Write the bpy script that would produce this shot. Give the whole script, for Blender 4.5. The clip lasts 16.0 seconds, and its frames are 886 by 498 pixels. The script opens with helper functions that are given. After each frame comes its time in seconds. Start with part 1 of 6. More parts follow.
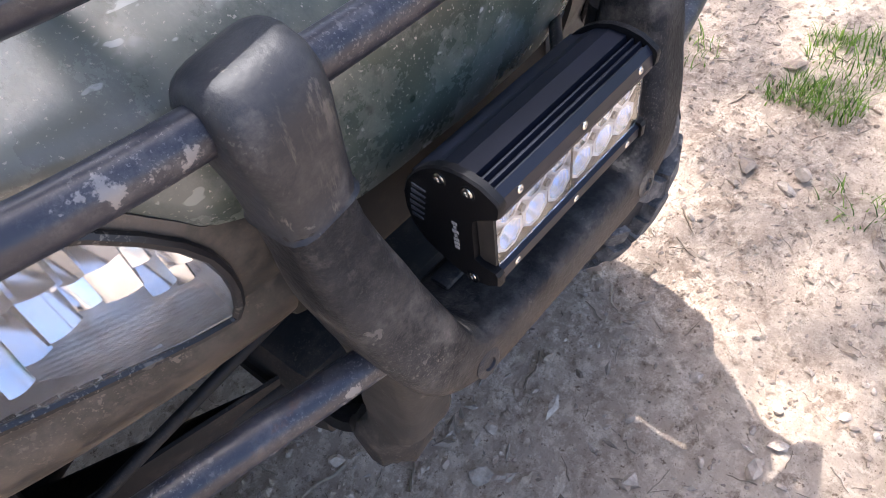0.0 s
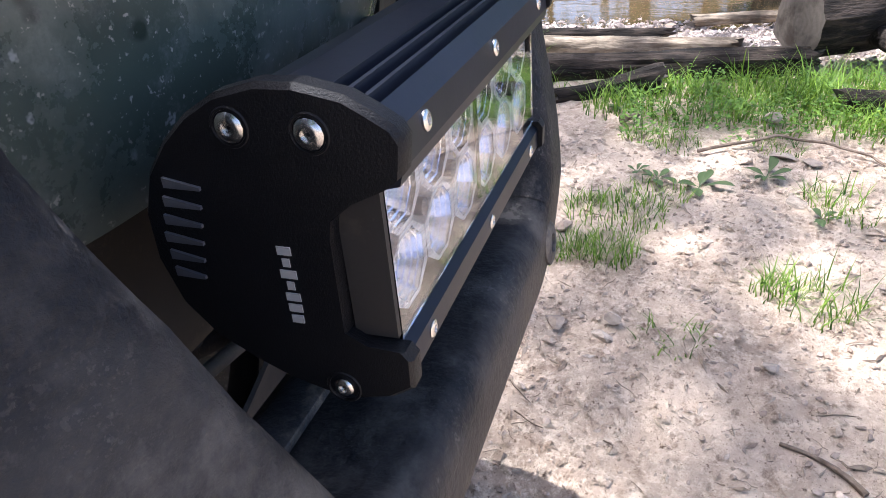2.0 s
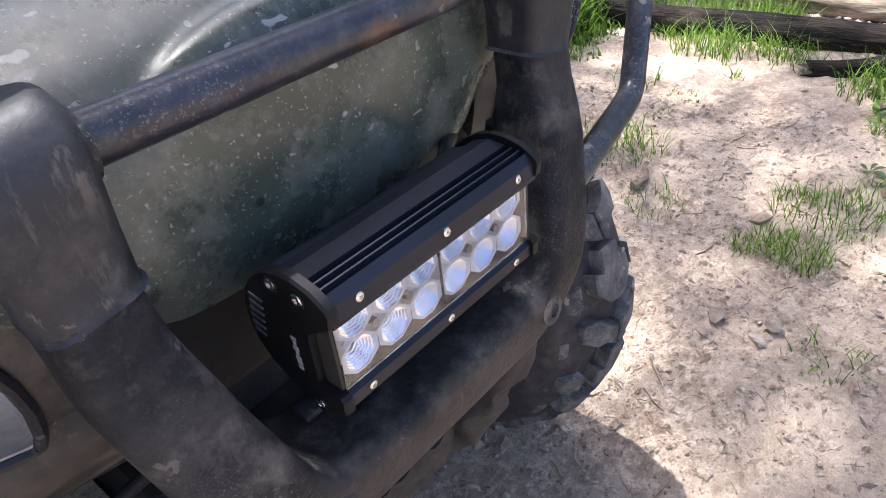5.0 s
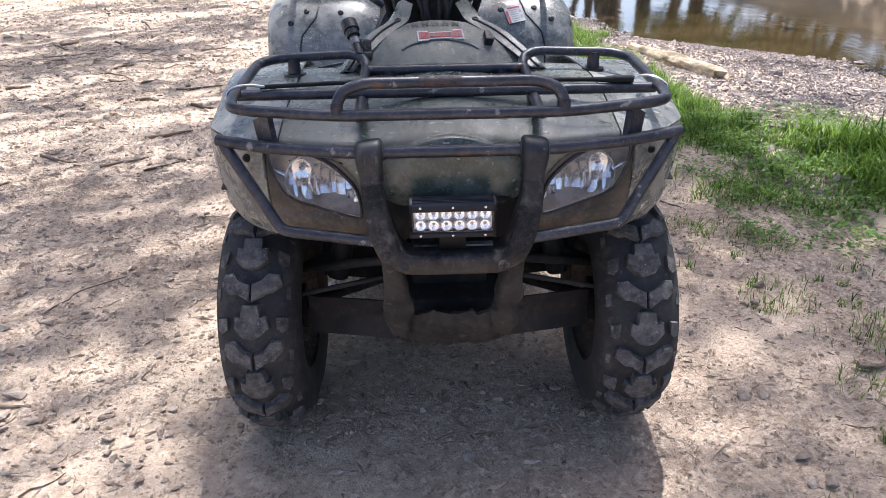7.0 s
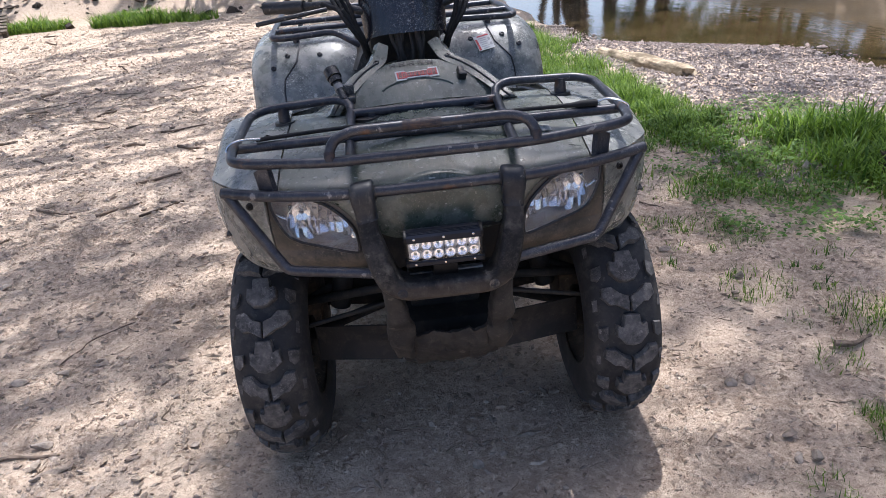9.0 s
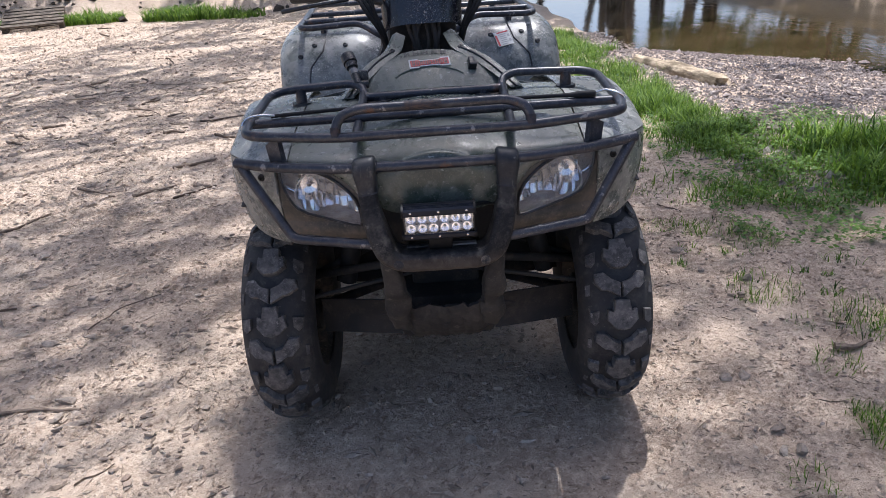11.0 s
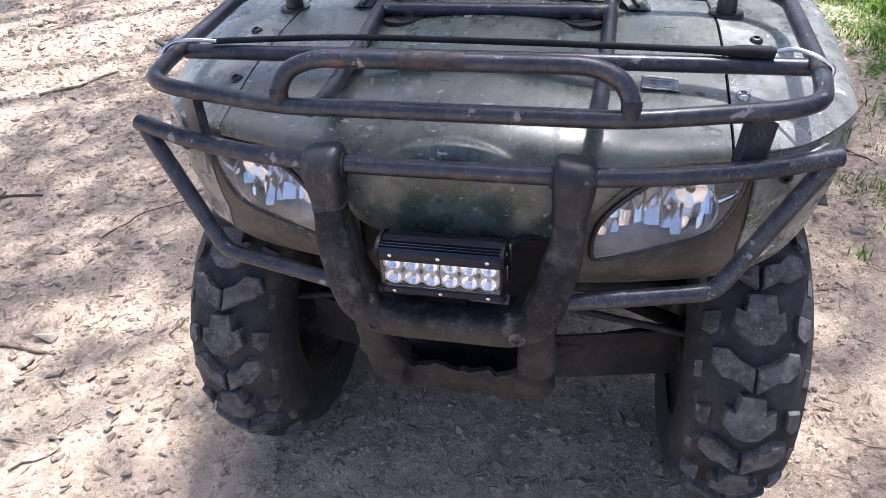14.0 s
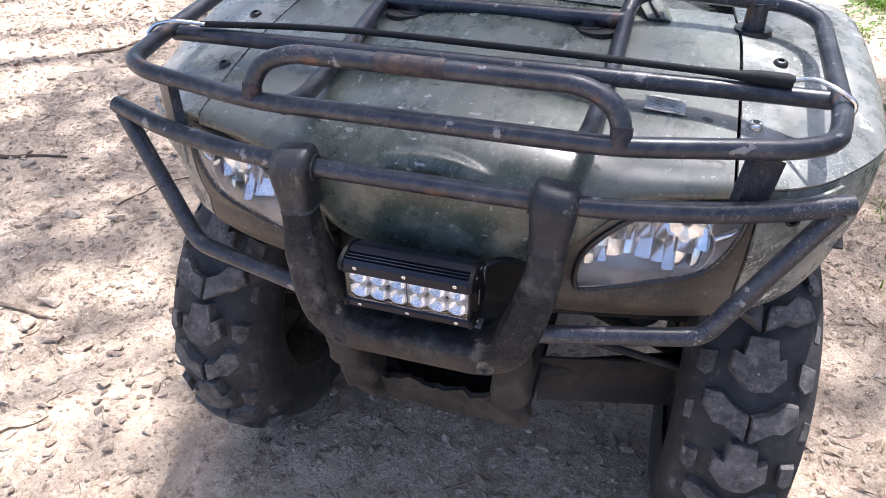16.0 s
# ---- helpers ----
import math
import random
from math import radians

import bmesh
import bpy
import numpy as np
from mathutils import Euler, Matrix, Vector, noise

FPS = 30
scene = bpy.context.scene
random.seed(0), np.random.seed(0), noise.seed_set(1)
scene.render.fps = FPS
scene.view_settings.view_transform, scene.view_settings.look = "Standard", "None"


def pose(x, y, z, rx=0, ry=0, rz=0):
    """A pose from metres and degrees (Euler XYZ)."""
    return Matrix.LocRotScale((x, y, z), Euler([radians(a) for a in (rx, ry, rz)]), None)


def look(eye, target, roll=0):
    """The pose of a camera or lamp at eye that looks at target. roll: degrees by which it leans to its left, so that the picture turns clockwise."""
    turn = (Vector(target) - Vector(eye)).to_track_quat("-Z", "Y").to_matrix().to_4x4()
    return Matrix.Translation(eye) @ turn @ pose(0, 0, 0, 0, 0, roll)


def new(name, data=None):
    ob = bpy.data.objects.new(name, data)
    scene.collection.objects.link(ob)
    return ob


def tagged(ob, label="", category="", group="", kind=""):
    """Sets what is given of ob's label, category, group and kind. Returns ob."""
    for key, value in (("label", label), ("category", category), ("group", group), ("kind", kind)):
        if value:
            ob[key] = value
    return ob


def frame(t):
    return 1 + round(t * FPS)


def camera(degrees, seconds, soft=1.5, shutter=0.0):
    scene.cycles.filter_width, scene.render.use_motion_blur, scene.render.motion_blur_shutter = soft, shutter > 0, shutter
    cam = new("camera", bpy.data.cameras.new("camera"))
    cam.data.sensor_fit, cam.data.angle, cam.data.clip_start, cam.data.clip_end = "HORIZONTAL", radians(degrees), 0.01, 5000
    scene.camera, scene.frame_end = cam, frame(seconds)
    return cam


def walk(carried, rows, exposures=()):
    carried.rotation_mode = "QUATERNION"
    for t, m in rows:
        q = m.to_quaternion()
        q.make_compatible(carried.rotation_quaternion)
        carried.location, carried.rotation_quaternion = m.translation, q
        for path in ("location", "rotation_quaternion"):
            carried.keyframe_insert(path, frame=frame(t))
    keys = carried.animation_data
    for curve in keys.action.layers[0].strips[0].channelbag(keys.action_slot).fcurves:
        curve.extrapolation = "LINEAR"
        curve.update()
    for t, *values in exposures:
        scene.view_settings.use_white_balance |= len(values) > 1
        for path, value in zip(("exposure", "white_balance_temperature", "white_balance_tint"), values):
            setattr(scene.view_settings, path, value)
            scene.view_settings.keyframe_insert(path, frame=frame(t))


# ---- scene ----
cam = camera(64.2, 16.0, soft=0.9)
PATH = [
    (0, (-0.259, -0.152, 0.95), (0.67, 0.829, -0.524), -9.1),
    (0.2, (-0.268, -0.094, 0.871), (0.979, 0.751, -0.445), -8.0),
    (0.5, (-0.238, -0.035, 0.799), (1.204, 0.702, -0.374), -6.8),
    (1, (-0.207, -0.039, 0.762), (1.332, 0.669, -0.301), -4.2),
    (1.5, (-0.195, -0.046, 0.76), (1.421, 0.575, -0.242), -3.4),
    (2, (-0.191, -0.052, 0.764), (1.429, 0.562, -0.235), -5.1),
    (2.5, (-0.193, -0.046, 0.755), (1.425, 0.575, -0.242), -3.3),
    (3, (-0.189, -0.045, 0.751), (1.42, 0.595, -0.25), -3.7),
    (5.5, (-0.214, -0.297, 1.036), (0.693, 1.037, -0.145), -2.1),
    (5.7, (-0.235, -0.38, 1.114), (0.524, 1.041, -0.072), -0.3),
    (6, (-0.2, -0.698, 1.163), (0.213, 0.999, 0.188), -3.7),
    (6.5, (-0.06, -0.978, 1.184), (0.058, 0.809, 0.294), -2.1),
    (7, (-0.045, -1.143, 1.18), (-0.005, 0.662, 0.318), -0.9),
    (7.5, (-0.099, -1.214, 1.223), (-0.028, 0.582, 0.347), -2.2),
    (8, (-0.103, -1.228, 1.241), (-0.006, 0.572, 0.373), -3.0),
    (8.5, (-0.073, -1.229, 1.259), (-0.007, 0.579, 0.408), -5.7),
    (10.8, (-0.012, -1.324, 1.224), (0.017, 0.513, 0.433), -4.4),
    (11, (0.026, -1.338, 1.225), (-0.005, 0.49, 0.413), -4.2),
    (11.5, (0.1, -1.365, 1.218), (-0.07, 0.443, 0.38), -3.8),
    (12, (0.099, -1.327, 1.213), (-0.078, 0.447, 0.306), -4.8),
    (12.5, (0.037, -1.134, 1.215), (-0.095, 0.622, 0.267), -5.9),
    (13, (0.105, -0.912, 1.198), (-0.041, 0.806, 0.184), -3.4),
    (13.5, (0.223, -0.744, 1.205), (-0.226, 0.869, 0.111), 0.2),
    (14, (0.168, -0.634, 1.193), (-0.235, 0.946, 0.036), -3.7),
    (14.5, (0.072, -0.583, 1.201), (-0.129, 0.996, -0.01), -3.5),
    (15, (0.058, -0.572, 1.204), (-0.137, 1.004, -0.011), -4.6),
    (15.5, (0.072, -0.561, 1.202), (-0.154, 1.009, -0.016), -2.9),
    (16, (0.225, -0.55, 1.192), (-0.276, 0.975, -0.003), -1.2),
]
EXPOSURES = [(t, e + 0.22, k - 10, 14) for t, e, k in ((0.0, 1.93, 6200), (0.4, 1.86, 5980), (1.0, 1.98, 5920), (1.6, 1.86, 5920), (2.05, 1.64, 5920), (2.4, 1.42, 5950), (3.2, 1.4, 6050), (5.3, 1.6, 6140), (6.0, 1.62, 6180), (6.5, 1.32, 6150), (7.3, 0.93, 6050), (8.7, 0.74, 6000), (10.8, 0.55, 5950), (12.0, 0.54, 5900), (12.5, 0.64, 5900), (14.5, 1.37, 5990), (16.0, 1.44, 6090))]
walk(cam, [(t, look(eye, target, roll)) for t, eye, target, roll in PATH], EXPOSURES)

# ---- sky and sun ----
SUN = Vector((0.09, 0.36, 1.0)).normalized()
world = bpy.data.worlds.new("sky")
scene.world = world
world.use_nodes = True
wn = world.node_tree.nodes
sky = wn.new("ShaderNodeTexSky")
sky.sky_type = "NISHITA"
sky.sun_disc = False
sky.sun_elevation = math.asin(SUN.z)
sky.sun_rotation = math.atan2(SUN.x, SUN.y)
sky.altitude = 200
sky.air_density, sky.dust_density = 0.8, 3.5
world.node_tree.links.new(sky.outputs[0], wn["Background"].inputs[0])
wn["Background"].inputs[1].default_value = 0.15
lamp = bpy.data.lights.new("sun", "SUN")
lamp.energy, lamp.angle, lamp.color = 3.8, radians(0.53), (1.0, 0.965, 0.92)
sun = new("sun", lamp)
sun.matrix_world = look(SUN * 20, (0, 0, 0))

# ---- materials ----


def shader(name, rough=0.5, metal=0.0, spec=0.5):
    m = bpy.data.materials.new(name)
    m.use_nodes = True
    b = m.node_tree.nodes["Principled BSDF"]
    b.inputs["Roughness"].default_value = rough
    b.inputs["Metallic"].default_value = metal
    b.inputs["Specular IOR Level"].default_value = spec
    return m, m.node_tree.nodes, m.node_tree.links, b


def noise_node(n, l, scale, detail=5.0, rough=0.6, coords="Object", stretch=None, seed=0.0):
    tc = n.new("ShaderNodeTexCoord")
    mp = n.new("ShaderNodeMapping")
    mp.inputs["Location"].default_value = (seed, seed * 0.7, -seed)
    if stretch:
        mp.inputs["Scale"].default_value = stretch
    t = n.new("ShaderNodeTexNoise")
    t.inputs["Scale"].default_value, t.inputs["Detail"].default_value, t.inputs["Roughness"].default_value = scale, detail, rough
    l.new(tc.outputs[coords], mp.inputs[0])
    l.new(mp.outputs[0], t.inputs["Vector"])
    return t.outputs["Fac"]


def ramp(n, l, fac, stops):
    r = n.new("ShaderNodeValToRGB")
    e = r.color_ramp.elements
    while len(e) < len(stops):
        e.new(0.5)
    for k, (p, c) in zip(e, stops):
        k.position = p
        k.color = (*c, 1) if len(c) == 3 else c
    l.new(fac, r.inputs[0])
    return r.outputs[0]


def mix(n, l, fac, a, b):
    m = n.new("ShaderNodeMix")
    m.data_type = "RGBA"
    for s, v in ((m.inputs[0], fac), (m.inputs[6], a), (m.inputs[7], b)):
        if isinstance(v, (int, float)):
            s.default_value = v
        elif isinstance(v, tuple):
            s.default_value = (*v, 1)
        else:
            l.new(v, s)
    return m.outputs[2]


def bump(n, l, b, h, strength=0.3, dist=0.002):
    k = n.new("ShaderNodeBump")
    k.inputs["Strength"].default_value, k.inputs["Distance"].default_value = strength, dist
    l.new(h, k.inputs["Height"])
    l.new(k.outputs[0], b.inputs["Normal"])


BW = ((0, 0, 0), (1, 1, 1))


def mask(n, l, fac, lo, hi):
    return ramp(n, l, fac, [(lo, BW[0]), (hi, BW[1])])


def worn(name, base, second, dust, rough=0.45, scale=8.0, dust_at=(0.52, 0.7), speck=1.0, metal=0.0, rust=None, grain=220.0, relief=0.15, rough_dust=0.9, spec=0.5, grit=0.0, fine=1.0, chip_at=0.655):
    """Painted or moulded surface: two tones, dust blotches, specks and, if given, rust."""
    m, n, l, b = shader(name, rough, metal, spec)
    c = mix(n, l, mask(n, l, noise_node(n, l, scale, 4), 0.42, 0.58), base, second)
    if rust:
        c = mix(n, l, mask(n, l, noise_node(n, l, 17, 6, seed=3.1), 0.62, 0.68), c, rust)
    d = mask(n, l, noise_node(n, l, scale * 2.3, 8, 0.7, seed=5.3), *dust_at)
    c = mix(n, l, d, c, dust)
    if grit:
        g = mask(n, l, noise_node(n, l, 60, 11, 0.78, seed=11.4), 0.47, 0.72)
        k = n.new("ShaderNodeMath")
        k.operation = "MULTIPLY"
        l.new(g, k.inputs[0])
        k.inputs[1].default_value = grit
        c = mix(n, l, k.outputs[0], c, tuple(v * 0.75 for v in dust))
        chip = mask(n, l, noise_node(n, l, 34, 6, 0.62, seed=21.0), chip_at, chip_at + 0.02)
        k = n.new("ShaderNodeMath")
        k.operation = "MULTIPLY"
        l.new(chip, k.inputs[0])
        k.inputs[1].default_value = min(1.0, grit * 1.6)
        c = mix(n, l, k.outputs[0], c, tuple(min(1, v * 1.25) for v in dust))
    if speck:
        patch = mask(n, l, noise_node(n, l, 11, 4, 0.6, seed=7.7), 0.46, 0.64)
        for sc, lo, sd in ((75, 0.66, 1.7), (210, 0.62, 8.3), (480, 0.6, 4.1)):
            sp = mask(n, l, noise_node(n, l, sc * fine, 3, 0.55, seed=sd), lo, lo + 0.05)
            k = n.new("ShaderNodeMath")
            k.operation = "MULTIPLY"
            l.new(sp, k.inputs[0])
            l.new(patch, k.inputs[1])
            k2 = n.new("ShaderNodeMath")
            k2.operation = "MULTIPLY"
            l.new(k.outputs[0], k2.inputs[0])
            k2.inputs[1].default_value = speck
            c = mix(n, l, k2.outputs[0], c, tuple(min(1, v * 1.6) for v in dust))
    l.new(c, b.inputs["Base Color"])
    r = n.new("ShaderNodeMapRange")
    r.inputs["To Min"].default_value, r.inputs["To Max"].default_value = rough, rough_dust
    l.new(d, r.inputs["Value"])
    l.new(r.outputs[0], b.inputs["Roughness"])
    bump(n, l, b, noise_node(n, l, grain, 4, seed=2.2), relief, 0.001)
    return m


M = {}
M["tube"] = worn("black_paint", (0.01, 0.012, 0.02), (0.02, 0.022, 0.032), (0.19, 0.18, 0.17), 0.34, 14, (0.62, 0.86), spec=0.45, speck=0.4, rust=(0.08, 0.035, 0.018), grit=0.45, fine=1.3, chip_at=0.635)
M["guard"] = worn("black_cast", (0.012, 0.014, 0.019), (0.028, 0.028, 0.031), (0.15, 0.13, 0.105), 0.5, 18, (0.56, 0.68), spec=0.3, speck=1.0, relief=0.9, grain=320, grit=0.3, fine=2.2, chip_at=0.635)
M["cap"] = worn("scuffed_cap", (0.009, 0.011, 0.016), (0.022, 0.023, 0.026), (0.115, 0.106, 0.096), 0.5, 9, (0.58, 0.8), spec=0.35, speck=0.6, relief=0.35, grit=0.35, chip_at=0.665)


def splashed(m, low, high, mud):
    """Dried mud on a painted surface, thick below and thinning upwards in an uneven line."""
    n, l = m.node_tree.nodes, m.node_tree.links
    b = n["Principled BSDF"]
    src = b.inputs["Base Color"].links[0].from_socket
    tc = n.new("ShaderNodeTexCoord")
    sp = n.new("ShaderNodeSeparateXYZ")
    l.new(tc.outputs["Object"], sp.inputs[0])
    k = n.new("ShaderNodeMath")
    k.operation = "MULTIPLY_ADD"
    l.new(noise_node(n, l, 30, 9, 0.7, seed=61.0), k.inputs[0])
    k.inputs[1].default_value = 0.07
    l.new(sp.outputs["Z"], k.inputs[2])
    r = n.new("ShaderNodeMapRange")
    r.inputs["From Min"].default_value, r.inputs["From Max"].default_value = low + 0.035, high + 0.035
    r.inputs["To Min"].default_value, r.inputs["To Max"].default_value = 0.6, 0.0
    l.new(k.outputs[0], r.inputs["Value"])
    l.new(mix(n, l, r.outputs[0], src, mud), b.inputs["Base Color"])
    return m


def streaked(m, colour, scale=55.0, lo=0.6):
    """Dried run-off: narrow pale streaks down a surface."""
    n, l = m.node_tree.nodes, m.node_tree.links
    b = n["Principled BSDF"]
    src = b.inputs["Base Color"].links[0].from_socket
    a = mask(n, l, noise_node(n, l, scale, 6, 0.7, stretch=(1, 1, 0.22), seed=71.0), lo, lo + 0.06)
    p = mask(n, l, noise_node(n, l, 13, 4, 0.6, seed=75.0), 0.44, 0.6)
    k = n.new("ShaderNodeMath")
    k.operation = "MULTIPLY"
    l.new(a, k.inputs[0])
    l.new(p, k.inputs[1])
    l.new(mix(n, l, k.outputs[0], src, colour), b.inputs["Base Color"])
    return m


streaked(M["cap"], (0.14, 0.122, 0.1))
M["guard_splashed"] = splashed(worn("splashed_cast", (0.01, 0.0105, 0.0125), (0.03, 0.029, 0.029), (0.12, 0.108, 0.094), 0.55, 15, (0.5, 0.76), spec=0.15, speck=0.35, relief=0.9, grain=320, grit=0.35, fine=2.2, chip_at=0.645), 0.585, 0.622, (0.075, 0.06, 0.048))
streaked(M["guard_splashed"], (0.1, 0.088, 0.074), 48.0, 0.61)
M["guard_dusty"] = worn("caked_mud", (0.01, 0.009, 0.009), (0.026, 0.023, 0.02), (0.066, 0.056, 0.047), 0.8, 16, (0.56, 0.7), speck=0.5, relief=0.9, grain=70, grit=0.5)
def camo_material():
    """Moulded camouflage: dark, olive and sage patches with dust film, smears and specks."""
    m, n, l, b = shader("camo_plastic", 0.44, 0, 0.5)
    c = ramp(n, l, noise_node(n, l, 6.5, 3, 0.5), [(0.36, (0.036, 0.048, 0.038)), (0.45, (0.062, 0.078, 0.06)), (0.54, (0.05, 0.063, 0.051)), (0.62, (0.084, 0.097, 0.075))])
    c = mix(n, l, mask(n, l, noise_node(n, l, 9, 4, 0.6, stretch=(1, 0.5, 1), seed=12.0), 0.53, 0.62), c, (0.105, 0.117, 0.098))
    # the outer panels of the hood are moulded in a greyer tone
    tc = n.new("ShaderNodeTexCoord")
    sp = n.new("ShaderNodeSeparateXYZ")
    l.new(tc.outputs["Object"], sp.inputs[0])
    ab = n.new("ShaderNodeMath")
    ab.operation = "ABSOLUTE"
    l.new(sp.outputs["X"], ab.inputs[0])
    outer = n.new("ShaderNodeMapRange")
    outer.inputs["From Min"].default_value, outer.inputs["From Max"].default_value, outer.inputs["To Max"].default_value = 0.166, 0.172, 0.7
    l.new(ab.outputs[0], outer.inputs["Value"])
    c = mix(n, l, outer.outputs[0], c, (0.15, 0.156, 0.138))
    film = mask(n, l, noise_node(n, l, 14, 9, 0.72, stretch=(1, 0.6, 1), seed=5.3), 0.48, 0.76)
    c = mix(n, l, film, c, (0.155, 0.162, 0.136))
    for sc, lo, sd, col in ((34, 0.67, 1.7, (0.16, 0.165, 0.15)), (150, 0.68, 8.3, (0.28, 0.28, 0.26)), (420, 0.64, 4.1, (0.3, 0.28, 0.24)), (38, 0.69, 6.6, (0.012, 0.014, 0.012))):
        c = mix(n, l, mask(n, l, noise_node(n, l, sc, 3, 0.55, seed=sd), lo, lo + 0.05), c, col)
    c = mix(n, l, mask(n, l, noise_node(n, l, 55, 11, 0.78, stretch=(1, 0.5, 1), seed=31.0), 0.5, 0.8), c, (0.19, 0.19, 0.17))
    for sc, lo, st, sd, col in ((62, 0.7, (1, 0.45, 1), 41.0, (0.24, 0.25, 0.225)), (95, 0.69, (0.5, 1, 1), 47.0, (0.3, 0.31, 0.285)), (48, 0.71, (0.6, 1, 1), 53.0, (0.02, 0.03, 0.022))):
        c = mix(n, l, mask(n, l, noise_node(n, l, sc, 2, 0.5, stretch=st, seed=sd), lo, lo + 0.02), c, col)
    l.new(c, b.inputs["Base Color"])
    r = n.new("ShaderNodeMapRange")
    r.inputs["To Min"].default_value, r.inputs["To Max"].default_value = 0.27, 0.72
    l.new(film, r.inputs["Value"])
    l.new(r.outputs[0], b.inputs["Roughness"])
    bump(n, l, b, noise_node(n, l, 150, 5, 0.6, seed=2.2), 0.18, 0.001)
    return m


M["camo"] = camo_material()
M["fender"] = worn("fender_plastic", (0.07, 0.078, 0.072), (0.165, 0.172, 0.16), (0.37, 0.36, 0.325), 0.26, 7, (0.48, 0.76), grit=0.6, rough_dust=0.75)
M["fascia"] = worn("dusty_fascia", (0.021, 0.021, 0.02), (0.054, 0.048, 0.042), (0.135, 0.112, 0.09), 0.42, 11, (0.46, 0.68), speck=0.6, grit=0.45)
M["rubber"] = worn("tyre_rubber", (0.013, 0.013, 0.015), (0.026, 0.025, 0.025), (0.1, 0.087, 0.075), 0.75, 11, (0.5, 0.8), speck=0.0, grit=0.25)
M["lug"] = worn("tread_rubber", (0.035, 0.034, 0.035), (0.08, 0.076, 0.075), (0.19, 0.175, 0.162), 0.85, 26, (0.48, 0.75), speck=0.5, grain=120, relief=0.5, grit=0.5)
M["rim"] = worn("rim_steel", (0.012, 0.011, 0.01), (0.045, 0.036, 0.027), (0.15, 0.115, 0.08), 0.6, 8, (0.45, 0.68), grit=0.4)
M["alu_black"] = worn("anodised_black", (0.004, 0.006, 0.012), (0.006, 0.008, 0.016), (0.04, 0.037, 0.034), 0.42, 20, (0.74, 0.92), speck=0.0, relief=0.05, spec=0.28)
M["plate_black"] = worn("powder_black", (0.004, 0.004, 0.005), (0.006, 0.006, 0.007), (0.03, 0.028, 0.025), 0.48, 20, (0.75, 0.95), speck=0.0, grain=1500, relief=0.3, spec=0.2)
M["label_grey"] = worn("faded_label", (0.45, 0.45, 0.42), (0.36, 0.36, 0.33), (0.15, 0.155, 0.135), 0.5, 40, (0.45, 0.6), speck=0.3)
M["fin"] = worn("bare_fin", (0.1, 0.106, 0.125), (0.15, 0.157, 0.18), (0.2, 0.2, 0.2), 0.4, 30, speck=0.0, metal=0.5)
M["plastic_gloss"] = worn("gloss_black", (0.008, 0.008, 0.012), (0.012, 0.012, 0.016), (0.13, 0.12, 0.11), 0.2, 12, (0.66, 0.84), grit=0.15)
M["fender_dark"] = worn("faded_ink", (0.018, 0.02, 0.02), (0.03, 0.033, 0.031), (0.1, 0.1, 0.09), 0.5, 20, (0.5, 0.7), speck=0.0)
M["strap"] = worn("strap_rubber", (0.012, 0.012, 0.013), (0.018, 0.018, 0.019), (0.07, 0.065, 0.06), 0.7, 20, (0.6, 0.85), speck=0.3, spec=0.2)
M["steel_dull"] = worn("dull_steel", (0.19, 0.185, 0.18), (0.27, 0.26, 0.25), (0.16, 0.14, 0.12), 0.5, 30, speck=0.0, metal=0.4)
M["seat"] = worn("seat_vinyl", (0.01, 0.01, 0.011), (0.016, 0.016, 0.017), (0.1, 0.09, 0.08), 0.5, 9, (0.6, 0.8))
M["plastic"] = worn("black_plastic", (0.009, 0.009, 0.011), (0.015, 0.015, 0.017), (0.11, 0.1, 0.085), 0.4, 12, (0.62, 0.8))
M["under"] = worn("chassis_paint", (0.006, 0.006, 0.006), (0.016, 0.013, 0.011), (0.06, 0.047, 0.036), 0.75, 11, (0.52, 0.75), speck=0.4)
M["steel"] = shader("stainless", 0.25, 1.0)[0]
M["steel"].node_tree.nodes["Principled BSDF"].inputs["Base Color"].default_value = (0.62, 0.6, 0.57, 1)
M["chrome"] = shader("chrome_reflector", 0.12, 1.0)[0]
M["chrome"].node_tree.nodes["Principled BSDF"].inputs["Base Color"].default_value = (0.84, 0.88, 0.96, 1)
M["chrome_soft"] = shader("lamp_chrome", 0.18, 0.4)[0]
M["chrome_soft"].node_tree.nodes["Principled BSDF"].inputs["Base Color"].default_value = (0.88, 0.88, 0.9, 1)
M["tray_ribbed"], tn, tl, tb = shader("ribbed_tray", 0.35, 0.2)
tb.inputs["Base Color"].default_value = (0.58, 0.58, 0.6, 1)
tw = tn.new("ShaderNodeTexWave")
tw.bands_direction = "Z"
tw.inputs["Scale"].default_value = 230
tl.new(tn.new("ShaderNodeTexCoord").outputs["Object"], tw.inputs["Vector"])
bump(tn, tl, tb, tw.outputs["Fac"], 0.6, 0.0008)
M["trim_grey"] = worn("dull_reflector", (0.62, 0.62, 0.63), (0.52, 0.5, 0.48), (0.38, 0.33, 0.27), 0.3, 14, (0.5, 0.8), speck=0.3, metal=0.6)
M["white"] = shader("white_ink", 0.5)[0]
M["white"].node_tree.nodes["Principled BSDF"].inputs["Base Color"].default_value = (0.5, 0.5, 0.49, 1)
M["grey_ink"] = shader("grey_ink", 0.5)[0]
M["grey_ink"].node_tree.nodes["Principled BSDF"].inputs["Base Color"].default_value = (0.3, 0.3, 0.3, 1)
M["red"] = shader("red_ink", 0.45)[0]
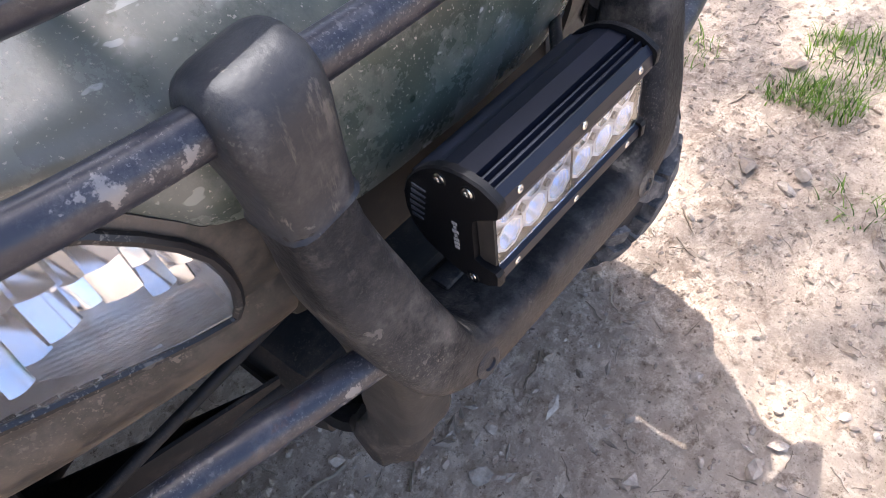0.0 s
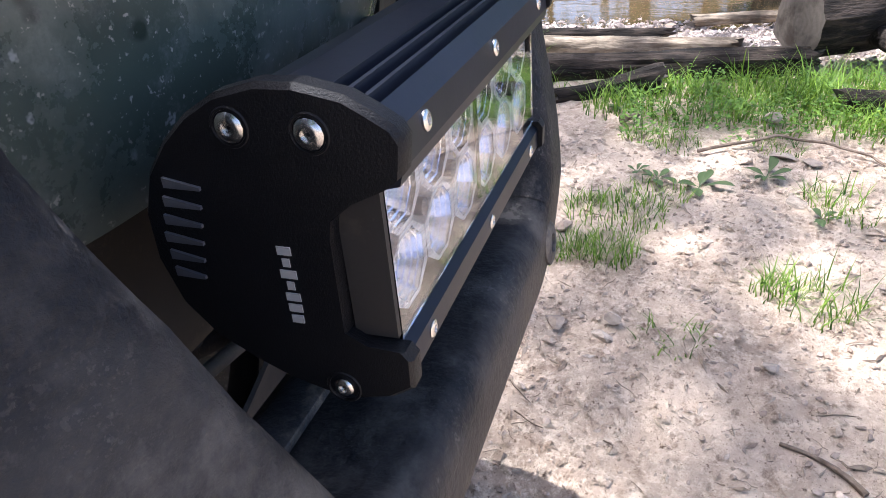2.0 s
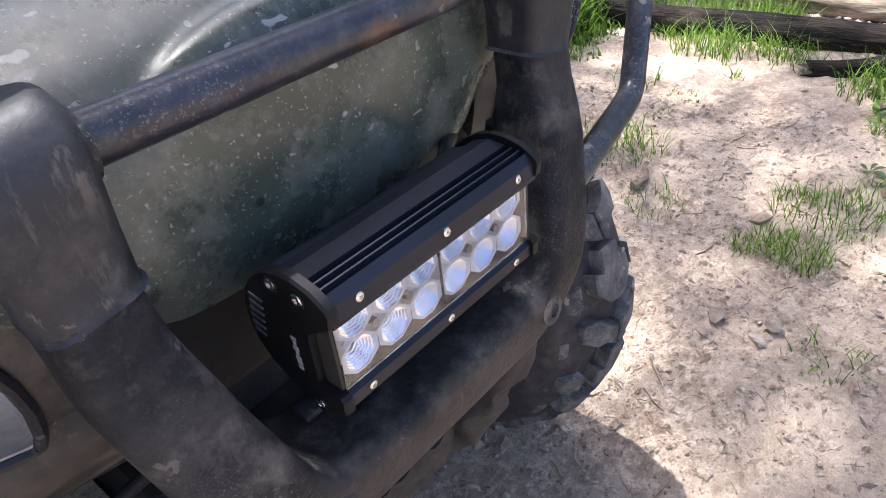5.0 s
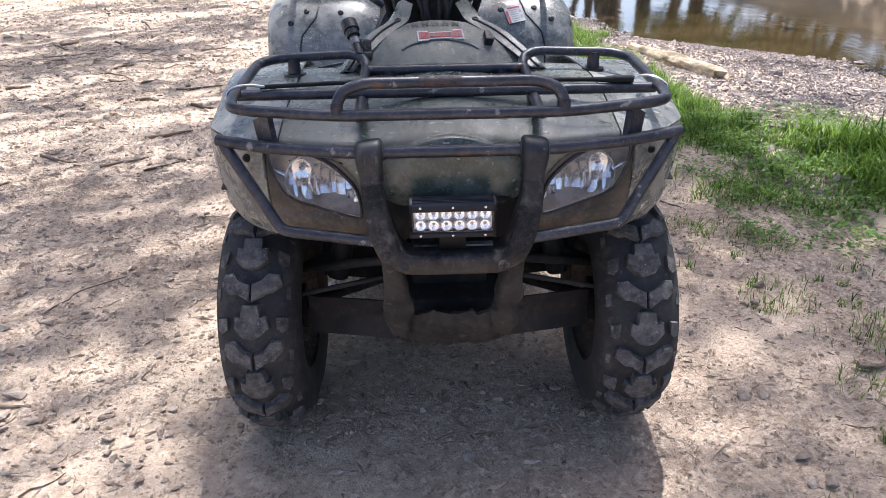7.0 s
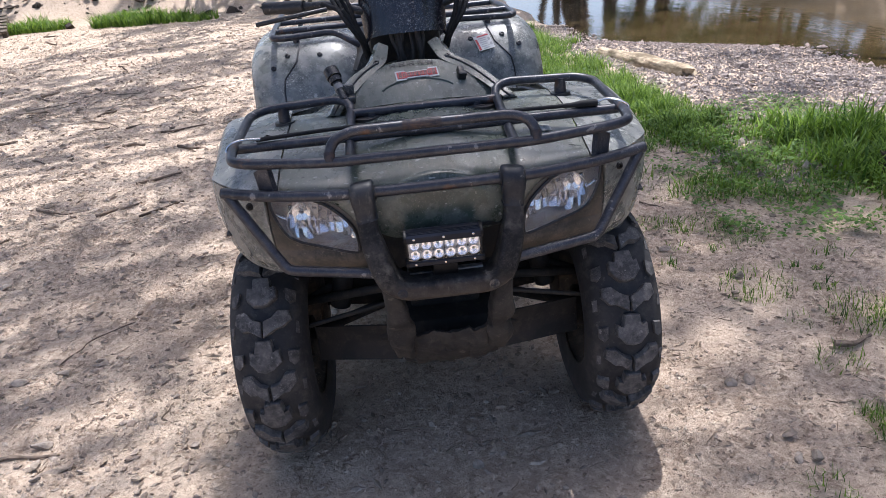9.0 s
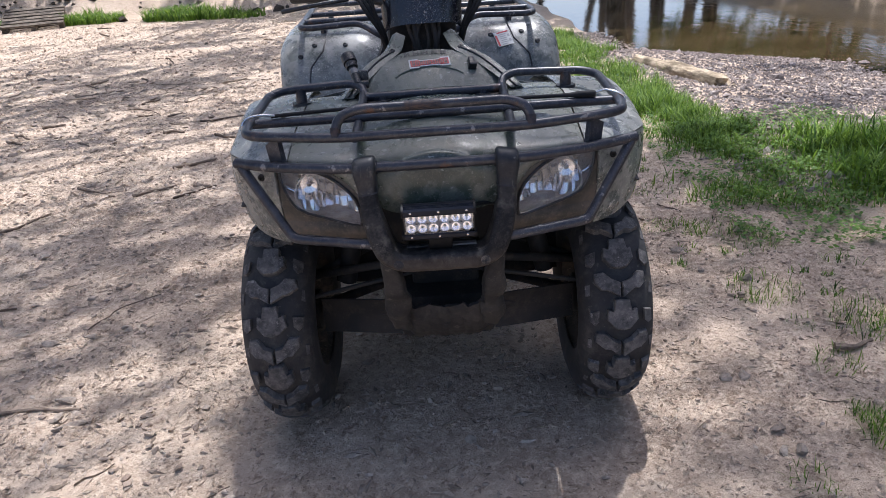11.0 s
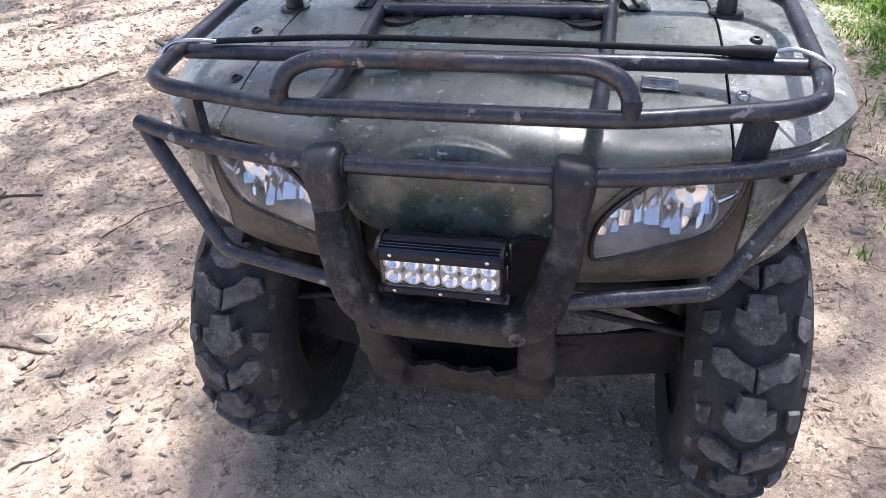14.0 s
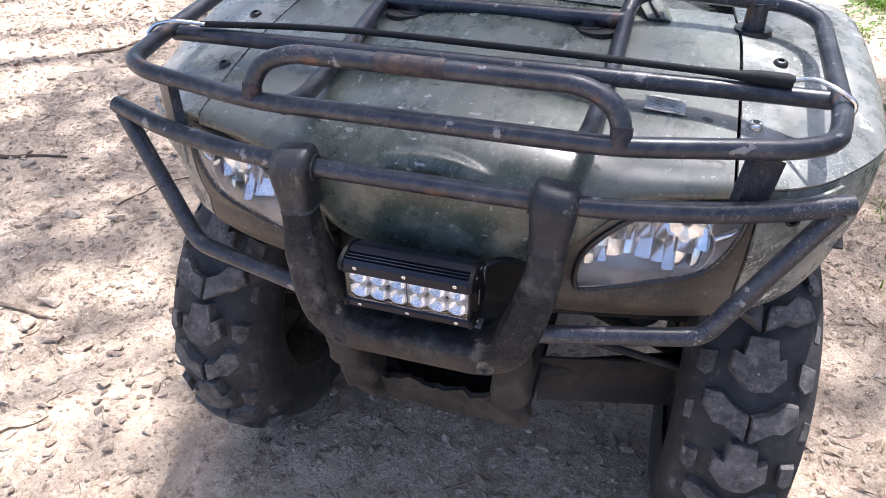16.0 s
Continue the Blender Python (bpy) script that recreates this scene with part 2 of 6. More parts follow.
M["red"].node_tree.nodes["Principled BSDF"].inputs["Base Color"].default_value = (0.4, 0.02, 0.025, 1)
M["led"] = shader("led_chip", 0.4)[0]
M["led"].node_tree.nodes["Principled BSDF"].inputs["Base Color"].default_value = (0.6, 0.58, 0.45, 1)


def glass(name, rough=0.02, tint=(1, 1, 1), ior=1.45, clear=1.0):
    m, n, l, b = shader(name, rough)
    b.inputs["Base Color"].default_value = (*tint, 1)
    b.inputs["Transmission Weight"].default_value = clear
    b.inputs["IOR"].default_value = ior
    return m


M["lens"] = glass("clear_lens", 0.02)


def lens_material():
    """Clear headlight plastic with a film of dust, fine scratches and dried splashes."""
    m, n, l, b = shader("headlight_plastic", 0.06)
    b.inputs["Base Color"].default_value = (0.95, 0.94, 0.92, 1)
    b.inputs["Transmission Weight"].default_value = 1.0
    b.inputs["IOR"].default_value = 1.4
    d = n.new("ShaderNodeBsdfDiffuse")
    d.inputs[0].default_value = (0.52, 0.52, 0.53, 1)
    f = mask(n, l, noise_node(n, l, 26, 9, 0.72, stretch=(1, 1, 1.6), seed=3.0), 0.42, 0.8)
    g = mask(n, l, noise_node(n, l, 190, 5, 0.7, stretch=(0.3, 1, 1), seed=9.0), 0.58, 0.68)
    k = n.new("ShaderNodeMath")
    k.operation = "MULTIPLY_ADD"
    l.new(f, k.inputs[0])
    k.inputs[1].default_value, k.inputs[2].default_value = 0.24, 0.045
    k2 = n.new("ShaderNodeMath")
    k2.operation = "MULTIPLY_ADD"
    l.new(g, k2.inputs[0])
    k2.inputs[1].default_value = 0.12
    l.new(k.outputs[0], k2.inputs[2])
    s = n.new("ShaderNodeMixShader")
    l.new(k2.outputs[0], s.inputs[0])
    l.new(b.outputs[0], s.inputs[1])
    l.new(d.outputs[0], s.inputs[2])
    l.new(s.outputs[0], n["Material Output"].inputs[0])
    return m


M["hl_lens"] = lens_material()


def dirt_material():
    m, n, l, b = shader("dry_dirt", 0.95, 0, 0.15)
    big = mask(n, l, noise_node(n, l, 1.1, 5, 0.6), 0.38, 0.62)
    c = mix(n, l, big, (0.46, 0.352, 0.264), (0.6, 0.475, 0.362))
    mid = mask(n, l, noise_node(n, l, 7, 9, 0.72, seed=2.0), 0.5, 0.72)
    c = mix(n, l, mid, c, (0.33, 0.24, 0.172))
    clod = mask(n, l, noise_node(n, l, 22, 8, 0.75, seed=8.0), 0.53, 0.62)
    c = mix(n, l, clod, c, (0.3, 0.217, 0.156))
    fine = mask(n, l, noise_node(n, l, 40, 9, 0.78, seed=4.0), 0.48, 0.6)
    c = mix(n, l, fine, c, (0.69, 0.565, 0.435))
    dark = mask(n, l, noise_node(n, l, 85, 6, 0.7, seed=15.0), 0.6, 0.66)
    c = mix(n, l, dark, c, (0.2, 0.14, 0.097))
    grit = mask(n, l, noise_node(n, l, 260, 3, 0.6, seed=9.0), 0.64, 0.7)
    c = mix(n, l, grit, c, (0.2, 0.145, 0.1))
    l.new(c, b.inputs["Base Color"])
    h = mix(n, l, 0.4, noise_node(n, l, 26, 12, 0.78), noise_node(n, l, 110, 8, 0.72, seed=6.0))
    bump(n, l, b, h, 0.9, 0.028)
    return m


M["dirt"] = dirt_material()


def stone_material(name, a, bcol, island=False):
    m, n, l, b = shader(name, 0.9, 0, 0.25)
    src = n.new("ShaderNodeNewGeometry").outputs["Random Per Island"] if island else n.new("ShaderNodeObjectInfo").outputs["Random"]
    c = mix(n, l, src, a, bcol)
    c = mix(n, l, mask(n, l, noise_node(n, l, 45, 7, 0.7), 0.4, 0.7), c, tuple(v * 0.6 for v in a))
    l.new(c, b.inputs["Base Color"])
    bump(n, l, b, noise_node(n, l, 70, 8, 0.7), 0.6, 0.006)
    return m


M["stone"] = stone_material("field_stone", (0.26, 0.205, 0.16), (0.45, 0.385, 0.315))
M["pebble"] = stone_material("pebbles", (0.29, 0.217, 0.163), (0.56, 0.465, 0.375), True)
M["gravel"] = stone_material("creek_gravel", (0.18, 0.145, 0.128), (0.54, 0.465, 0.41), True)
M["rubble"] = stone_material("dark_rubble", (0.035, 0.028, 0.022), (0.15, 0.12, 0.095), True)


def leaf_material(name, a, bcol):
    m, n, l, b = shader(name, 0.55, 0, 0.3)
    src = n.new("ShaderNodeNewGeometry").outputs["Random Per Island"]
    c = mix(n, l, src, a, bcol)
    l.new(c, b.inputs["Base Color"])
    t = n.new("ShaderNodeBsdfTranslucent")
    l.new(c, t.inputs[0])
    s = n.new("ShaderNodeMixShader")
    s.inputs[0].default_value = 0.35
    l.new(b.outputs[0], s.inputs[1])
    l.new(t.outputs[0], s.inputs[2])
    l.new(s.outputs[0], n["Material Output"].inputs[0])
    return m


M["grass"] = leaf_material("grass_blades", (0.03, 0.085, 0.01), (0.24, 0.37, 0.045))
M["weed"] = leaf_material("weed_leaves", (0.05, 0.085, 0.03), (0.12, 0.17, 0.065))
M["clover"] = leaf_material("clover_leaves", (0.05, 0.12, 0.018), (0.17, 0.29, 0.045))
M["leaf"] = leaf_material("tree_leaves", (0.04, 0.09, 0.015), (0.11, 0.18, 0.035))
M["twig"] = stone_material("dry_twigs", (0.24, 0.18, 0.125), (0.4, 0.33, 0.25), True)
M["litter"] = stone_material("leaf_litter", (0.2, 0.15, 0.11), (0.5, 0.42, 0.34), True)
M["bark_chip"] = stone_material("bark_pieces", (0.28, 0.21, 0.15), (0.56, 0.47, 0.36), True)
M["stick"] = stone_material("dead_stick", (0.12, 0.085, 0.06), (0.26, 0.2, 0.15))


def wood_material(name, a, bcol, along):
    m, n, l, b = shader(name, 0.9, 0, 0.2)
    f = noise_node(n, l, 14, 8, 0.65, stretch=along)
    c = ramp(n, l, f, [(0.36, tuple(v * 0.5 for v in a)), (0.46, a), (0.54, bcol), (0.66, tuple(v * 0.6 for v in a))])
    c = mix(n, l, mask(n, l, noise_node(n, l, 26, 7, 0.7, stretch=along, seed=14), 0.58, 0.66), c, tuple(min(1.0, v * 1.7) for v in bcol))
    c = mix(n, l, mask(n, l, noise_node(n, l, 4, 5, seed=2), 0.5, 0.66), c, tuple(v * 0.45 for v in a))
    l.new(c, b.inputs["Base Color"])
    bump(n, l, b, f, 1.0, 0.02)
    return m


M["log"] = wood_material("weathered_log", (0.014, 0.011, 0.0085), (0.045, 0.034, 0.026), (2.0, 0.3, 2.0))
M["log_pale"] = wood_material("bleached_log", (0.17, 0.135, 0.098), (0.32, 0.26, 0.19), (1.6, 0.3, 1.6))
M["pallet_wood"] = wood_material("pallet_boards", (0.11, 0.088, 0.068), (0.2, 0.165, 0.13), (0.3, 1.2, 1.2))
M["drift"] = wood_material("driftwood", (0.42, 0.33, 0.22), (0.58, 0.47, 0.33), (1.2, 0.25, 1.2))
M["bark"] = wood_material("tree_bark", (0.1, 0.08, 0.06), (0.2, 0.16, 0.13), (1, 1, 0.15))


def cut_material():
    m, n, l, b = shader("cut_wood", 0.85, 0, 0.2)
    tc = n.new("ShaderNodeTexCoord")
    w = n.new("ShaderNodeTexWave")
    w.wave_type = "RINGS"
    w.rings_direction = "Y"
    w.inputs["Scale"].default_value, w.inputs["Distortion"].default_value, w.inputs["Detail"].default_value = 16, 9, 4
    l.new(tc.outputs["Object"], w.inputs["Vector"])
    c = mix(n, l, w.outputs["Fac"], (0.092, 0.078, 0.064), (0.108, 0.09, 0.074))
    c = mix(n, l, mask(n, l, noise_node(n, l, 9, 6), 0.5, 0.65), c, (0.045, 0.034, 0.026))
    l.new(c, b.inputs["Base Color"])
    bump(n, l, b, noise_node(n, l, 40, 6), 0.5, 0.004)
    return m


M["cut"] = cut_material()


def water_material():
    m, n, l, b = shader("creek_water", 0.04)
    c = mix(n, l, mask(n, l, noise_node(n, l, 1.2, 4), 0.4, 0.65), (0.045, 0.032, 0.014), (0.085, 0.06, 0.03))
    l.new(c, b.inputs["Base Color"])
    b.inputs["IOR"].default_value = 1.33
    bump(n, l, b, noise_node(n, l, 7, 4, stretch=(1, 0.4, 1)), 0.12, 0.02)
    return m


M["water"] = water_material()

# ---- mesh helpers ----


def part(name, bm, material, parent=None, label="", smooth=True):
    me = bpy.data.meshes.new(name)
    bmesh.ops.recalc_face_normals(bm, faces=bm.faces)
    bm.to_mesh(me)
    bm.free()
    if smooth:
        for p in me.polygons:
            p.use_smooth = True
        me.set_sharp_from_angle(angle=radians(38))
    me.materials.append(M[material] if isinstance(material, str) else material)
    ob = new(name, me)
    if parent is not None:
        ob.parent = parent
        ob.matrix_parent_inverse = parent.matrix_world.inverted()
    if label:
        ob["label"] = label
    return ob


def fillet(pts, rad, steps=5):
    """A polyline with its corners rounded."""
    pts = [Vector(p) for p in pts]
    out = [pts[0]]
    for a, b, c in zip(pts, pts[1:], pts[2:]):
        r = min(rad, (a - b).length * 0.49, (c - b).length * 0.49)
        p, q = b + (a - b).normalized() * r, b + (c - b).normalized() * r
        for i in range(steps + 1):
            t = i / steps
            out.append(p * (1 - t) ** 2 + b * 2 * t * (1 - t) + q * t * t)
    out.append(pts[-1])
    return out


def mirror(pts):
    return [(-x, y, z) for x, y, z in pts]


def sweep(bm, path, sect, caps=True, up=None):
    """Sweeps closed sections along a path. sect(i, n) gives the ring as pairs across and along the frame."""
    path = [Vector(p) for p in path]
    n = len(path)
    rings = []
    ref = Vector(up) if up else None
    for i, p in enumerate(path):
        d = (path[min(i + 1, n - 1)] - path[max(i - 1, 0)]).normalized()
        if ref is None:
            ref = d.orthogonal()
        a = (ref - d * ref.dot(d)).normalized()
        if not up:
            ref = a
        b = d.cross(a)
        rings.append([bm.verts.new(p + a * u + b * v) for u, v in sect(i, n)])
    k = len(rings[0])
    for r, s in zip(rings, rings[1:]):
        for j in range(k):
            bm.faces.new((r[j], r[(j + 1) % k], s[(j + 1) % k], s[j]))
    if caps:
        bm.faces.new(rings[0][::-1])
        bm.faces.new(rings[-1])


def circle(r, k=10):
    ring = [(r * math.cos(2 * math.pi * j / k), r * math.sin(2 * math.pi * j / k)) for j in range(k)]
    return lambda i, n: ring


def rounded_rect(w, h, r, steps=3):
    out = []
    for cx, cy, a0 in ((w / 2 - r, h / 2 - r, 0), (-w / 2 + r, h / 2 - r, 90), (-w / 2 + r, -h / 2 + r, 180), (w / 2 - r, -h / 2 + r, 270)):
        for s in range(steps + 1):
            a = radians(a0 + 90 * s / steps)
            out.append((cx + r * math.cos(a), cy + r * math.sin(a)))
    return out


def tube(name, pts, r, material, parent=None, label="", bend=0.04, k=12):
    bm = bmesh.new()
    sweep(bm, fillet(pts, bend), circle(r, k))
    return part(name, bm, material, parent, label)


def box(bm, c, s, bevel=0.0, m=None):
    """A bevelled box in bm, of size s round c."""
    t = Matrix.LocRotScale(Vector(c), None, Vector(s))
    if m is not None:
        t = m @ t
    v = bmesh.ops.create_cube(bm, size=1, matrix=t)["verts"]
    if bevel:
        e = list({e for x in v for e in x.link_edges})
        bmesh.ops.bevel(bm, geom=e, offset=bevel, segments=2, affect="EDGES", profile=0.5)


def rod(bm, a, b, r, k=12, r2=None):
    a, b = Vector(a), Vector(b)
    d = b - a
    m = Matrix.Translation((a + b) / 2) @ d.to_track_quat("Z", "Y").to_matrix().to_4x4()
    bmesh.ops.create_cone(bm, cap_ends=True, segments=k, radius1=r, radius2=r if r2 is None else r2, depth=d.length, matrix=m)


def sheet(bm, fn, nu, nv, keep=None):
    """A surface fn(u, v) over the unit square; keep(u, v) drops cells."""
    g = [[bm.verts.new(fn(i / nu, j / nv)) for j in range(nv + 1)] for i in range(nu + 1)]
    for i in range(nu):
        for j in range(nv):
            if keep is None or keep((i + 0.5) / nu, (j + 0.5) / nv):
                bm.faces.new((g[i][j], g[i + 1][j], g[i + 1][j + 1], g[i][j + 1]))
    for v in [v for v in bm.verts if not v.link_faces]:
        bm.verts.remove(v)


def thicken(bm, t):
    bmesh.ops.recalc_face_normals(bm, faces=bm.faces)
    bmesh.ops.solidify(bm, geom=bm.faces[:], thickness=t)


def curve_at(x, pts):
    """A smooth line through (x, value) pairs."""
    xs, ys = zip(*pts)
    i = max(0, min(len(xs) - 2, int(np.searchsorted(xs, x)) - 1))
    t = max(0.0, min(1.0, (x - xs[i]) / (xs[i + 1] - xs[i])))
    d = lambda k: (ys[min(k + 1, len(ys) - 1)] - ys[max(k - 1, 0)]) / (xs[min(k + 1, len(xs) - 1)] - xs[max(k - 1, 0)])
    h = xs[i + 1] - xs[i]
    a, b, m0, m1 = ys[i], ys[i + 1], d(i) * h, d(i + 1) * h
    return (2 * t**3 - 3 * t**2 + 1) * a + (t**3 - 2 * t**2 + t) * m0 + (-2 * t**3 + 3 * t**2) * b + (t**3 - t**2) * m1


def empty(name, m=None):
    ob = new(name)
    if m is not None:
        ob.matrix_world = m
    return ob

# ---- ground, creek and woods ----
WATER_Z = -0.18


def creek_edge(y):
    return curve_at(y, [(-30, 6.2), (-8, 4.7), (-0.4, 4.0), (1, 4.05), (3.5, 4.25), (5.4, 4.25), (6.05, 3.85), (6.45, 3.2), (6.8, 2.75), (7.7, 2.35), (10, 2.3), (30, 1.6), (60, 1.3)])


def ground_z(x, y):
    d = x - creek_edge(y)
    t = max(0.0, min(1.0, (d + 1.9) / 2.1))
    far = max(0.0, min(1.0, (d - 5.6) / 2.4))
    z = -0.2 * t * t * (3 - 2 * t) - 0.4 * max(0.0, min(1.0, d / 2.0)) + 1.9 * far * far * (3 - 2 * far)
    z += 0.03 * noise.noise((x * 0.5, y * 0.5, 1.0)) * min(1.0, max(0.0, (math.hypot(x, y - 0.4) - 1.0) / 3.0))
    if x < 0 and y > 13.5:
        k = max(0.0, min(1.0, (y - 14.9 - 0.5 * noise.noise((x * 0.6, 3.0, 0.0)) + 0.35 * (x + 3.2) * (x > -3.2)) / 1.6))
        z += 1.3 * k * k * (3 - 2 * k) * min(1.0, -x / 1.5) + 0.25 * k * noise.noise((x * 1.7, y * 1.7, 9.0))
    if abs(x) < 6 and -5 < y < 9:
        z += 0.009 * noise.noise((x * 3, y * 3, 0.0)) + 0.009 * noise.noise((x * 8, y * 8, 3.0))
        k = noise.noise((x * 21, y * 21, 6.0))
        z += 0.007 * k + 0.009 * max(0.0, k - 0.15) + 0.003 * noise.noise((x * 37, y * 37, 2.0))
    return z


def spread(lo, hi, mid0, mid1, fine, grow):
    out = list(np.arange(mid0, mid1 + fine / 2, fine))
    s, v = fine, mid1
    while v < hi:
        s *= grow
        v += s
        out.append(min(v, hi))
    s, v = fine, mid0
    while v > lo:
        s *= grow
        v -= s
        out.insert(0, max(v, lo))
    return [float(v) for v in out]


def make_ground():
    xs = spread(-300, 300, -2.4, 2.4, 0.02, 1.08)
    ys = spread(-300, 300, -1.0, 3.4, 0.02, 1.06)
    v = [(x, y, ground_z(x, y)) for x in xs for y in ys]
    k = len(ys)
    f = [(i * k + j, (i + 1) * k + j, (i + 1) * k + j + 1, i * k + j + 1) for i in range(len(xs) - 1) for j in range(k - 1)]
    me = bpy.data.meshes.new("ground")
    me.from_pydata(v, [], f)
    for p in me.polygons:
        p.use_smooth = True
    me.materials.append(M["dirt"])
    tagged(new("ground", me), "dry trampled brown dirt ground with grit", "ground", kind="structure")


make_ground()


def make_water():
    ys = [float(v) for v in np.linspace(-60, 80, 80)]
    v, f = [], []
    for i, y in enumerate(ys):
        e = creek_edge(max(-30, min(60, y)))
        for s in (-0.6, 2.0, 4.5, 7.0):
            v.append((e + s, y, WATER_Z))
    for i in range(len(ys) - 1):
        for j in range(3):
            a = i * 4 + j
            f.append((a, a + 1, a + 5, a + 4))
    me = bpy.data.meshes.new("water")
    me.from_pydata(v, [], f)
    me.materials.append(M["water"])
    tagged(new("water", me), "shallow brown creek water with ripples", "water", kind="structure")


make_water()


def lump(rng, size, flat=0.6, rough=0.25, sub=2):
    """A broken stone: an icosphere cut by a few random planes."""
    bm = bmesh.new()
    bmesh.ops.create_icosphere(bm, subdivisions=sub, radius=1.0)
    cuts = []
    for _ in range(9):
        d = Vector((rng.uniform(-1, 1), rng.uniform(-1, 1), rng.uniform(-1, 1))).normalized()
        cuts.append((d, rng.uniform(0.28, 0.62)))
    for v in bm.verts:
        for d, h in cuts:
            s = v.co.dot(d)
            if s > h:
                v.co -= d * (s - h) * 0.97
        v.co *= 1 + rough * 0.3 * noise.noise(v.co * 2 + Vector((rng.random() * 0.01, 0, 0)))
    for v in bm.verts:
        v.co = Vector((v.co.x * size[0], v.co.y * size[1], v.co.z * size[2] * flat))
    return bm


def scatter(name, count, pick, make, material, label, category, seed):
    """Many small pieces joined in one mesh; pick(rng) gives a place or None, make(rng) a small mesh."""
    rng = random.Random(seed)
    kinds = [make(rng) for _ in range(12)]
    V, F = [], []
    for _ in range(count):
        p = pick(rng)
        if p is None:
            continue
        x, y, s = p
        vs, fs = kinds[rng.randrange(12)]
        a, sx = rng.uniform(0, 6.283), s * rng.uniform(0.8, 1.25)
        ca, sa = math.cos(a), math.sin(a)
        z0, o = ground_z(x, y), len(V)
        for u, v, w in vs:
            V.append((x + (u * ca - v * sa) * sx, y + (u * sa + v * ca) * s, z0 + w * s))
        F += [tuple(i + o for i in f) for f in fs]
    me = bpy.data.meshes.new(name)
    me.from_pydata(V, [], F)
    me.materials.append(material)
    return tagged(new(name, me), label, category, kind="stuff")


def pebble_kind(rng):
    bm = lump(rng, (1, rng.uniform(0.6, 1), rng.uniform(0.5, 0.9)), 0.7, 0.3, 1)
    out = [tuple(v.co + Vector((0, 0, 0.25))) for v in bm.verts], [tuple(v.index for v in f.verts) for f in bm.faces]
    bm.free()
    return out


def twig_kind(rng):
    n = 4
    p = [Vector((i / n - 0.5, 0.06 * rng.uniform(-1, 1), 0.03 + 0.03 * rng.random())) for i in range(n + 1)]
    v, f = [], []
    for i, q in enumerate(p):
        r = 0.035 * (1 - 0.5 * i / n)
        v += [(q.x, q.y + r * math.cos(a), q.z + r * math.sin(a)) for a in (0, 2.1, 4.2)]
    for i in range(n):
        for j in range(3):
            a, b = i * 3 + j, i * 3 + (j + 1) % 3
            f.append((a, b, b + 3, a + 3))
    return v, f


def near_pick(rng):
    x, y = rng.uniform(-3.4, 1.7), rng.uniform(-0.7, 6.5) if rng.random() < 0.55 else rng.uniform(-0.7, 1.8)
    if y > 2.2 and x > 0.9:
        return None
    s = 0.0042 * math.exp(rng.gauss(0, 0.72))
    return x, y, min(s, 0.026 if x < 0.4 else 0.012)


scatter("pebbles", 21000, near_pick, pebble_kind, M["pebble"], "loose pebbles and dirt crumbs on the ground", "pebbles", 11)


def stones_pick(rng):
    x, y = rng.uniform(-3.6, 1.6), rng.uniform(-0.7, 2.4)
    if rng.random() < 0.5:
        x, y = rng.uniform(-6, 1.6), rng.uniform(1.5, 10)
    if x > 0.4 and rng.random() < 0.65:
        return None
    return x, y, min(0.014 * math.exp(rng.gauss(0, 0.35)), 0.034)


scatter("small_stones", 950, stones_pick, pebble_kind, M["pebble"], "scattered small stones and clods", "stones", 17)


def crumb_kind(rng):
    j = lambda: rng.uniform(0.55, 1.1)
    v = [(j(), 0.2 * j() - 0.15, 0.1), (0.15, j(), 0.15), (-j(), 0.1, 0.12), (0.1, -j(), 0.1), (rng.uniform(-0.3, 0.3), rng.uniform(-0.3, 0.3), 0.9 * j()), (-0.3 * j(), 0.3 * j(), 0.75 * j())]
    return v, [(0, 1, 4), (1, 5, 4), (1, 2, 5), (2, 3, 5), (3, 4, 5), (3, 0, 4)]


def far_pick(rng):
    y = 2.4 + 12.0 * rng.random() ** 1.2
    x = rng.uniform(-3.0 - 0.55 * y, 0.6)
    if noise.noise((x * 0.9, y * 0.9, 21.0)) < rng.uniform(-0.6, 0.3):
        return None
    return x, y, min(0.016 * math.exp(rng.gauss(0, 0.5)), 0.05)


scatter("scattered_stones", 5200, far_pick, pebble_kind, M["pebble"], "brown stones and clods across the clearing", "stones", 18)


def far_crumb_pick(rng):
    y = 2.0 + 12.5 * rng.random() ** 1.3
    x = rng.uniform(-2.6 - 0.6 * y, 0.7)
    if noise.noise((x * 1.3, y * 1.3, 14.0)) < rng.uniform(-0.7, 0.3):
        return None
    return x, y, min((0.007 + 0.0006 * y) * math.exp(rng.gauss(0, 0.5)), 0.03)


scatter("far_crumbs", 45000, far_crumb_pick, crumb_kind, M["dirt"], "dry crumbs of dirt across the clearing", "dirt", 37)


def bank_pick(rng):
    x, y = rng.uniform(-13, -1.5), rng.uniform(14.2, 18.5)
    if y < 15.2 and rng.random() < 0.7:
        return None
    return x, y, min(0.06 * math.exp(rng.gauss(0, 0.6)), 0.22)


scatter("bank_rubble", 2600, bank_pick, pebble_kind, M["rubble"], "dark stones and roots on the earth bank", "rubble", 29)


def crumb_pick(rng):
    x, y = rng.uniform(-2.6, 1.8), rng.uniform(-0.7, 2.2) if rng.random() < 0.72 else rng.uniform(2.0, 5.0)
    if noise.noise((x * 2.5, y * 2.5, 11.0)) < rng.uniform(-0.7, 0.35):
        return None
    return x, y, min(0.0042 * math.exp(rng.gauss(0, 0.5)), 0.016)


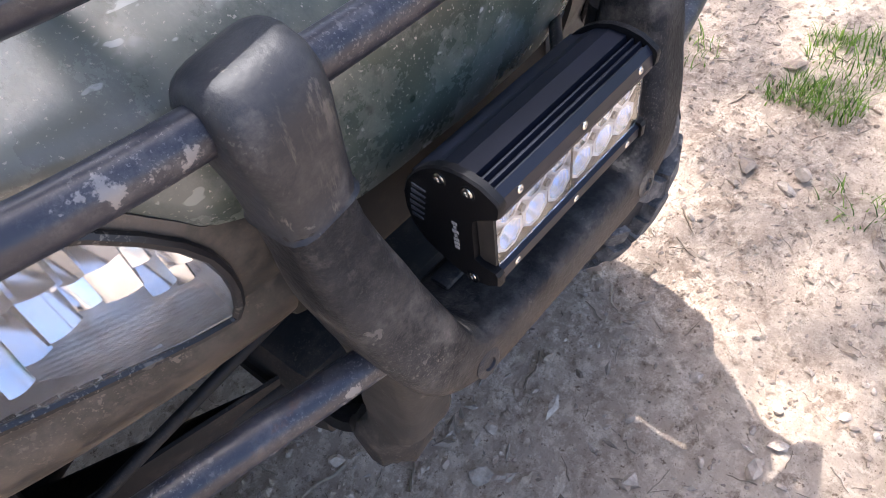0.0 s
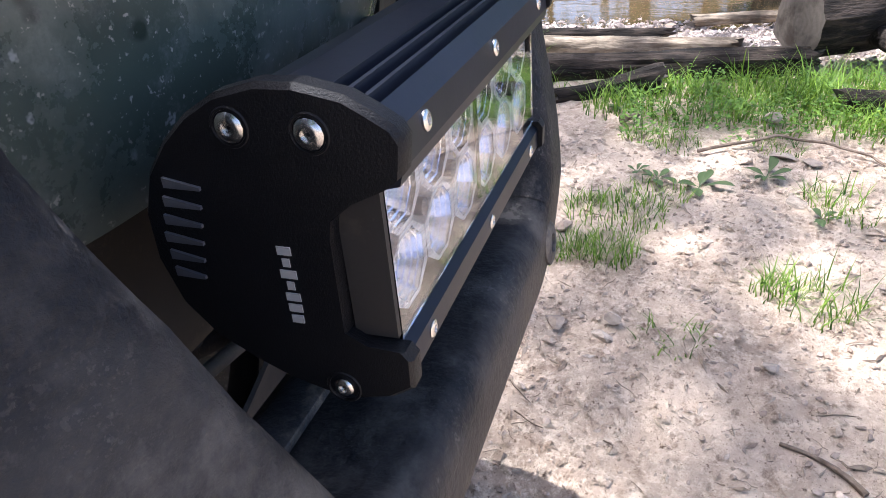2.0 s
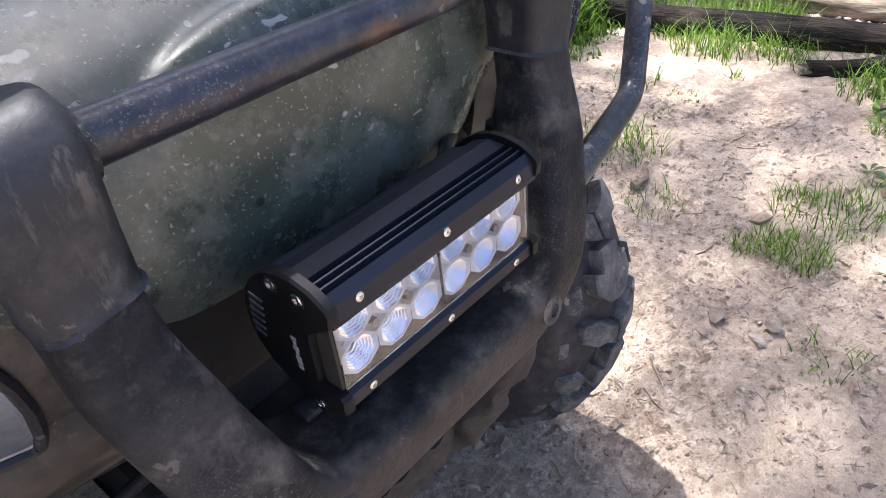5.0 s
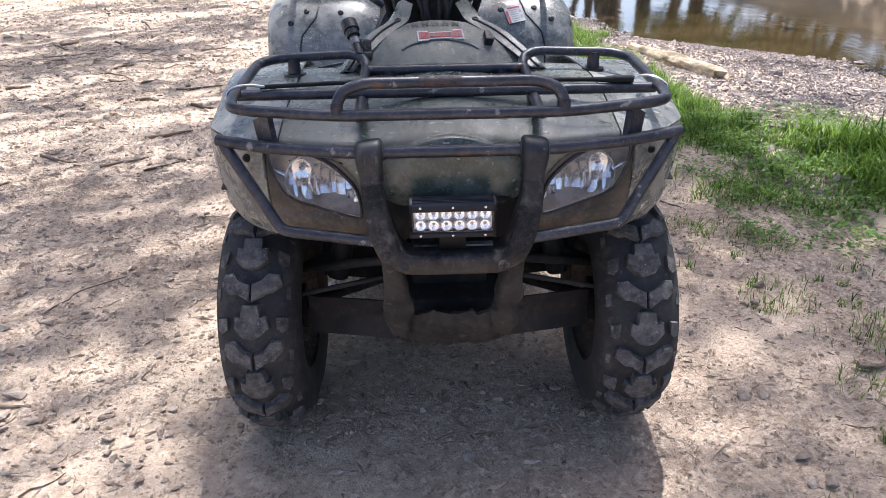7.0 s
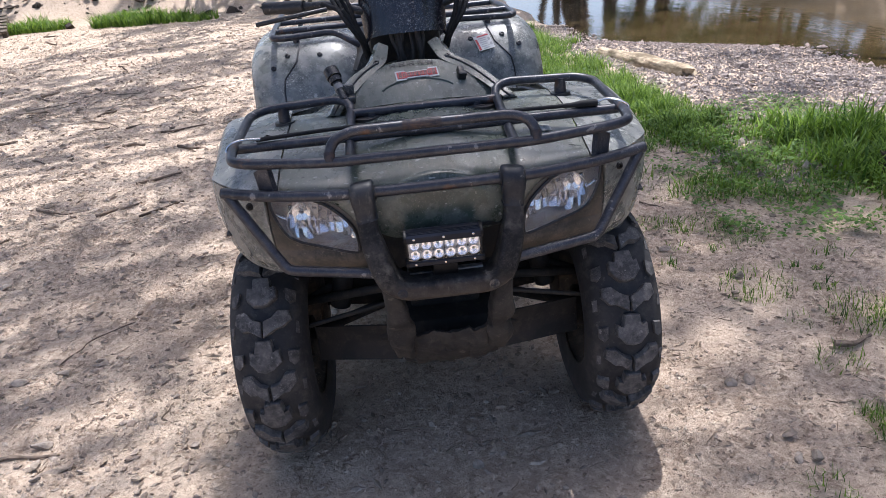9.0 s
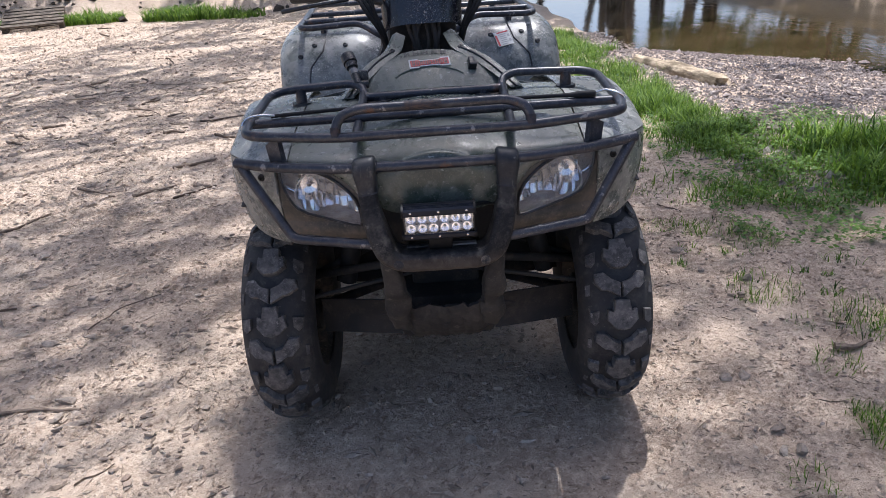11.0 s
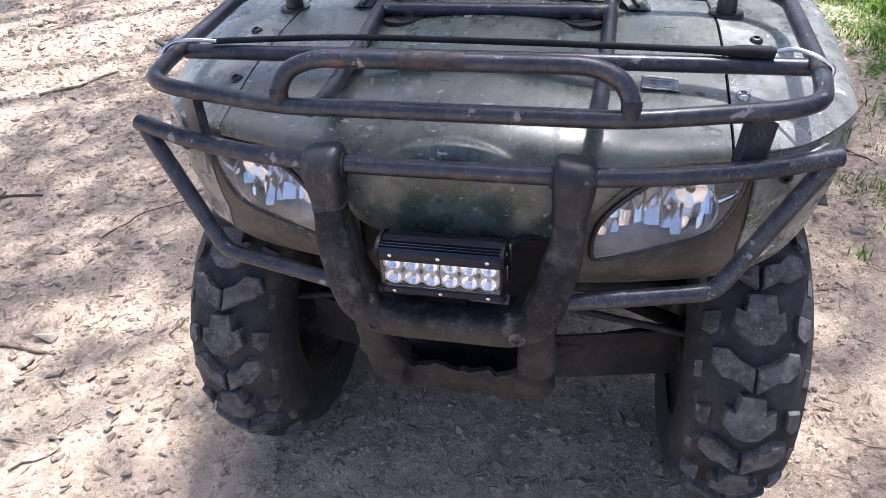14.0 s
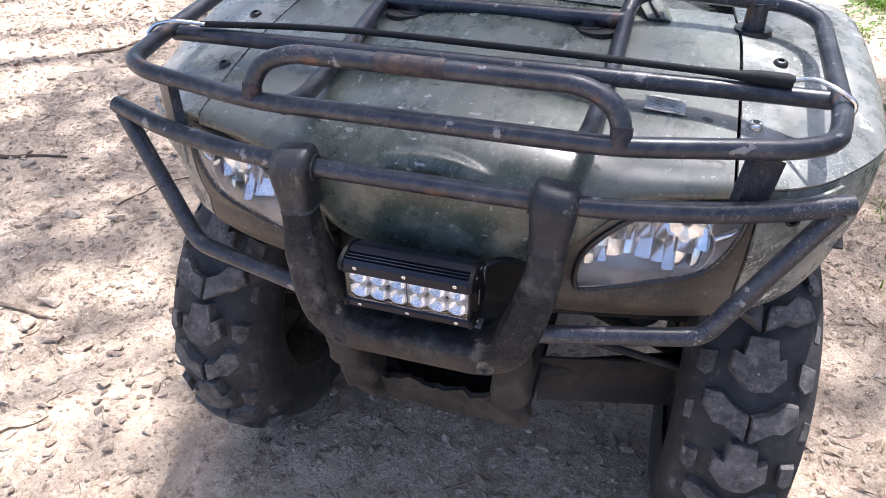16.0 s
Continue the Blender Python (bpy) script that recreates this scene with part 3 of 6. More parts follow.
scatter("dirt_crumbs", 72000, crumb_pick, crumb_kind, M["dirt"], "dry crumbs of trampled dirt", "dirt", 19)


def clod_pick(rng):
    x, y = rng.uniform(-4.0, 1.9), rng.uniform(-0.9, 2.4)
    if rng.random() < 0.62:
        y = 2.2 + 7.0 * rng.random() ** 1.3
        x = rng.uniform(-2.8 - 0.5 * y, 0.7)
    if abs(x) < 0.75 and -0.9 < y < 1.9 and rng.random() < 0.7:
        return None
    if noise.noise((x * 1.4, y * 1.4, 52.0)) < rng.uniform(-0.3, 0.5):
        return None
    return x, y, min((0.009 + 0.0011 * max(0.0, y)) * math.exp(rng.gauss(0, 0.45)), 0.035)


scatter("dirt_clods", 9000, clod_pick, pebble_kind, M["dirt"], "dry clods of trampled earth on the track", "clods", 53)


def chip_kind(rng):
    v, f = crumb_kind(rng)
    k = rng.uniform(0.3, 0.7)
    return [(x * 1.4, y * k, z * 0.35 + 0.04) for x, y, z in v], f


def chip_pick(rng):
    x, y = rng.uniform(-3.2, 1.8), rng.uniform(-0.7, 2.4) if rng.random() < 0.6 else rng.uniform(2.0, 6.0)
    if noise.noise((x * 1.8, y * 1.8, 4.0)) < rng.uniform(-0.5, 0.5):
        return None
    if x > 0.3 and rng.random() < 0.6:
        return None
    return x, y, min(0.0075 * math.exp(rng.gauss(0, 0.6)), 0.03 if x < 0.3 else 0.012)


scatter("litter_chips", 20000, chip_pick, chip_kind, M["litter"], "dry bark chips and leaf litter on the dirt", "litter", 23)


def bark_kind(rng):
    v, f = crumb_kind(rng)
    k = rng.uniform(0.22, 0.5)
    return [(x * 1.5, y * k, z * 0.5 + 0.05) for x, y, z in v], f


def bark_pick(rng):
    x, y = rng.uniform(-3.6, -0.5), rng.uniform(-0.4, 5.5)
    if rng.random() < 0.1:
        x, y = rng.uniform(0.5, 1.7), rng.uniform(-0.6, 2.0)
    if noise.noise((x * 1.1, y * 1.1, 44.0)) < rng.uniform(-0.4, 0.4):
        return None
    return x, y, min(0.011 * math.exp(rng.gauss(0, 0.5)), 0.03 if x < 0.3 else 0.016)


scatter("bark_pieces", 6500, bark_pick, bark_kind, M["bark_chip"], "pale splinters and bark pieces on the dirt", "bark pieces", 41)


def twig_pick(rng):
    y = rng.uniform(-0.7, 6.0) if rng.random() < 0.8 else rng.uniform(5.0, 12.0)
    x = rng.uniform(-3.4 - 0.3 * max(0.0, y), 1.7 if y < 4 else 0.6)
    return x, y, (0.026 if y < 5 else 0.05) * math.exp(rng.gauss(0, 0.5))


scatter("twigs", 7000, twig_pick, twig_kind, M["twig"], "dry twigs and bits of straw on the dirt", "twigs", 12)


def gravel_pick(rng):
    y = rng.uniform(-2.5, 9.0)
    d = rng.uniform(-2.9, 0.2)
    x = creek_edge(y) + d
    if x < (1.4 if y > 1.8 else 2.3) or (d < -2.2 and rng.random() < 0.4):
        return None
    return x, y, 0.013 * math.exp(rng.gauss(0, 0.5))


scatter("creek_gravel", 20000, gravel_pick, pebble_kind, M["gravel"], "washed stones of the creek bank", "gravel", 13)


def bed_pick(rng):
    y = rng.uniform(-2.5, 9.0)
    d = rng.uniform(-2.5, 0.1)
    x = creek_edge(y) + d
    if x < (1.5 if y > 1.8 else 2.4):
        return None
    return x, y, 0.011 * math.exp(rng.gauss(0, 0.4))


scatter("gravel_bed", 60000, bed_pick, crumb_kind, M["gravel"], "fine washed gravel of the creek bank", "gravel", 31)


def grass_stuff():
    """Blades of grass in tufts and strips beside the track."""
    rng = random.Random(5)
    V, F = [], []

    def blade(x, y, h, lean, w):
        a = rng.uniform(0, 6.283)
        dx, dy = math.cos(a), math.sin(a)
        o, z = len(V), ground_z(x, y) - 0.005
        for k in range(4):
            t = k / 3
            b = lean * t * t
            ww = w * (1 - t) ** 0.6 * 0.5
            V.append((x + dx * b - dy * ww, y + dy * b + dx * ww, z + h * (t - 0.25 * t * t * lean / max(h, 0.01))))
            V.append((x + dx * b + dy * ww, y + dy * b - dx * ww, z + h * (t - 0.25 * t * t * lean / max(h, 0.01))))
        for k in range(3):
            F.append((o + 2 * k, o + 2 * k + 1, o + 2 * k + 3, o + 2 * k + 2))

    def tuft(x, y, r, n, h, wide=1.0):
        for _ in range(n):
            q, a = r * math.sqrt(rng.random()), rng.uniform(0, 6.283)
            hh = h * rng.uniform(0.5, 1.15)
            blade(x + q * math.cos(a), y + q * math.sin(a), hh, hh * rng.uniform(0.3, 1.15), wide * rng.uniform(0.003, 0.0065))

    # single tufts on the open dirt
    for x, y, r, n, h in (
        (1.27, 0.07, 0.09, 90, 0.07), (1.09, 0.07, 0.05, 60, 0.08), (1.32, 0.15, 0.04, 30, 0.06), (1.13, 0.14, 0.03, 25, 0.06),
        (1.07, 0.18, 0.03, 16, 0.05), (1.38, 0.00, 0.07, 60, 0.05), (0.99, -0.30, 0.07, 50, 0.1), (1.00, -0.24, 0.04, 24, 0.08),
        (0.83, -0.07, 0.05, 20, 0.05), (1.41, -0.38, 0.05, 30, 0.09), (1.32, -0.40, 0.04, 14, 0.07), (1.71, -0.29, 0.05, 36, 0.05),
        (1.24, 1.32, 0.1, 80, 0.06), (1.11, 0.87, 0.1, 70, 0.07), (1.35, 0.62, 0.1, 90, 0.08), (1.18, 1.47, 0.08, 40, 0.05),
        (0.91, 1.52, 0.07, 26, 0.05), (1.13, 0.41, 0.06, 30, 0.06), (1.03, 1.50, 0.09, 30, 0.04), (1.00, 1.95, 0.1, 40, 0.06),
        (1.14, 0.64, 0.04, 14, 0.04), (1.7, -0.04, 0.05, 34, 0.05), (1.74, 0.04, 0.06, 50, 0.06), (1.08, 0.16, 0.03, 20, 0.05),
        (-7.5, 14.5, 0.35, 420, 0.3), (-7.0, 14.4, 0.3, 260, 0.26), (-5.6, 14.0, 0.35, 380, 0.32), (-5.0, 13.8, 0.4, 460, 0.34), (-4.4, 13.7, 0.35, 300, 0.26), (-3.8, 13.5, 0.3, 160, 0.2), (-9.6, 14.6, 0.4, 200, 0.22),
    ):
        tuft(x, y, r * 1.3, int(n * (2.6 if y < 9 else 1.6)), h * (0.75 if y < 9 else 1), 0.6 if y < 9 else 4.0)
    # the strip beside the machine and towards the logs
    for _ in range(6200):
        y = rng.uniform(-1.4, 9.0) if rng.random() < 0.5 else rng.uniform(1.1, 4.2)
        x0 = curve_at(y, [(-2, 1.65), (-0.5, 1.72), (0.0, 1.85), (0.4, 1.95), (0.8, 1.7), (1.15, 1.62), (1.4, 1.42), (1.9, 1.22), (2.4, 1.05), (3.4, 1.0), (6, 1.0), (10, 1.2)])
        x1 = curve_at(y, [(-2, 2.3), (0.0, 2.25), (0.4, 2.15), (0.7, 2.8), (1.6, 2.9), (2.2, 2.75), (2.7, 2.4), (3.2, 1.9), (4, 1.75), (6, 1.75), (10, 2.0)])
        x = x0 - 0.12 + (x1 - x0 + 0.2) * rng.random()
        edge = min(x - x0, x1 - x) / (x1 - x0)
        g = 0.9 * noise.noise((x * 2.2, y * 1.5, 7.0)) + 0.6 * noise.noise((x * 6, y * 6, 2.0))
        if g + min(edge, 0.3) * 1.7 < (0.1 if y > 1.0 else -0.1) + 0.25 * rng.random():
            continue
        if 0.2 < y < 1.1 and x < 2.1 and g < 0.2:
            continue
        if 1.0 < y < 3.6 and noise.noise((x * 1.7, y * 1.7, 31.0)) < -0.12 - 0.3 * rng.random() + 0.25 * (x < 1.5):
            continue
        clump = 1.15 < y < 2.7 and x > 2.0 + 0.25 * g
        tall = 0.04 + 0.07 * max(0, g + 0.2) * rng.uniform(0.5, 1.3) + (0.13 * rng.uniform(0.3, 1.25) if clump else 0) + (0.05 if y > 3.5 else 0) + (0.035 if y < 1.0 else 0)
        tuft(x, y, 0.08, rng.randrange(7, 18) if y > 0.9 else rng.randrange(12, 28), tall * rng.uniform(0.5, 1.35), 2.4 if clump else 1.5 if y > 0.9 else 0.85)
    # stray tufts round its edge
    for _ in range(90):
        y = rng.uniform(0.5, 5.0)
        x = rng.gauss(1.15 + 0.5 * max(0.0, 1.3 - y), 0.16)
        tuft(x, y, rng.uniform(0.02, 0.06), rng.randrange(6, 30), rng.uniform(0.025, 0.06))
    me = bpy.data.meshes.new("grass")
    me.from_pydata(V, [], F)
    me.materials.append(M["grass"])
    tagged(new("grass", me), "fresh green spring grass in uneven tufts", "grass", kind="stuff")


grass_stuff()


def clover_stuff():
    """Low leafy ground cover between the grass blades."""
    rng = random.Random(15)
    V, F = [], []
    for x0, x1, y0, y1, n in ((1.68, 2.3, -1.1, 0.12, 9000), (1.2, 2.7, 1.15, 3.2, 14000), (1.05, 1.7, 3.0, 7.5, 6000)):
        for _ in range(n):
            x, y = rng.uniform(x0, x1), rng.uniform(y0, y1)
            g = noise.noise((x * 4, y * 4, 17.0)) + 0.5 * noise.noise((x * 11, y * 11, 5.0))
            e = min(x - x0, x1 - x, y - y0, y1 - y)
            if g < rng.uniform(-0.25, 0.35) - min(e, 0.2):
                continue
            z = ground_z(x, y) + rng.uniform(0.004, 0.05 + 0.04 * max(0.0, g))
            s, a = rng.uniform(0.006, 0.015) * (0.62 if y < 1 else 1.0), rng.uniform(0, 6.283)
            u = Vector((math.cos(a), math.sin(a), rng.uniform(-0.4, 0.4)))
            w = Vector((-math.sin(a), math.cos(a), rng.uniform(-0.4, 0.4))) * 0.6
            c, o = Vector((x, y, z)), len(V)
            V += [tuple(c - u * s), tuple(c + w * s), tuple(c + u * s), tuple(c - w * s)]
            F.append((o, o + 1, o + 2, o + 3))
    me = bpy.data.meshes.new("clover")
    me.from_pydata(V, [], F)
    me.materials.append(M["clover"])
    tagged(new("clover", me), "low leafy green ground cover among grass", "clover", kind="stuff")


clover_stuff()


def log_mesh(length, r0, r1, seed, k=28, n=44, bent=0.04, ragged=0.0):
    bm = bmesh.new()
    rings = []
    for i in range(n + 1):
        t = i / n
        c = Vector((bent * math.sin(t * 3 + seed), (t - 0.5) * length, bent * 0.4 * math.cos(t * 4 + seed)))
        r = r0 + (r1 - r0) * t
        ring = []
        for j in range(k):
            a = 2 * math.pi * j / k
            ca, sa, q = math.cos(a), math.sin(a), t * length
            rr = r * (1 + 0.14 * noise.noise((ca * 1.5 + seed, q * 4.5, sa * 1.5)) + 0.12 * noise.noise((ca * 3.5, q * 6, sa * 3.5 + seed)) + 0.07 * noise.noise((ca * 7, q * 11, sa * 7 + seed)) + 0.09 * noise.noise((ca * 9, q * 2.2, sa * 9 + seed)))
            tear = ragged * r * noise.noise((ca * 2.2 + seed, sa * 2.2, t * 3)) * (2 * t - 1) if i in (0, n) else 0.0
            ring.append(bm.verts.new(c + Vector((rr * ca, tear, rr * sa))))
        rings.append(ring)
    for a, b in zip(rings, rings[1:]):
        for j in range(k):
            bm.faces.new((a[j], a[(j + 1) % k], b[(j + 1) % k], b[j]))
    return bm, rings


def log(name, a, b, r0, r1, material, label, seed=1.0, cut="cut", bent=0.04):
    """A felled log from a to b (its axis), with sawn ends as parts."""
    a, b = Vector(a), Vector(b)
    bm, rings = log_mesh((b - a).length, r0, r1, seed, bent=bent, ragged=0.0 if name == "big_log" else 2.2)
    ends = [[v.co.copy() for v in rings[0]], [v.co.copy() for v in rings[-1]]]
    ob = part(name, bm, material)
    d = (b - a).normalized()
    ob.matrix_world = Matrix.Translation((a + b) / 2) @ d.to_track_quat("Y", "Z").to_matrix().to_4x4()
    for k, ring in enumerate(ends):
        e = bmesh.new()
        c = e.verts.new(sum(ring, Vector()) / len(ring) + Vector((0, 0.006 * (1 if k else -1), 0)))
        vs = [e.verts.new(p) for p in ring]
        for i in range(len(vs)):
            e.faces.new((c, vs[i], vs[(i + 1) % len(vs)]))
        q = part("sawn_end", e, cut)
        q.parent = ob
    return tagged(ob, label, "log")


log("log", (2.3, -0.42, 0.04), (2.2, 1.75, 0.045), 0.047, 0.06, "log", "brown weathered log lying in grass by the creek", 1.0, bent=0.05)
log("log", (2.98, 0.06, -0.03), (2.95, 1.3, -0.02), 0.04, 0.05, "log", "thin grey driftwood log on the gravel bank", 2.0, bent=0.02)
log("log", (2.72, -0.22, 0.0), (2.74, 1.5, 0.0), 0.04, 0.045, "log_pale", "bleached pale log lying on the gravel bank", 3.0, bent=0.02)
log("log", (3.75, -0.55, -0.12), (3.68, -0.05, -0.12), 0.03, 0.03, "log_pale", "short bleached log at the water's edge", 6.0, bent=0.01)
log("log", (2.0, -1.0, 0.03), (2.02, -0.47, 0.03), 0.035, 0.04, "log", "rotten short log half hidden in grass", 7.0, bent=0.01)
log("bark_slab", (2.06, 0.36, 0.012), (2.14, 0.03, 0.035), 0.028, 0.05, "log", "broken slab of weathered bark beside the log", 8.0, bent=0.02)
big = log("big_log", (2.4, -0.38, 0.165), (3.7, -2.64, 0.12), 0.118, 0.14, "log", "thick sawn log propped above the grass", 4.0, bent=0.015)
tube("branch_stub", [(2.5, -0.6, 0.12), (2.36, -0.66, 0.1)], 0.035, "log", big, "broken branch stub")
tube("leg_root", [(2.56, -0.72, 0.1), (2.44, -0.76, 0.03), (2.43, -0.77, -0.02)], 0.02, "log", big)
log("driftwood", (2.25, 4.22, -0.01), (1.86, 5.6, 0.0), 0.082, 0.06, "drift", "pale barkless driftwood log on the gravel bank", 5.0, cut="drift")


def limb(bm, a, b, r0, r1, rng, steps=6, wob=0.12):
    a, b = Vector(a), Vector(b)
    L = (b - a).length
    p = []
    for i in range(steps + 1):
        t = i / steps
        p.append(a.lerp(b, t) + Vector((rng.gauss(0, wob), rng.gauss(0, wob), rng.gauss(0, wob * 0.6))) * (L * 0.12 * (t > 0)))
    sweep(bm, p, lambda i, n: circle(r0 + (r1 - r0) * i / (n - 1), 7)(0, 1))
    return p


def tree(base, height, seed, targets, leaves=3200, size=0.1, spread_=0.28, trunk=0.22):
    """Tapered trunk, limbs that reach to the targets, forked twigs and a gappy crown of single leaves."""
    rng = random.Random(seed)
    bm = bmesh.new()
    base = Vector(base)
    mid = sum((Vector(t) for t in targets), Vector()) / len(targets)
    top = base + Vector(((mid.x - base.x) * 0.25, (mid.y - base.y) * 0.25, height))
    p = limb(bm, base - Vector((0, 0, 0.3)), top, trunk, 0.05, rng, 10, 0.1)
    tips = []
    for i, e in enumerate(targets):
        s = p[4 + i % 6]
        q = limb(bm, s, e, 0.075, 0.018, rng, 8, 0.2)
        for j in range(6):
            s2 = q[3 + j % 6]
            e2 = s2 + Vector((rng.gauss(0, 0.8), rng.gauss(0, 0.8), rng.uniform(-0.3, 0.8)))
            tips += limb(bm, s2, e2, 0.02, 0.006, rng, 4, 0.25)[1:]
    ob = empty("tree", Matrix.Translation(base))
    part("trunk", bm, "bark", ob)
    V, F = [], []
    for _ in range(leaves):
        c = rng.choice(tips) + Vector((rng.gauss(0, spread_), rng.gauss(0, spread_), rng.gauss(0, spread_ * 0.7)))
        n = Vector((rng.gauss(0, 0.6), rng.gauss(0, 0.6), 1)).normalized()
        u = n.orthogonal().normalized()
        u.rotate(Matrix.Rotation(rng.uniform(0, 6.28), 3, n))
        w = n.cross(u)
        s = size * rng.uniform(0.6, 1.3)
        o = len(V)
        V += [tuple(c - u * s), tuple(c + w * s * 0.45), tuple(c + u * s), tuple(c - w * s * 0.45)]
        F.append((o, o + 1, o + 2, o + 3))
    me = bpy.data.meshes.new("crown")
    me.from_pydata(V, [], F)
    me.materials.append(M["leaf"])
    k = new("crown", me)
    k.parent = ob
    k.matrix_parent_inverse = ob.matrix_world.inverted()
    return tagged(ob, "tall creekside tree with a sparse spring crown", "tree", group="trees round the clearing")


def round_targets(c, r, h, n, seed):
    rng = random.Random(seed)
    return [(c[0] + r * rng.uniform(0.4, 1) * math.cos(2.4 * i), c[1] + r * rng.uniform(0.4, 1) * math.sin(2.4 * i), h * rng.uniform(0.6, 1.15)) for i in range(n)]


def area_targets(x0, x1, y0, y1, h, n, seed):
    rng = random.Random(seed)
    return [(x0 + (x1 - x0) * (i + rng.random()) / n, y0 + (y1 - y0) * ((i * 0.618) % 1), h * rng.uniform(0.85, 1.15)) for i in range(n)]


def over(x, y, h):
    """The spot at height h whose shadow falls on (x, y)."""
    return Vector((x + SUN.x / SUN.z * h, y + SUN.y / SUN.z * h, h))


def shade_tree(base, height, boughs, seed, leaves=240, size=0.09, spread_=0.2):
    """A tall tree with long boughs; each bough is (x0, y0, x1, y1, height, radius), named by the ground that it shades."""
    rng = random.Random(seed)
    base = Vector(base)
    bm = bmesh.new()
    mid = sum((over(b[0], b[1], b[4]) for b in boughs), Vector()) / len(boughs)
    top = base + Vector(((mid.x - base.x) * 0.2, (mid.y - base.y) * 0.2, height))
    p = limb(bm, base - Vector((0, 0, 0.3)), top, 0.26, 0.06, rng, 12, 0.1)
    V, F = [], []
    for x0, y0, x1, y1, h, r in boughs:
        a, b = over(x0, y0, h), over(x1, y1, h + rng.uniform(-0.3, 0.3))
        limb(bm, min(p, key=lambda q: abs(q.z - h * 0.8)), a, 0.05, r * 0.9, rng, 6, 0.1)
        q = limb(bm, a, b, r, r * 0.45, rng, 8, 0.12)
        tips = q[2:]
        for j in range(5):
            s = q[2 + j]
            d = (b - a).normalized()
            e = s + d * rng.uniform(0.3, 0.8) + Vector((rng.gauss(0, 0.25), rng.gauss(0, 0.25), rng.uniform(-0.2, 0.5)))
            tips += limb(bm, s, e, 0.016, 0.005, rng, 4, 0.2)[2:]
        for _ in range(int(leaves * (b - a).length)):
            c = rng.choice(tips) + Vector((rng.gauss(0, spread_), rng.gauss(0, spread_), rng.gauss(0, spread_)))
            n = Vector((rng.gauss(0, 0.6), rng.gauss(0, 0.6), 1)).normalized()
            u = n.orthogonal().normalized()
            u.rotate(Matrix.Rotation(rng.uniform(0, 6.28), 3, n))
            w = n.cross(u)
            s = size * rng.uniform(0.6, 1.3)
            o = len(V)
            V += [tuple(c - u * s), tuple(c + w * s * 0.45), tuple(c + u * s), tuple(c - w * s * 0.45)]
            F.append((o, o + 1, o + 2, o + 3))
    ob = empty("tree", Matrix.Translation(base))
    part("trunk", bm, "bark", ob)
    me = bpy.data.meshes.new("crown")
    me.from_pydata(V, [], F)
    me.materials.append(M["leaf"])
    k = new("crown", me)
    k.parent = ob
    k.matrix_parent_inverse = ob.matrix_world.inverted()
    return tagged(ob, "unseen tall tree with long boughs placed for dappled shade", "tree", group="trees round the clearing")


# unseen trees, their boughs placed to dapple the track, the grass and the hood
rb = random.Random(8)
west = [(-2.4, -0.1, -0.85, 1.05, 12, 0.075), (-2.9, 0.7, -1.0, 2.05, 12, 0.07), (-2.7, 1.6, -1.1, 2.7, 12, 0.04), (-2.3, 2.3, -0.9, 3.3, 12, 0.04), (-2.2, 0.55, -1.3, 1.4, 12, 0.025)]
for k in range(26):
    x, y = rb.uniform(-5.0, -1.2), 2.3 + 0.26 * k + rb.uniform(-0.3, 0.3)
    ln = rb.uniform(0.9, 2.0)
    west.append((x, y, x + ln * 0.78, y + ln * rb.uniform(0.3, 0.75), rb.uniform(11, 13), rb.uniform(0.02, 0.06)))
for k in range(11):
    x, y = rb.uniform(-8.0, -1.0), rb.uniform(3.5, 12.5)
    west.append((x, y, x + rb.uniform(0.7, 1.6), y + rb.uniform(0.2, 0.9), rb.uniform(11, 13), rb.uniform(0.02, 0.045)))
shade_tree((-8.5, 1.0, 0), 13.5, west, 21, 66, 0.107, 0.19)
east = [(1.9, 1.75, 1.0, 1.5, 12, 0.05), (2.0, 2.3, 1.05, 2.05, 12, 0.05), (2.3, 1.25, 1.3, 1.0, 12, 0.04), (1.9, 2.9, 1.2, 2.5, 12, 0.04), (2.6, 1.9, 1.7, 1.6, 12, 0.04), (1.5, 2.2, 0.9, 1.9, 12, 0.03)]
shade_tree((10.5, 6.5, ground_z(10.5, 6.5)), 13.5, east, 22, 140, 0.1, 0.17)
south = [(2.25, 0.35, 1.5, 0.2, 12, 0.035), (2.2, -0.15, 1.5, -0.32, 12, 0.03), (2.2, 0.95, 1.3, 0.78, 12, 0.035), (2.7, 0.6, 1.5, 0.1, 12, 0.03), (3.6, 4.0, 2.2, 3.3, 12, 0.04), (4.2, 5.4, 2.6, 5.0, 12, 0.05), (1.5, 0.75, 0.95, 0.6, 12, 0.03), (1.6, 0.4, 1.0, 0.25, 12, 0.03), (1.2, 0.1, 0.72, -0.02, 12, 0.03), (1.5, 1.2, 0.95, 1.0, 12, 0.03), (1.25, 1.7, 0.85, 1.45, 12, 0.04), (1.7, 0.2, 1.35, -0.1, 12, 0.04)]
shade_tree((11.0, -1.0, ground_z(11.0, -1.0)), 13.5, south, 23, 40, 0.09, 0.16)
shade_tree((2.5, -8.5, 0), 13.5, [(0.42, -0.32, 0.9, -0.02, 12, 0.05), (0.62, -0.5, 0.78, -0.1, 12, 0.04), (1.05, -0.75, 1.0, -0.42, 12, 0.03), (1.6, -1.2, 1.3, -0.55, 12, 0.03), (1.35, -0.25, 1.05, 0.3, 12, 0.025)], 26, 40, 0.09, 0.11)
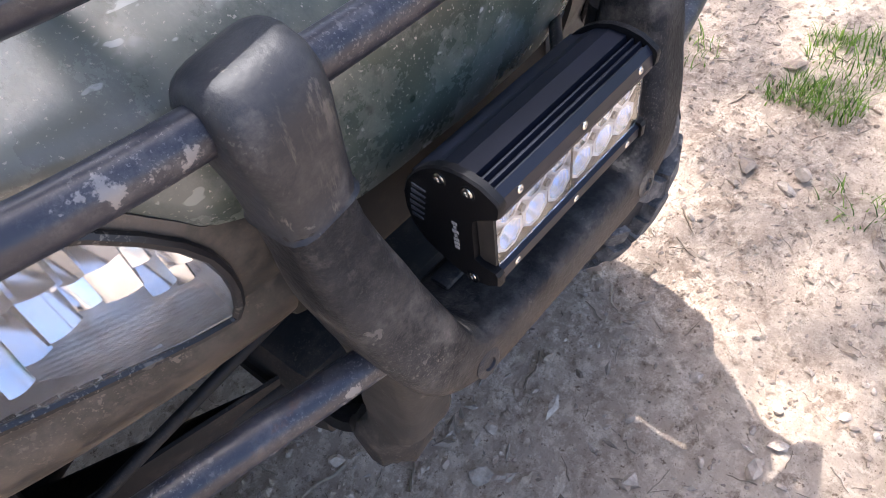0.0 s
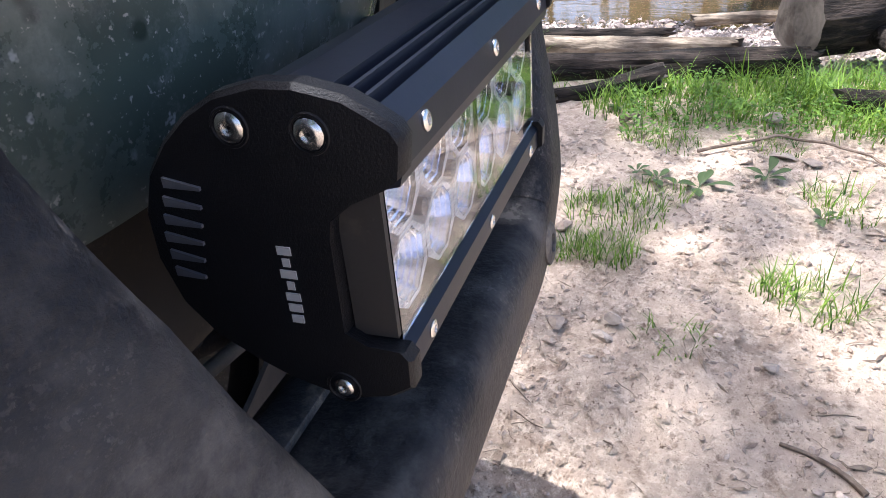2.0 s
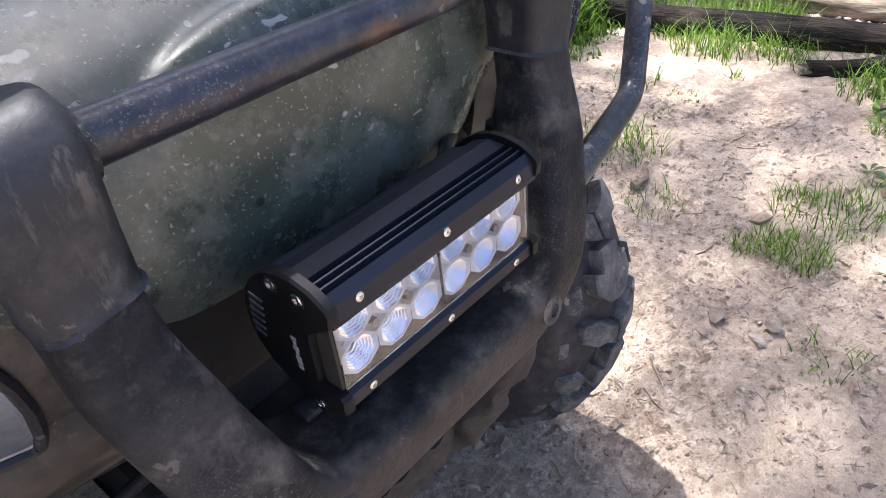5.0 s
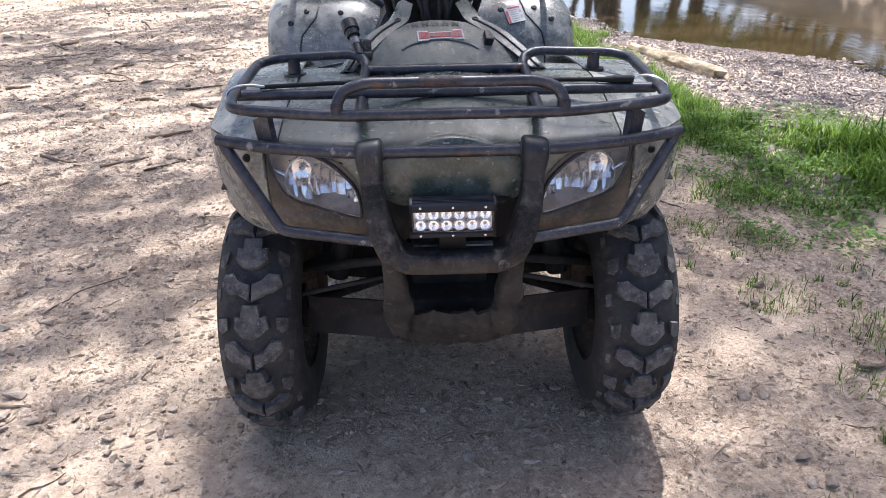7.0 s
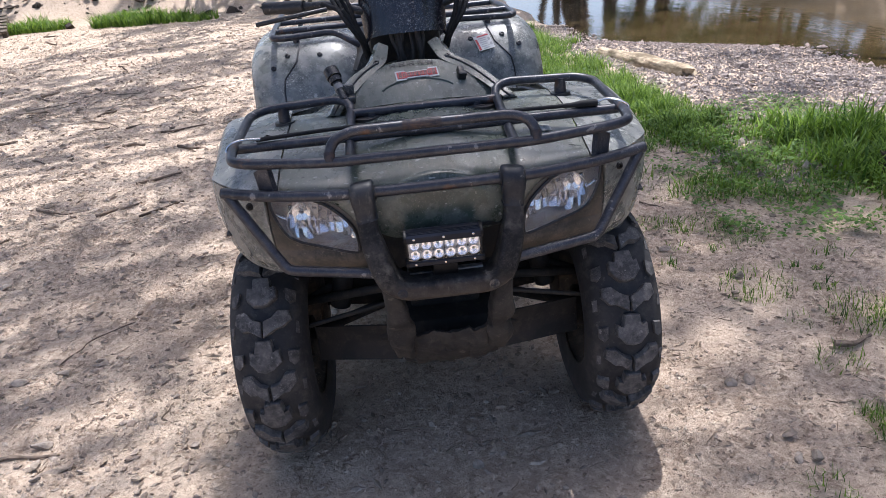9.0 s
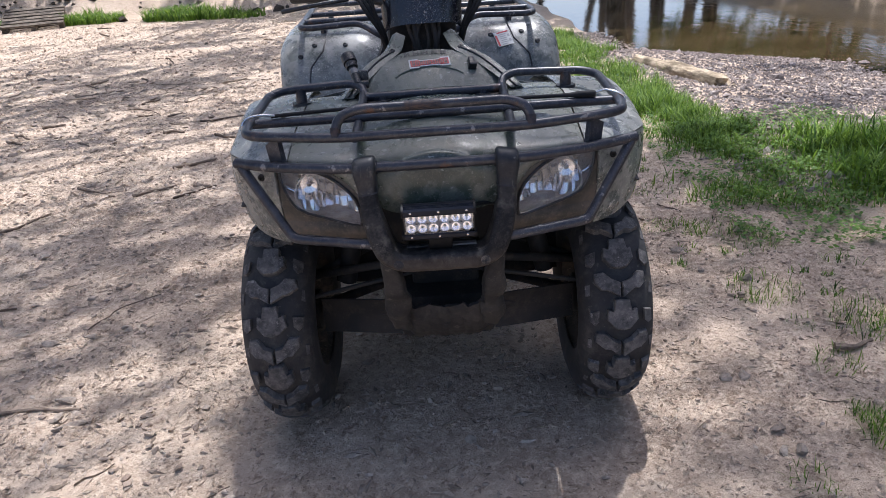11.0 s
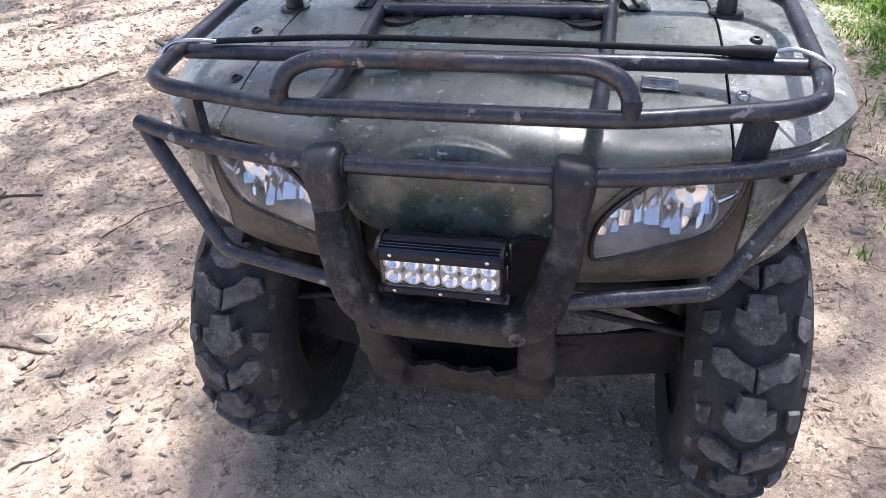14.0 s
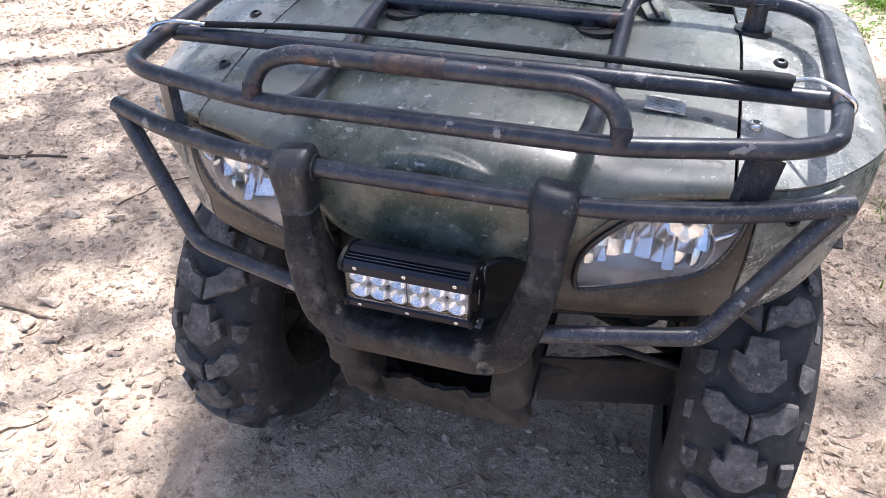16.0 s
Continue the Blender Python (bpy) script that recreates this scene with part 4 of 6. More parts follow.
# boughs added overhead to shade the left of the hood
above = [(-0.8, -0.35, -0.2, -0.1, 12, 0.03), (-0.75, 0.3, -0.1, 0.05, 12, 0.03), (-0.6, -0.15, -0.15, 0.1, 12, 0.02), (-0.5, 0.65, -0.05, 0.35, 12, 0.03), (-0.6, 1.2, -0.1, 0.9, 12, 0.03), (-0.66, -0.2, -0.3, -0.08, 12, 0.02), (-0.66, 0.05, -0.3, 0.14, 12, 0.02), (-0.64, 0.3, -0.28, 0.38, 12, 0.02), (-0.62, 0.55, -0.3, 0.6, 12, 0.02)]
shade_tree((-8.5, -4.0, 0), 13.5, above, 25, 110, 0.085, 0.1)
# tall trees; the unseen one at (-11, -3) is added to cut sky light
for i, (x, y) in enumerate(((4.5, 17), (-5, 24), (-11, 21), (-11, -3), (14, 4), (-11, 5))):
    tree((x, y, ground_z(x, y)), 15, 200 + i, round_targets((x, y), 4.2, 13, 16, 220 + i), 6000, 0.2, 0.6, 0.26)
tree((-2.5, 20.0, 0), 9.0, 24, area_targets(-4.5, 3.0, 12.0, 18.0, 8.0, 12, 3), 3000, 0.12)
# woods on the far bank and behind the clearing
for i, (x, y) in enumerate(((13.5, 8), (12.5, 13), (13.0, 18), (14.5, 24), (15, 1), (16, -6), (-15, 12), (-16, 24), (-9, 32), (-14, 0), (13, -12))):
    tree((x, y, ground_z(x, y)), 9 + i % 4, 40 + i, round_targets((x, y), 3.6, 9 + i % 3, 12, 60 + i), 2600, 0.24, 0.55, 0.2 + 0.03 * (i % 3))
# tall bare-stemmed trees up the creek
for i, (x, y) in enumerate(((9.2, 30), (10.3, 33), (11.5, 30), (8.6, 37), (10.6, 40), (12.6, 36), (9.7, 46), (12.2, 47), (7.4, 52), (1, 50))):
    tree((x, y, ground_z(x, y)), 17, 70 + i, round_targets((x, y), 3.2, 18, 10, 160 + i), 1800, 0.28, 0.6, 0.26 + 0.04 * (i % 3))


# shrubs along the far bank
for i in range(14):
    y = -5 + i * 2.4
    x = creek_edge(y) + 7.6 + (i % 3) * 0.8
    tree((x, y, ground_z(x, y)), 2.2, 90 + i, round_targets((x, y), 1.7, 2.6 + 0.5 * (i % 2), 8, 120 + i), 1500, 0.17, 0.4, 0.06)

# ---- the quad bike ----
atv = tagged(empty("quad_bike"), "muddy dark green camouflage four-wheel quad bike", "quad bike")


def bolt(parent, p, d, r=0.007, h=0.005, material="steel", name="bolt"):
    """A domed bolt head with a recessed socket, at p facing d."""
    p, d = Vector(p), Vector(d).normalized()
    bm = bmesh.new()
    prof = [(r, -0.002), (r, h * 0.4), (r * 0.8, h * 0.85), (r * 0.55, h), (r * 0.45, h), (r * 0.4, h * 0.35), (0.0004, h * 0.35)]
    q = d.to_track_quat("Z", "Y")
    rings = [[bm.verts.new(p + q @ Vector((a * math.cos(t), a * math.sin(t), z))) for t in (math.pi * 2 * j / 12 for j in range(12))] for a, z in prof]
    for a, b in zip(rings, rings[1:]):
        for j in range(12):
            bm.faces.new((a[j], a[(j + 1) % 12], b[(j + 1) % 12], b[j]))
    return part(name, bm, material, parent)


def panel(name, fn, nu, nv, material, parent, label="", thick=0.004, keep=None):
    bm = bmesh.new()
    sheet(bm, fn, nu, nv, keep)
    thicken(bm, thick)
    return part(name, bm, material, parent, label)


# front bodywork: the line of its leading edge, seen from above and in height
EDGE_Y = [(0, 0.088), (0.15, 0.095), (0.25, 0.112), (0.33, 0.135), (0.40, 0.175), (0.452, 0.232), (0.495, 0.31), (0.522, 0.42)]
EDGE_Z = [(0, 0.80), (0.15, 0.80), (0.25, 0.803), (0.33, 0.80), (0.40, 0.793), (0.452, 0.79), (0.495, 0.784), (0.522, 0.766)]


def top_z(x, y):
    a = abs(x)
    e, z = curve_at(a, EDGE_Y), curve_at(a, EDGE_Z)
    t = max(0.0, min(1.0, (y - e) / 0.34))
    z += 0.055 * (1 - (1 - t) ** 2)
    if a < 0.2:
        z += 0.014 * (1 - (a / 0.2) ** 2) ** 2
    b = max(0.0, y - 0.56)
    return z - 0.9 * b * b * (a / 0.5)


def hood_point(u, v):
    x = -0.318 + 0.636 * u
    a = abs(x)
    ey, ez = curve_at(a, EDGE_Y), curve_at(a, EDGE_Z)
    drop = curve_at(a, [(0.0, 0.118), (0.09, 0.116), (0.12, 0.105), (0.145, 0.086), (0.17, 0.076), (0.182, 0.063), (0.206, 0.039), (0.24, 0.021), (0.26, 0.016), (0.33, 0.016)])
    bottom = Vector((0, ey + 0.004 - 0.006 * min(1.0, drop / 0.1), ez - drop))
    z0 = ez - min(0.04, 0.55 * drop)
    front = Vector((0, ey - 0.012 * min(1.0, drop / 0.1), z0))
    y0 = ey + min(0.085, 0.02 + 0.65 * drop)
    back = Vector((0, y0, top_z(x, y0)))
    if v < 0.25:
        p = bottom.lerp(front, v / 0.25) - Vector((0, 0.005 * math.sin(v / 0.25 * math.pi) * min(1.0, drop / 0.1), 0))
    elif v < 0.55:
        t = (v - 0.25) / 0.3
        edge = Vector((0, front.y + 0.002, top_z(x, ey) + 0.006))
        p = front * (1 - t) ** 2 + edge * 2 * t * (1 - t) + back * t * t
    else:
        y = y0 + (0.52 - y0) * ((v - 0.55) / 0.45)
        p = Vector((0, y, top_z(x, y)))
    # raised nose under an arched step
    if a < 0.118:
        k = max(0.0, min(1.0, (0.107 - 0.028 * (a / 0.11) ** 2 - p.y) / 0.017))
        k = k * (1.4 - 0.4 * k) * max(0.0, 1 - max(0.0, 0.8 - p.z) / 0.075) * (1 - (a / 0.118) ** 4)
        p += Vector((0, -0.001, 0.0125)) * k
    return x, p.y, p.z


hood = panel("hood", hood_point, 84, 100, "camo", atv, "glossy green camouflage hood with mud specks")


def side_point(sx):
    def fn(u, v):
        x = 0.322 + 0.2 * u
        ey = curve_at(x, EDGE_Y)
        y = ey + (0.86 - ey) * v ** 1.1
        z = top_z(x, y)
        if u > 0.8:
            z -= 0.02 * ((u - 0.8) / 0.2) ** 2
        return sx * x, y, z
    return fn


def skirt_point(sx):
    def fn(u, v):
        y = 0.42 + 0.44 * u
        z = top_z(0.522, y) - 0.02
        return sx * (0.522 + 0.005 * math.sin(v * 3.1)), y, z - v * (0.085 - 0.04 * math.sin(u * 3.1))
    return fn


def front_low(x):
    return curve_at(x, [(0.10, 0.592), (0.30, 0.592), (0.38, 0.592), (0.44, 0.60), (0.48, 0.615), (0.522, 0.645)])


def fascia_point(sx, xa=0.138, xb=0.349):
    def fn(u, v):
        x = xa + (xb - xa) * u
        ey, ez = curve_at(x, EDGE_Y), curve_at(x, EDGE_Z) - 0.006
        zb = front_low(x)
        # under the hood's shoulder beside the lamp
        top = min(ez, curve_at(x, [(0.13, 0.731), (0.17, 0.729), (0.182, 0.741), (0.206, 0.764), (0.24, 0.783), (0.27, 0.83), (0.6, 0.9)]))
        z = top + (zb - top) * v
        v = (ez - z) / (ez - zb)
        bulge = -0.012 * math.sin(min(1.0, v * 1.1) * math.pi) + 0.036 * v * v
        if v > 0.66 and x < 0.42:
            bulge -= 0.012 * math.sin((v - 0.66) / 0.34 * math.pi)
        return sx * x, ey + 0.004 + bulge, z
    return fn


LAMP = [(0.171, 0.654), (0.17, 0.69), (0.179, 0.722), (0.206, 0.752), (0.241, 0.775), (0.29, 0.786), (0.343, 0.787), (0.342, 0.755), (0.327, 0.715), (0.308, 0.688), (0.236, 0.667), (0.18, 0.65)]
# its corners rounded off
LAMP = [((1 - k) * x0 + k * x1, (1 - k) * z0 + k * z1) for (x0, z0), (x1, z1) in zip(LAMP, LAMP[1:] + LAMP[:1]) for k in (0.25, 0.75)]


def inside(x, z, poly):
    c = False
    for (x0, z0), (x1, z1) in zip(poly, poly[1:] + poly[:1]):
        if (z0 > z) != (z1 > z) and x < (x1 - x0) * (z - z0) / (z1 - z0) + x0:
            c = not c
    return c


for sx in (-1, 1):
    fn = fascia_point(sx)
    panel("fender_wall", fascia_point(sx, 0.353, 0.522), 24, 24, "fender", atv, "dusty grey-green outer wall of the mudguard")
    panel("front_fascia", fn, 96, 80, "fascia", atv, "dusty brown-green front panel round the headlight", keep=lambda u, v, f=fn: not inside(abs(f(u, v)[0]), f(u, v)[2], LAMP))
    fender = panel("front_fender", side_point(sx), 22, 34, "fender", atv, "scratched grey-green front mudguard")
    panel("mudguard_skirt", skirt_point(sx), 20, 8, "fender", fender)
    for p in ((0.337, 0.232), (0.367, 0.376)):
        z = top_z(p[0], p[1])
        bolt(fender, (sx * p[0], p[1], z), (0, -0.15, 1), 0.009, 0.006, "steel" if sx > 0 and p[1] < 0.3 else "plastic", "panel_bolt")
    # headlight
    bm = bmesh.new()
    depth = 0.075
    rows = []
    cx, cz = 0.245, 0.735

    def lamp_y(x, z):
        ey, ez = curve_at(x, EDGE_Y), curve_at(x, EDGE_Z) - 0.006
        v = max(0, min(1, (z - ez) / (front_low(x) - ez)))
        return ey + 0.003 - 0.012 * math.sin(min(1.0, v * 1.1) * math.pi) + 0.036 * v * v

    ring = []
    for (x0, z0), (x1, z1) in zip(LAMP, LAMP[1:] + LAMP[:1]):
        for k in range(3):
            ring.append((x0 + (x1 - x0) * k / 3, z0 + (z1 - z0) * k / 3))
    for f, d in ((1.0, 0.0), (0.97, 0.02), (0.9, 0.05), (0.7, depth), (0.02, depth)):
        rows.append([bm.verts.new((sx * (cx + (x - cx) * f), lamp_y(x, z) + d, cz + (z - cz) * f)) for x, z in ring])
    for a, b in zip(rows, rows[1:]):
        for j in range(len(ring)):
            bm.faces.new((a[j], a[(j + 1) % len(ring)], b[(j + 1) % len(ring)], b[j]))
    headlight = part("headlight", bm, "trim_grey", atv, "clear headlight with faceted chrome reflector")
    # stepped reflector: rows of curved mirror facets in a shallow bowl
    rng = random.Random(7)
    bm = bmesh.new()
    edges = [0.173 + 0.1375 * k / 9 + (rng.uniform(-0.003, 0.003) if 0 < k < 9 else 0) for k in range(10)]
    for xa, xb in zip(edges, edges[1:]):
        xm = (xa + xb) / 2
        top = curve_at(xm, [(0.168, 0.705), (0.182, 0.721), (0.206, 0.745), (0.24, 0.769), (0.27, 0.779), (0.29, 0.772), (0.31, 0.745)])
        low = 0.672 + 0.026 * max(0.0, 1 - ((xm - 0.232) / 0.062) ** 2) + 0.03 * max(0.0, (xm - 0.285) / 0.025) ** 2
        cuts = [low, low + (top - low) * rng.uniform(0.3, 0.45), low + (top - low) * rng.uniform(0.62, 0.78), top]
        for r in range(3):
            tx, tz, dy = rng.uniform(-0.35, 0.35), rng.uniform(0.4, 1.25), rng.uniform(-0.003, 0.003)
            g = []
            for p in range(5):
                row = []
                for q in range(4):
                    u, v = p / 4, q / 3
                    x, z = xa + (xb - xa) * u, cuts[r] + (cuts[r + 1] - cuts[r]) * v
                    y = lamp_y(x, z) + 0.036 - 2.6 * (x - 0.235) ** 2 + dy + tx * (x - xm) + tz * (z - (cuts[r] + cuts[r + 1]) / 2) - 0.0022 * math.sin(u * math.pi) + 0.006 * r
                    row.append(bm.verts.new((sx * x, y, z)))
                g.append(row)
            for p in range(4):
                for q in range(3):
                    bm.faces.new((g[p][q], g[p + 1][q], g[p + 1][q + 1], g[p][q + 1]))
    part("reflector", bm, "chrome", headlight)
    bm = bmesh.new()
    yb = lamp_y(0.25, 0.74)
    for k in range(10):
        a, b = 2 * math.pi * k / 10, 2 * math.pi * (k + 1) / 10
        for r0, r1, d0, d1 in ((0.024, 0.019, 0.036, 0.018), (0.019, 0.006, 0.018, 0.022)):
            bm.faces.new([bm.verts.new((sx * 0.282 + r * math.cos(t), yb + 0.012 + d, 0.745 + r * math.sin(t))) for r, t, d in ((r0, a, d0), (r0, b, d0), (r1, b, d1), (r1, a, d1))])
    part("bulb_shield", bm, "chrome", headlight)
    bm = bmesh.new()
    oval = [(0.236 + 0.078 * math.cos(a * math.pi / 20), 0.722 + 0.06 * math.sin(a * math.pi / 20)) for a in range(-12, 10)]
    sweep(bm, [(sx * x, lamp_y(x, z) + 0.006, z) for x, z in oval], circle(0.0012, 6))
    part("bowl_edge", bm, "trim_grey", headlight, "clear rim of the lamp bowl")
    bm = bmesh.new()
    rod(bm, (sx * 0.312, lamp_y(0.312, 0.735) + 0.014, 0.732), (sx * 0.335, lamp_y(0.335, 0.74) + 0.012, 0.741), 0.005, 10)
    part("side_reflector", bm, "chrome", headlight)
    bm = bmesh.new()
    sheet(bm, lambda u, v: (sx * (0.172 + 0.138 * u), lamp_y(0.172 + 0.138 * u, 0.67) + 0.004 + 0.036 * v, 0.656 + 0.026 * u + 0.03 * v * v + 0.00015 * math.sin(v * 110)), 20, 60)
    thicken(bm, 0.002)
    part("lower_trim", bm, "trim_grey", headlight, "dull grey ribbed lower reflector")
    bm = bmesh.new()
    g = [[bm.verts.new((sx * (cx + (x - cx) * f), lamp_y(cx + (x - cx) * f, cz + (z - cz) * f) - 0.002, cz + (z - cz) * f)) for x, z in ring] for f in (1.0, 0.75, 0.5, 0.25)]
    for a, b in zip(g, g[1:]):
        for j in range(len(ring)):
            bm.faces.new((a[j], a[(j + 1) % len(ring)], b[(j + 1) % len(ring)], b[j]))
    bm.faces.new(g[-1])
    thicken(bm, 0.003)
    part("lens", bm, "hl_lens", headlight, "scuffed clear plastic lens").visible_shadow = False
    bm = bmesh.new()
    sweep(bm, [(sx * x, lamp_y(x, z) - 0.001, z) for x, z in ring + ring[:1]], circle(0.0036, 8), caps=False)
    part("lens_rim", bm, "plastic", headlight)
    # flap with a bolt at the outer front
    bm = bmesh.new()
    sheet(bm, lambda u, v: (sx * (0.352 + 0.085 * u), curve_at(0.352 + 0.085 * u, EDGE_Y) - 0.014 - 0.004 * v, 0.785 - v * (0.055 - 0.03 * u)), 8, 6)
    thicken(bm, 0.004)
    flap = part("corner_flap", bm, "fender", atv, "grey flap plate beside the headlight")
    bolt(flap, (sx * 0.385, curve_at(0.385, EDGE_Y) - 0.017, 0.765), (0, -1, 0.1), 0.008, 0.005, "under", "flap_bolt")

# nose infill behind the light bar, and the dark inner panel
bm = bmesh.new()
box(bm, (0, 0.16, 0.655), (0.28, 0.09, 0.11), 0.01)
part("radiator_shroud", bm, "under", atv, "black plastic radiator surround")

# panels that join mudguards, tank and footboards
for sx in (-1, 1):
    panel("rear_of_mudguard", lambda u, v: (sx * (0.2 + 0.285 * u), 0.85 + 0.07 * v, top_z(0.2 + 0.285 * u, 0.85) - 0.012 - 0.33 * v), 14, 8, "fender", atv)
    panel("side_cover", lambda u, v: (sx * (0.13 + 0.2 * u), 0.5 + 0.5 * v, 0.86 - 0.04 * u - 0.08 * v * u), 8, 10, "camo", atv)
    panel("wheel_arch", lambda u, v: (sx * (0.2 + 0.28 * u), 0.27 + 0.56 * v, 0.66 + 0.05 * math.sin(v * 3.1)), 8, 10, "plastic", atv)

# instrument cover with badge
def cover_point(u, v):
    s = 2 * u - 1
    w = curve_at(v, [(0, 0.208), (0.27, 0.181), (0.5, 0.154), (0.75, 0.122), (0.9, 0.088), (1, 0.069)])
    y = 0.488 + 0.117 * v + 0.028 * s * s * (1 - v)
    z = 0.869 + 0.079 * v - 0.016 * s * s * (1 - 0.6 * v) + 0.006 * math.sin(v * math.pi)
    return s * w, y, z


def on_cover(x, v, h=0.0):
    """A place on the cover at x, and the frame of its surface there."""
    w = cover_point(1, v)[0]
    u = (x / w + 1) / 2
    p, a, b = (Vector(cover_point(*q)) for q in ((u, v), (u + 0.01, v), (u, v + 0.01)))
    ex = (a - p).normalized()
    ez = ex.cross(b - p).normalized()
    m = Matrix((ex, ez.cross(ex), ez)).transposed().to_4x4()
    m.translation = p + ez * h
    return m


cover = panel("front_cover", cover_point, 32, 20, "camo", atv, "green moulded cover in front of the handlebar")
bm = bmesh.new()
sweep(bm, [on_cover(0.088 * (k / 8 - 1), 0.28 + 0.2 * math.sin(math.pi * k / 16) ** 0.7, 0.001).translation for k in range(17)], circle(0.0028, 8))
part("moulded_arch", bm, "camo", cover)
# sticker shaped like a bow tie: white margin, red field, dark bars
bm_m = on_cover(0.003, 0.555, 0.0035) @ Euler((0, 0, radians(2.5))).to_matrix().to_4x4()
tie = [(-0.054, 0.0165), (-0.03, 0.0165), (-0.026, 0.011), (0.028, 0.0115), (0.031, 0.0175), (0.054, 0.0175), (0.054, -0.0155), (0.031, -0.0155), (0.028, -0.0115), (-0.026, -0.0115), (-0.03, -0.0165), (-0.054, -0.0165)]


def plate(poly, z, h, m):
    bm = bmesh.new()
    f = bm.faces.new([bm.verts.new((x, y, z)) for x, y in poly][::-1])
    e = bmesh.ops.extrude_face_region(bm, geom=[f])
    bmesh.ops.translate(bm, vec=(0, 0, h), verts=[v for v in e["geom"] if isinstance(v, bmesh.types.BMVert)])
    bmesh.ops.recalc_face_normals(bm, faces=bm.faces)
    bmesh.ops.transform(bm, matrix=m, verts=bm.verts)
    return bm


badge_ob = part("badge", plate(tie, -0.001, 0.0016, bm_m), "white", cover, "white bow-tie sticker with red field and dark bars", smooth=False)
part("red_field", plate([(x * 0.93, y * 0.68) for x, y in tie], 0.0004, 0.0012, bm_m), "red", badge_ob, smooth=False)
bm = bmesh.new()
for i in range(9):
    end = i in (0, 8)
    x = -0.042 + 0.0105 * i
    for dx in (-0.0022, 0.0022):
        box(bm, (x + dx, 0, 0.002), (0.0024, 0.02 if end else 0.0125, 0.001), 0, bm_m)
    if i % 2 == 0:
        box(bm, (x, 0.004 if i % 4 else -0.004, 0.002), (0.005, 0.0025, 0.001), 0, bm_m)
part("badge_bars", bm, "tube", badge_ob)
# worn dark marks along the top of the cover
marks = bmesh.new()
for i in range(5):
    m = on_cover(-0.054 + 0.024 * i, 0.87, 0.0028)
    box(marks, (0, 0, 0), (0.0155, 0.003, 0.0008), 0, m)
    for dx in (-0.0055, 0.0055):
        box(marks, (dx, 0, 0.0002), (0.0035, 0.0135, 0.0008), 0, m)
part("cover_marks", marks, "fender_dark", cover, "worn dark bars along the cover's top edge", smooth=False)
# shoulders that run from the cover up to either side of the steering head
for sx in (-1, 1):
    inner = [(0.052, 0.69, 0.976), (0.058, 0.655, 0.966), (0.066, 0.61, 0.947), (0.118, 0.576, 0.921), (0.172, 0.52, 0.883), (0.2, 0.46, 0.862)]
    ridge = [(0.076, 0.70, 0.986), (0.088, 0.66, 0.97), (0.104, 0.62, 0.949), (0.152, 0.59, 0.93), (0.2, 0.522, 0.891), (0.224, 0.455, 0.864)]
    rows_ = [inner, ridge, [(x + 0.012, y + 0.01, z - 0.008) for x, y, z in ridge], [(x + 0.022, y + 0.012, z - 0.03) for x, y, z in ridge], [(x + 0.03, y + 0.012, z - 0.11) for x, y, z in ridge]]
    bm = bmesh.new()
    lines = [[bm.verts.new((sx * p.x, p.y, p.z)) for p in (Vector(q) for q in fillet(r, 0.03, 4))] for r in rows_]
    for a, b in zip(lines, lines[1:]):
        for j in range(len(a) - 1):
            bm.faces.new((a[j], a[j + 1], b[j + 1], b[j]))
    bmesh.ops.recalc_face_normals(bm, faces=bm.faces)
    thicken(bm, 0.003)
    shoulder = part("cover_shoulder", bm, "camo", atv, "green moulded shoulder with a dark joint")
    tube("panel_joint", [(sx * (a[0] * 0.42 + b[0] * 0.58), a[1] * 0.42 + b[1] * 0.58, a[2] * 0.42 + b[2] * 0.58 + 0.001) for a, b in zip(inner[2:], ridge[2:])], 0.0028, "plastic", shoulder)
    bolt(shoulder, (sx * 0.092, 0.617, 0.9475), (0, -0.5, 1), 0.008, 0.004, "plastic", "cover_screw")


def tank_point(u, v):
    s = 2 * u - 1
    y = 0.60 + 0.62 * v
    w = 0.20 - 0.04 * math.sin(v * 3.1)
    return s * w, y, 0.935 - 0.03 * v - 0.16 * s * s * s * s - 0.06 * s * s


panel("tank_cover", tank_point, 20, 16, "camo", atv, "dark green tank cover")

# handlebar group: a shield with an arched lower edge
def shield_point(u, v):
    s = 2 * u - 1
    a = s * 1.35
    low = 1.008 - 0.024 * abs(s) ** 3
    z = low + (1.16 - low) * v
    return 0.104 * math.sin(a) / math.sin(1.35) * (1 + 0.12 * v), 0.735 - 0.075 * math.cos(a) + 0.35 * (z - 1.02) ** 1.0 + 0.01 * (1 - v) ** 2, z


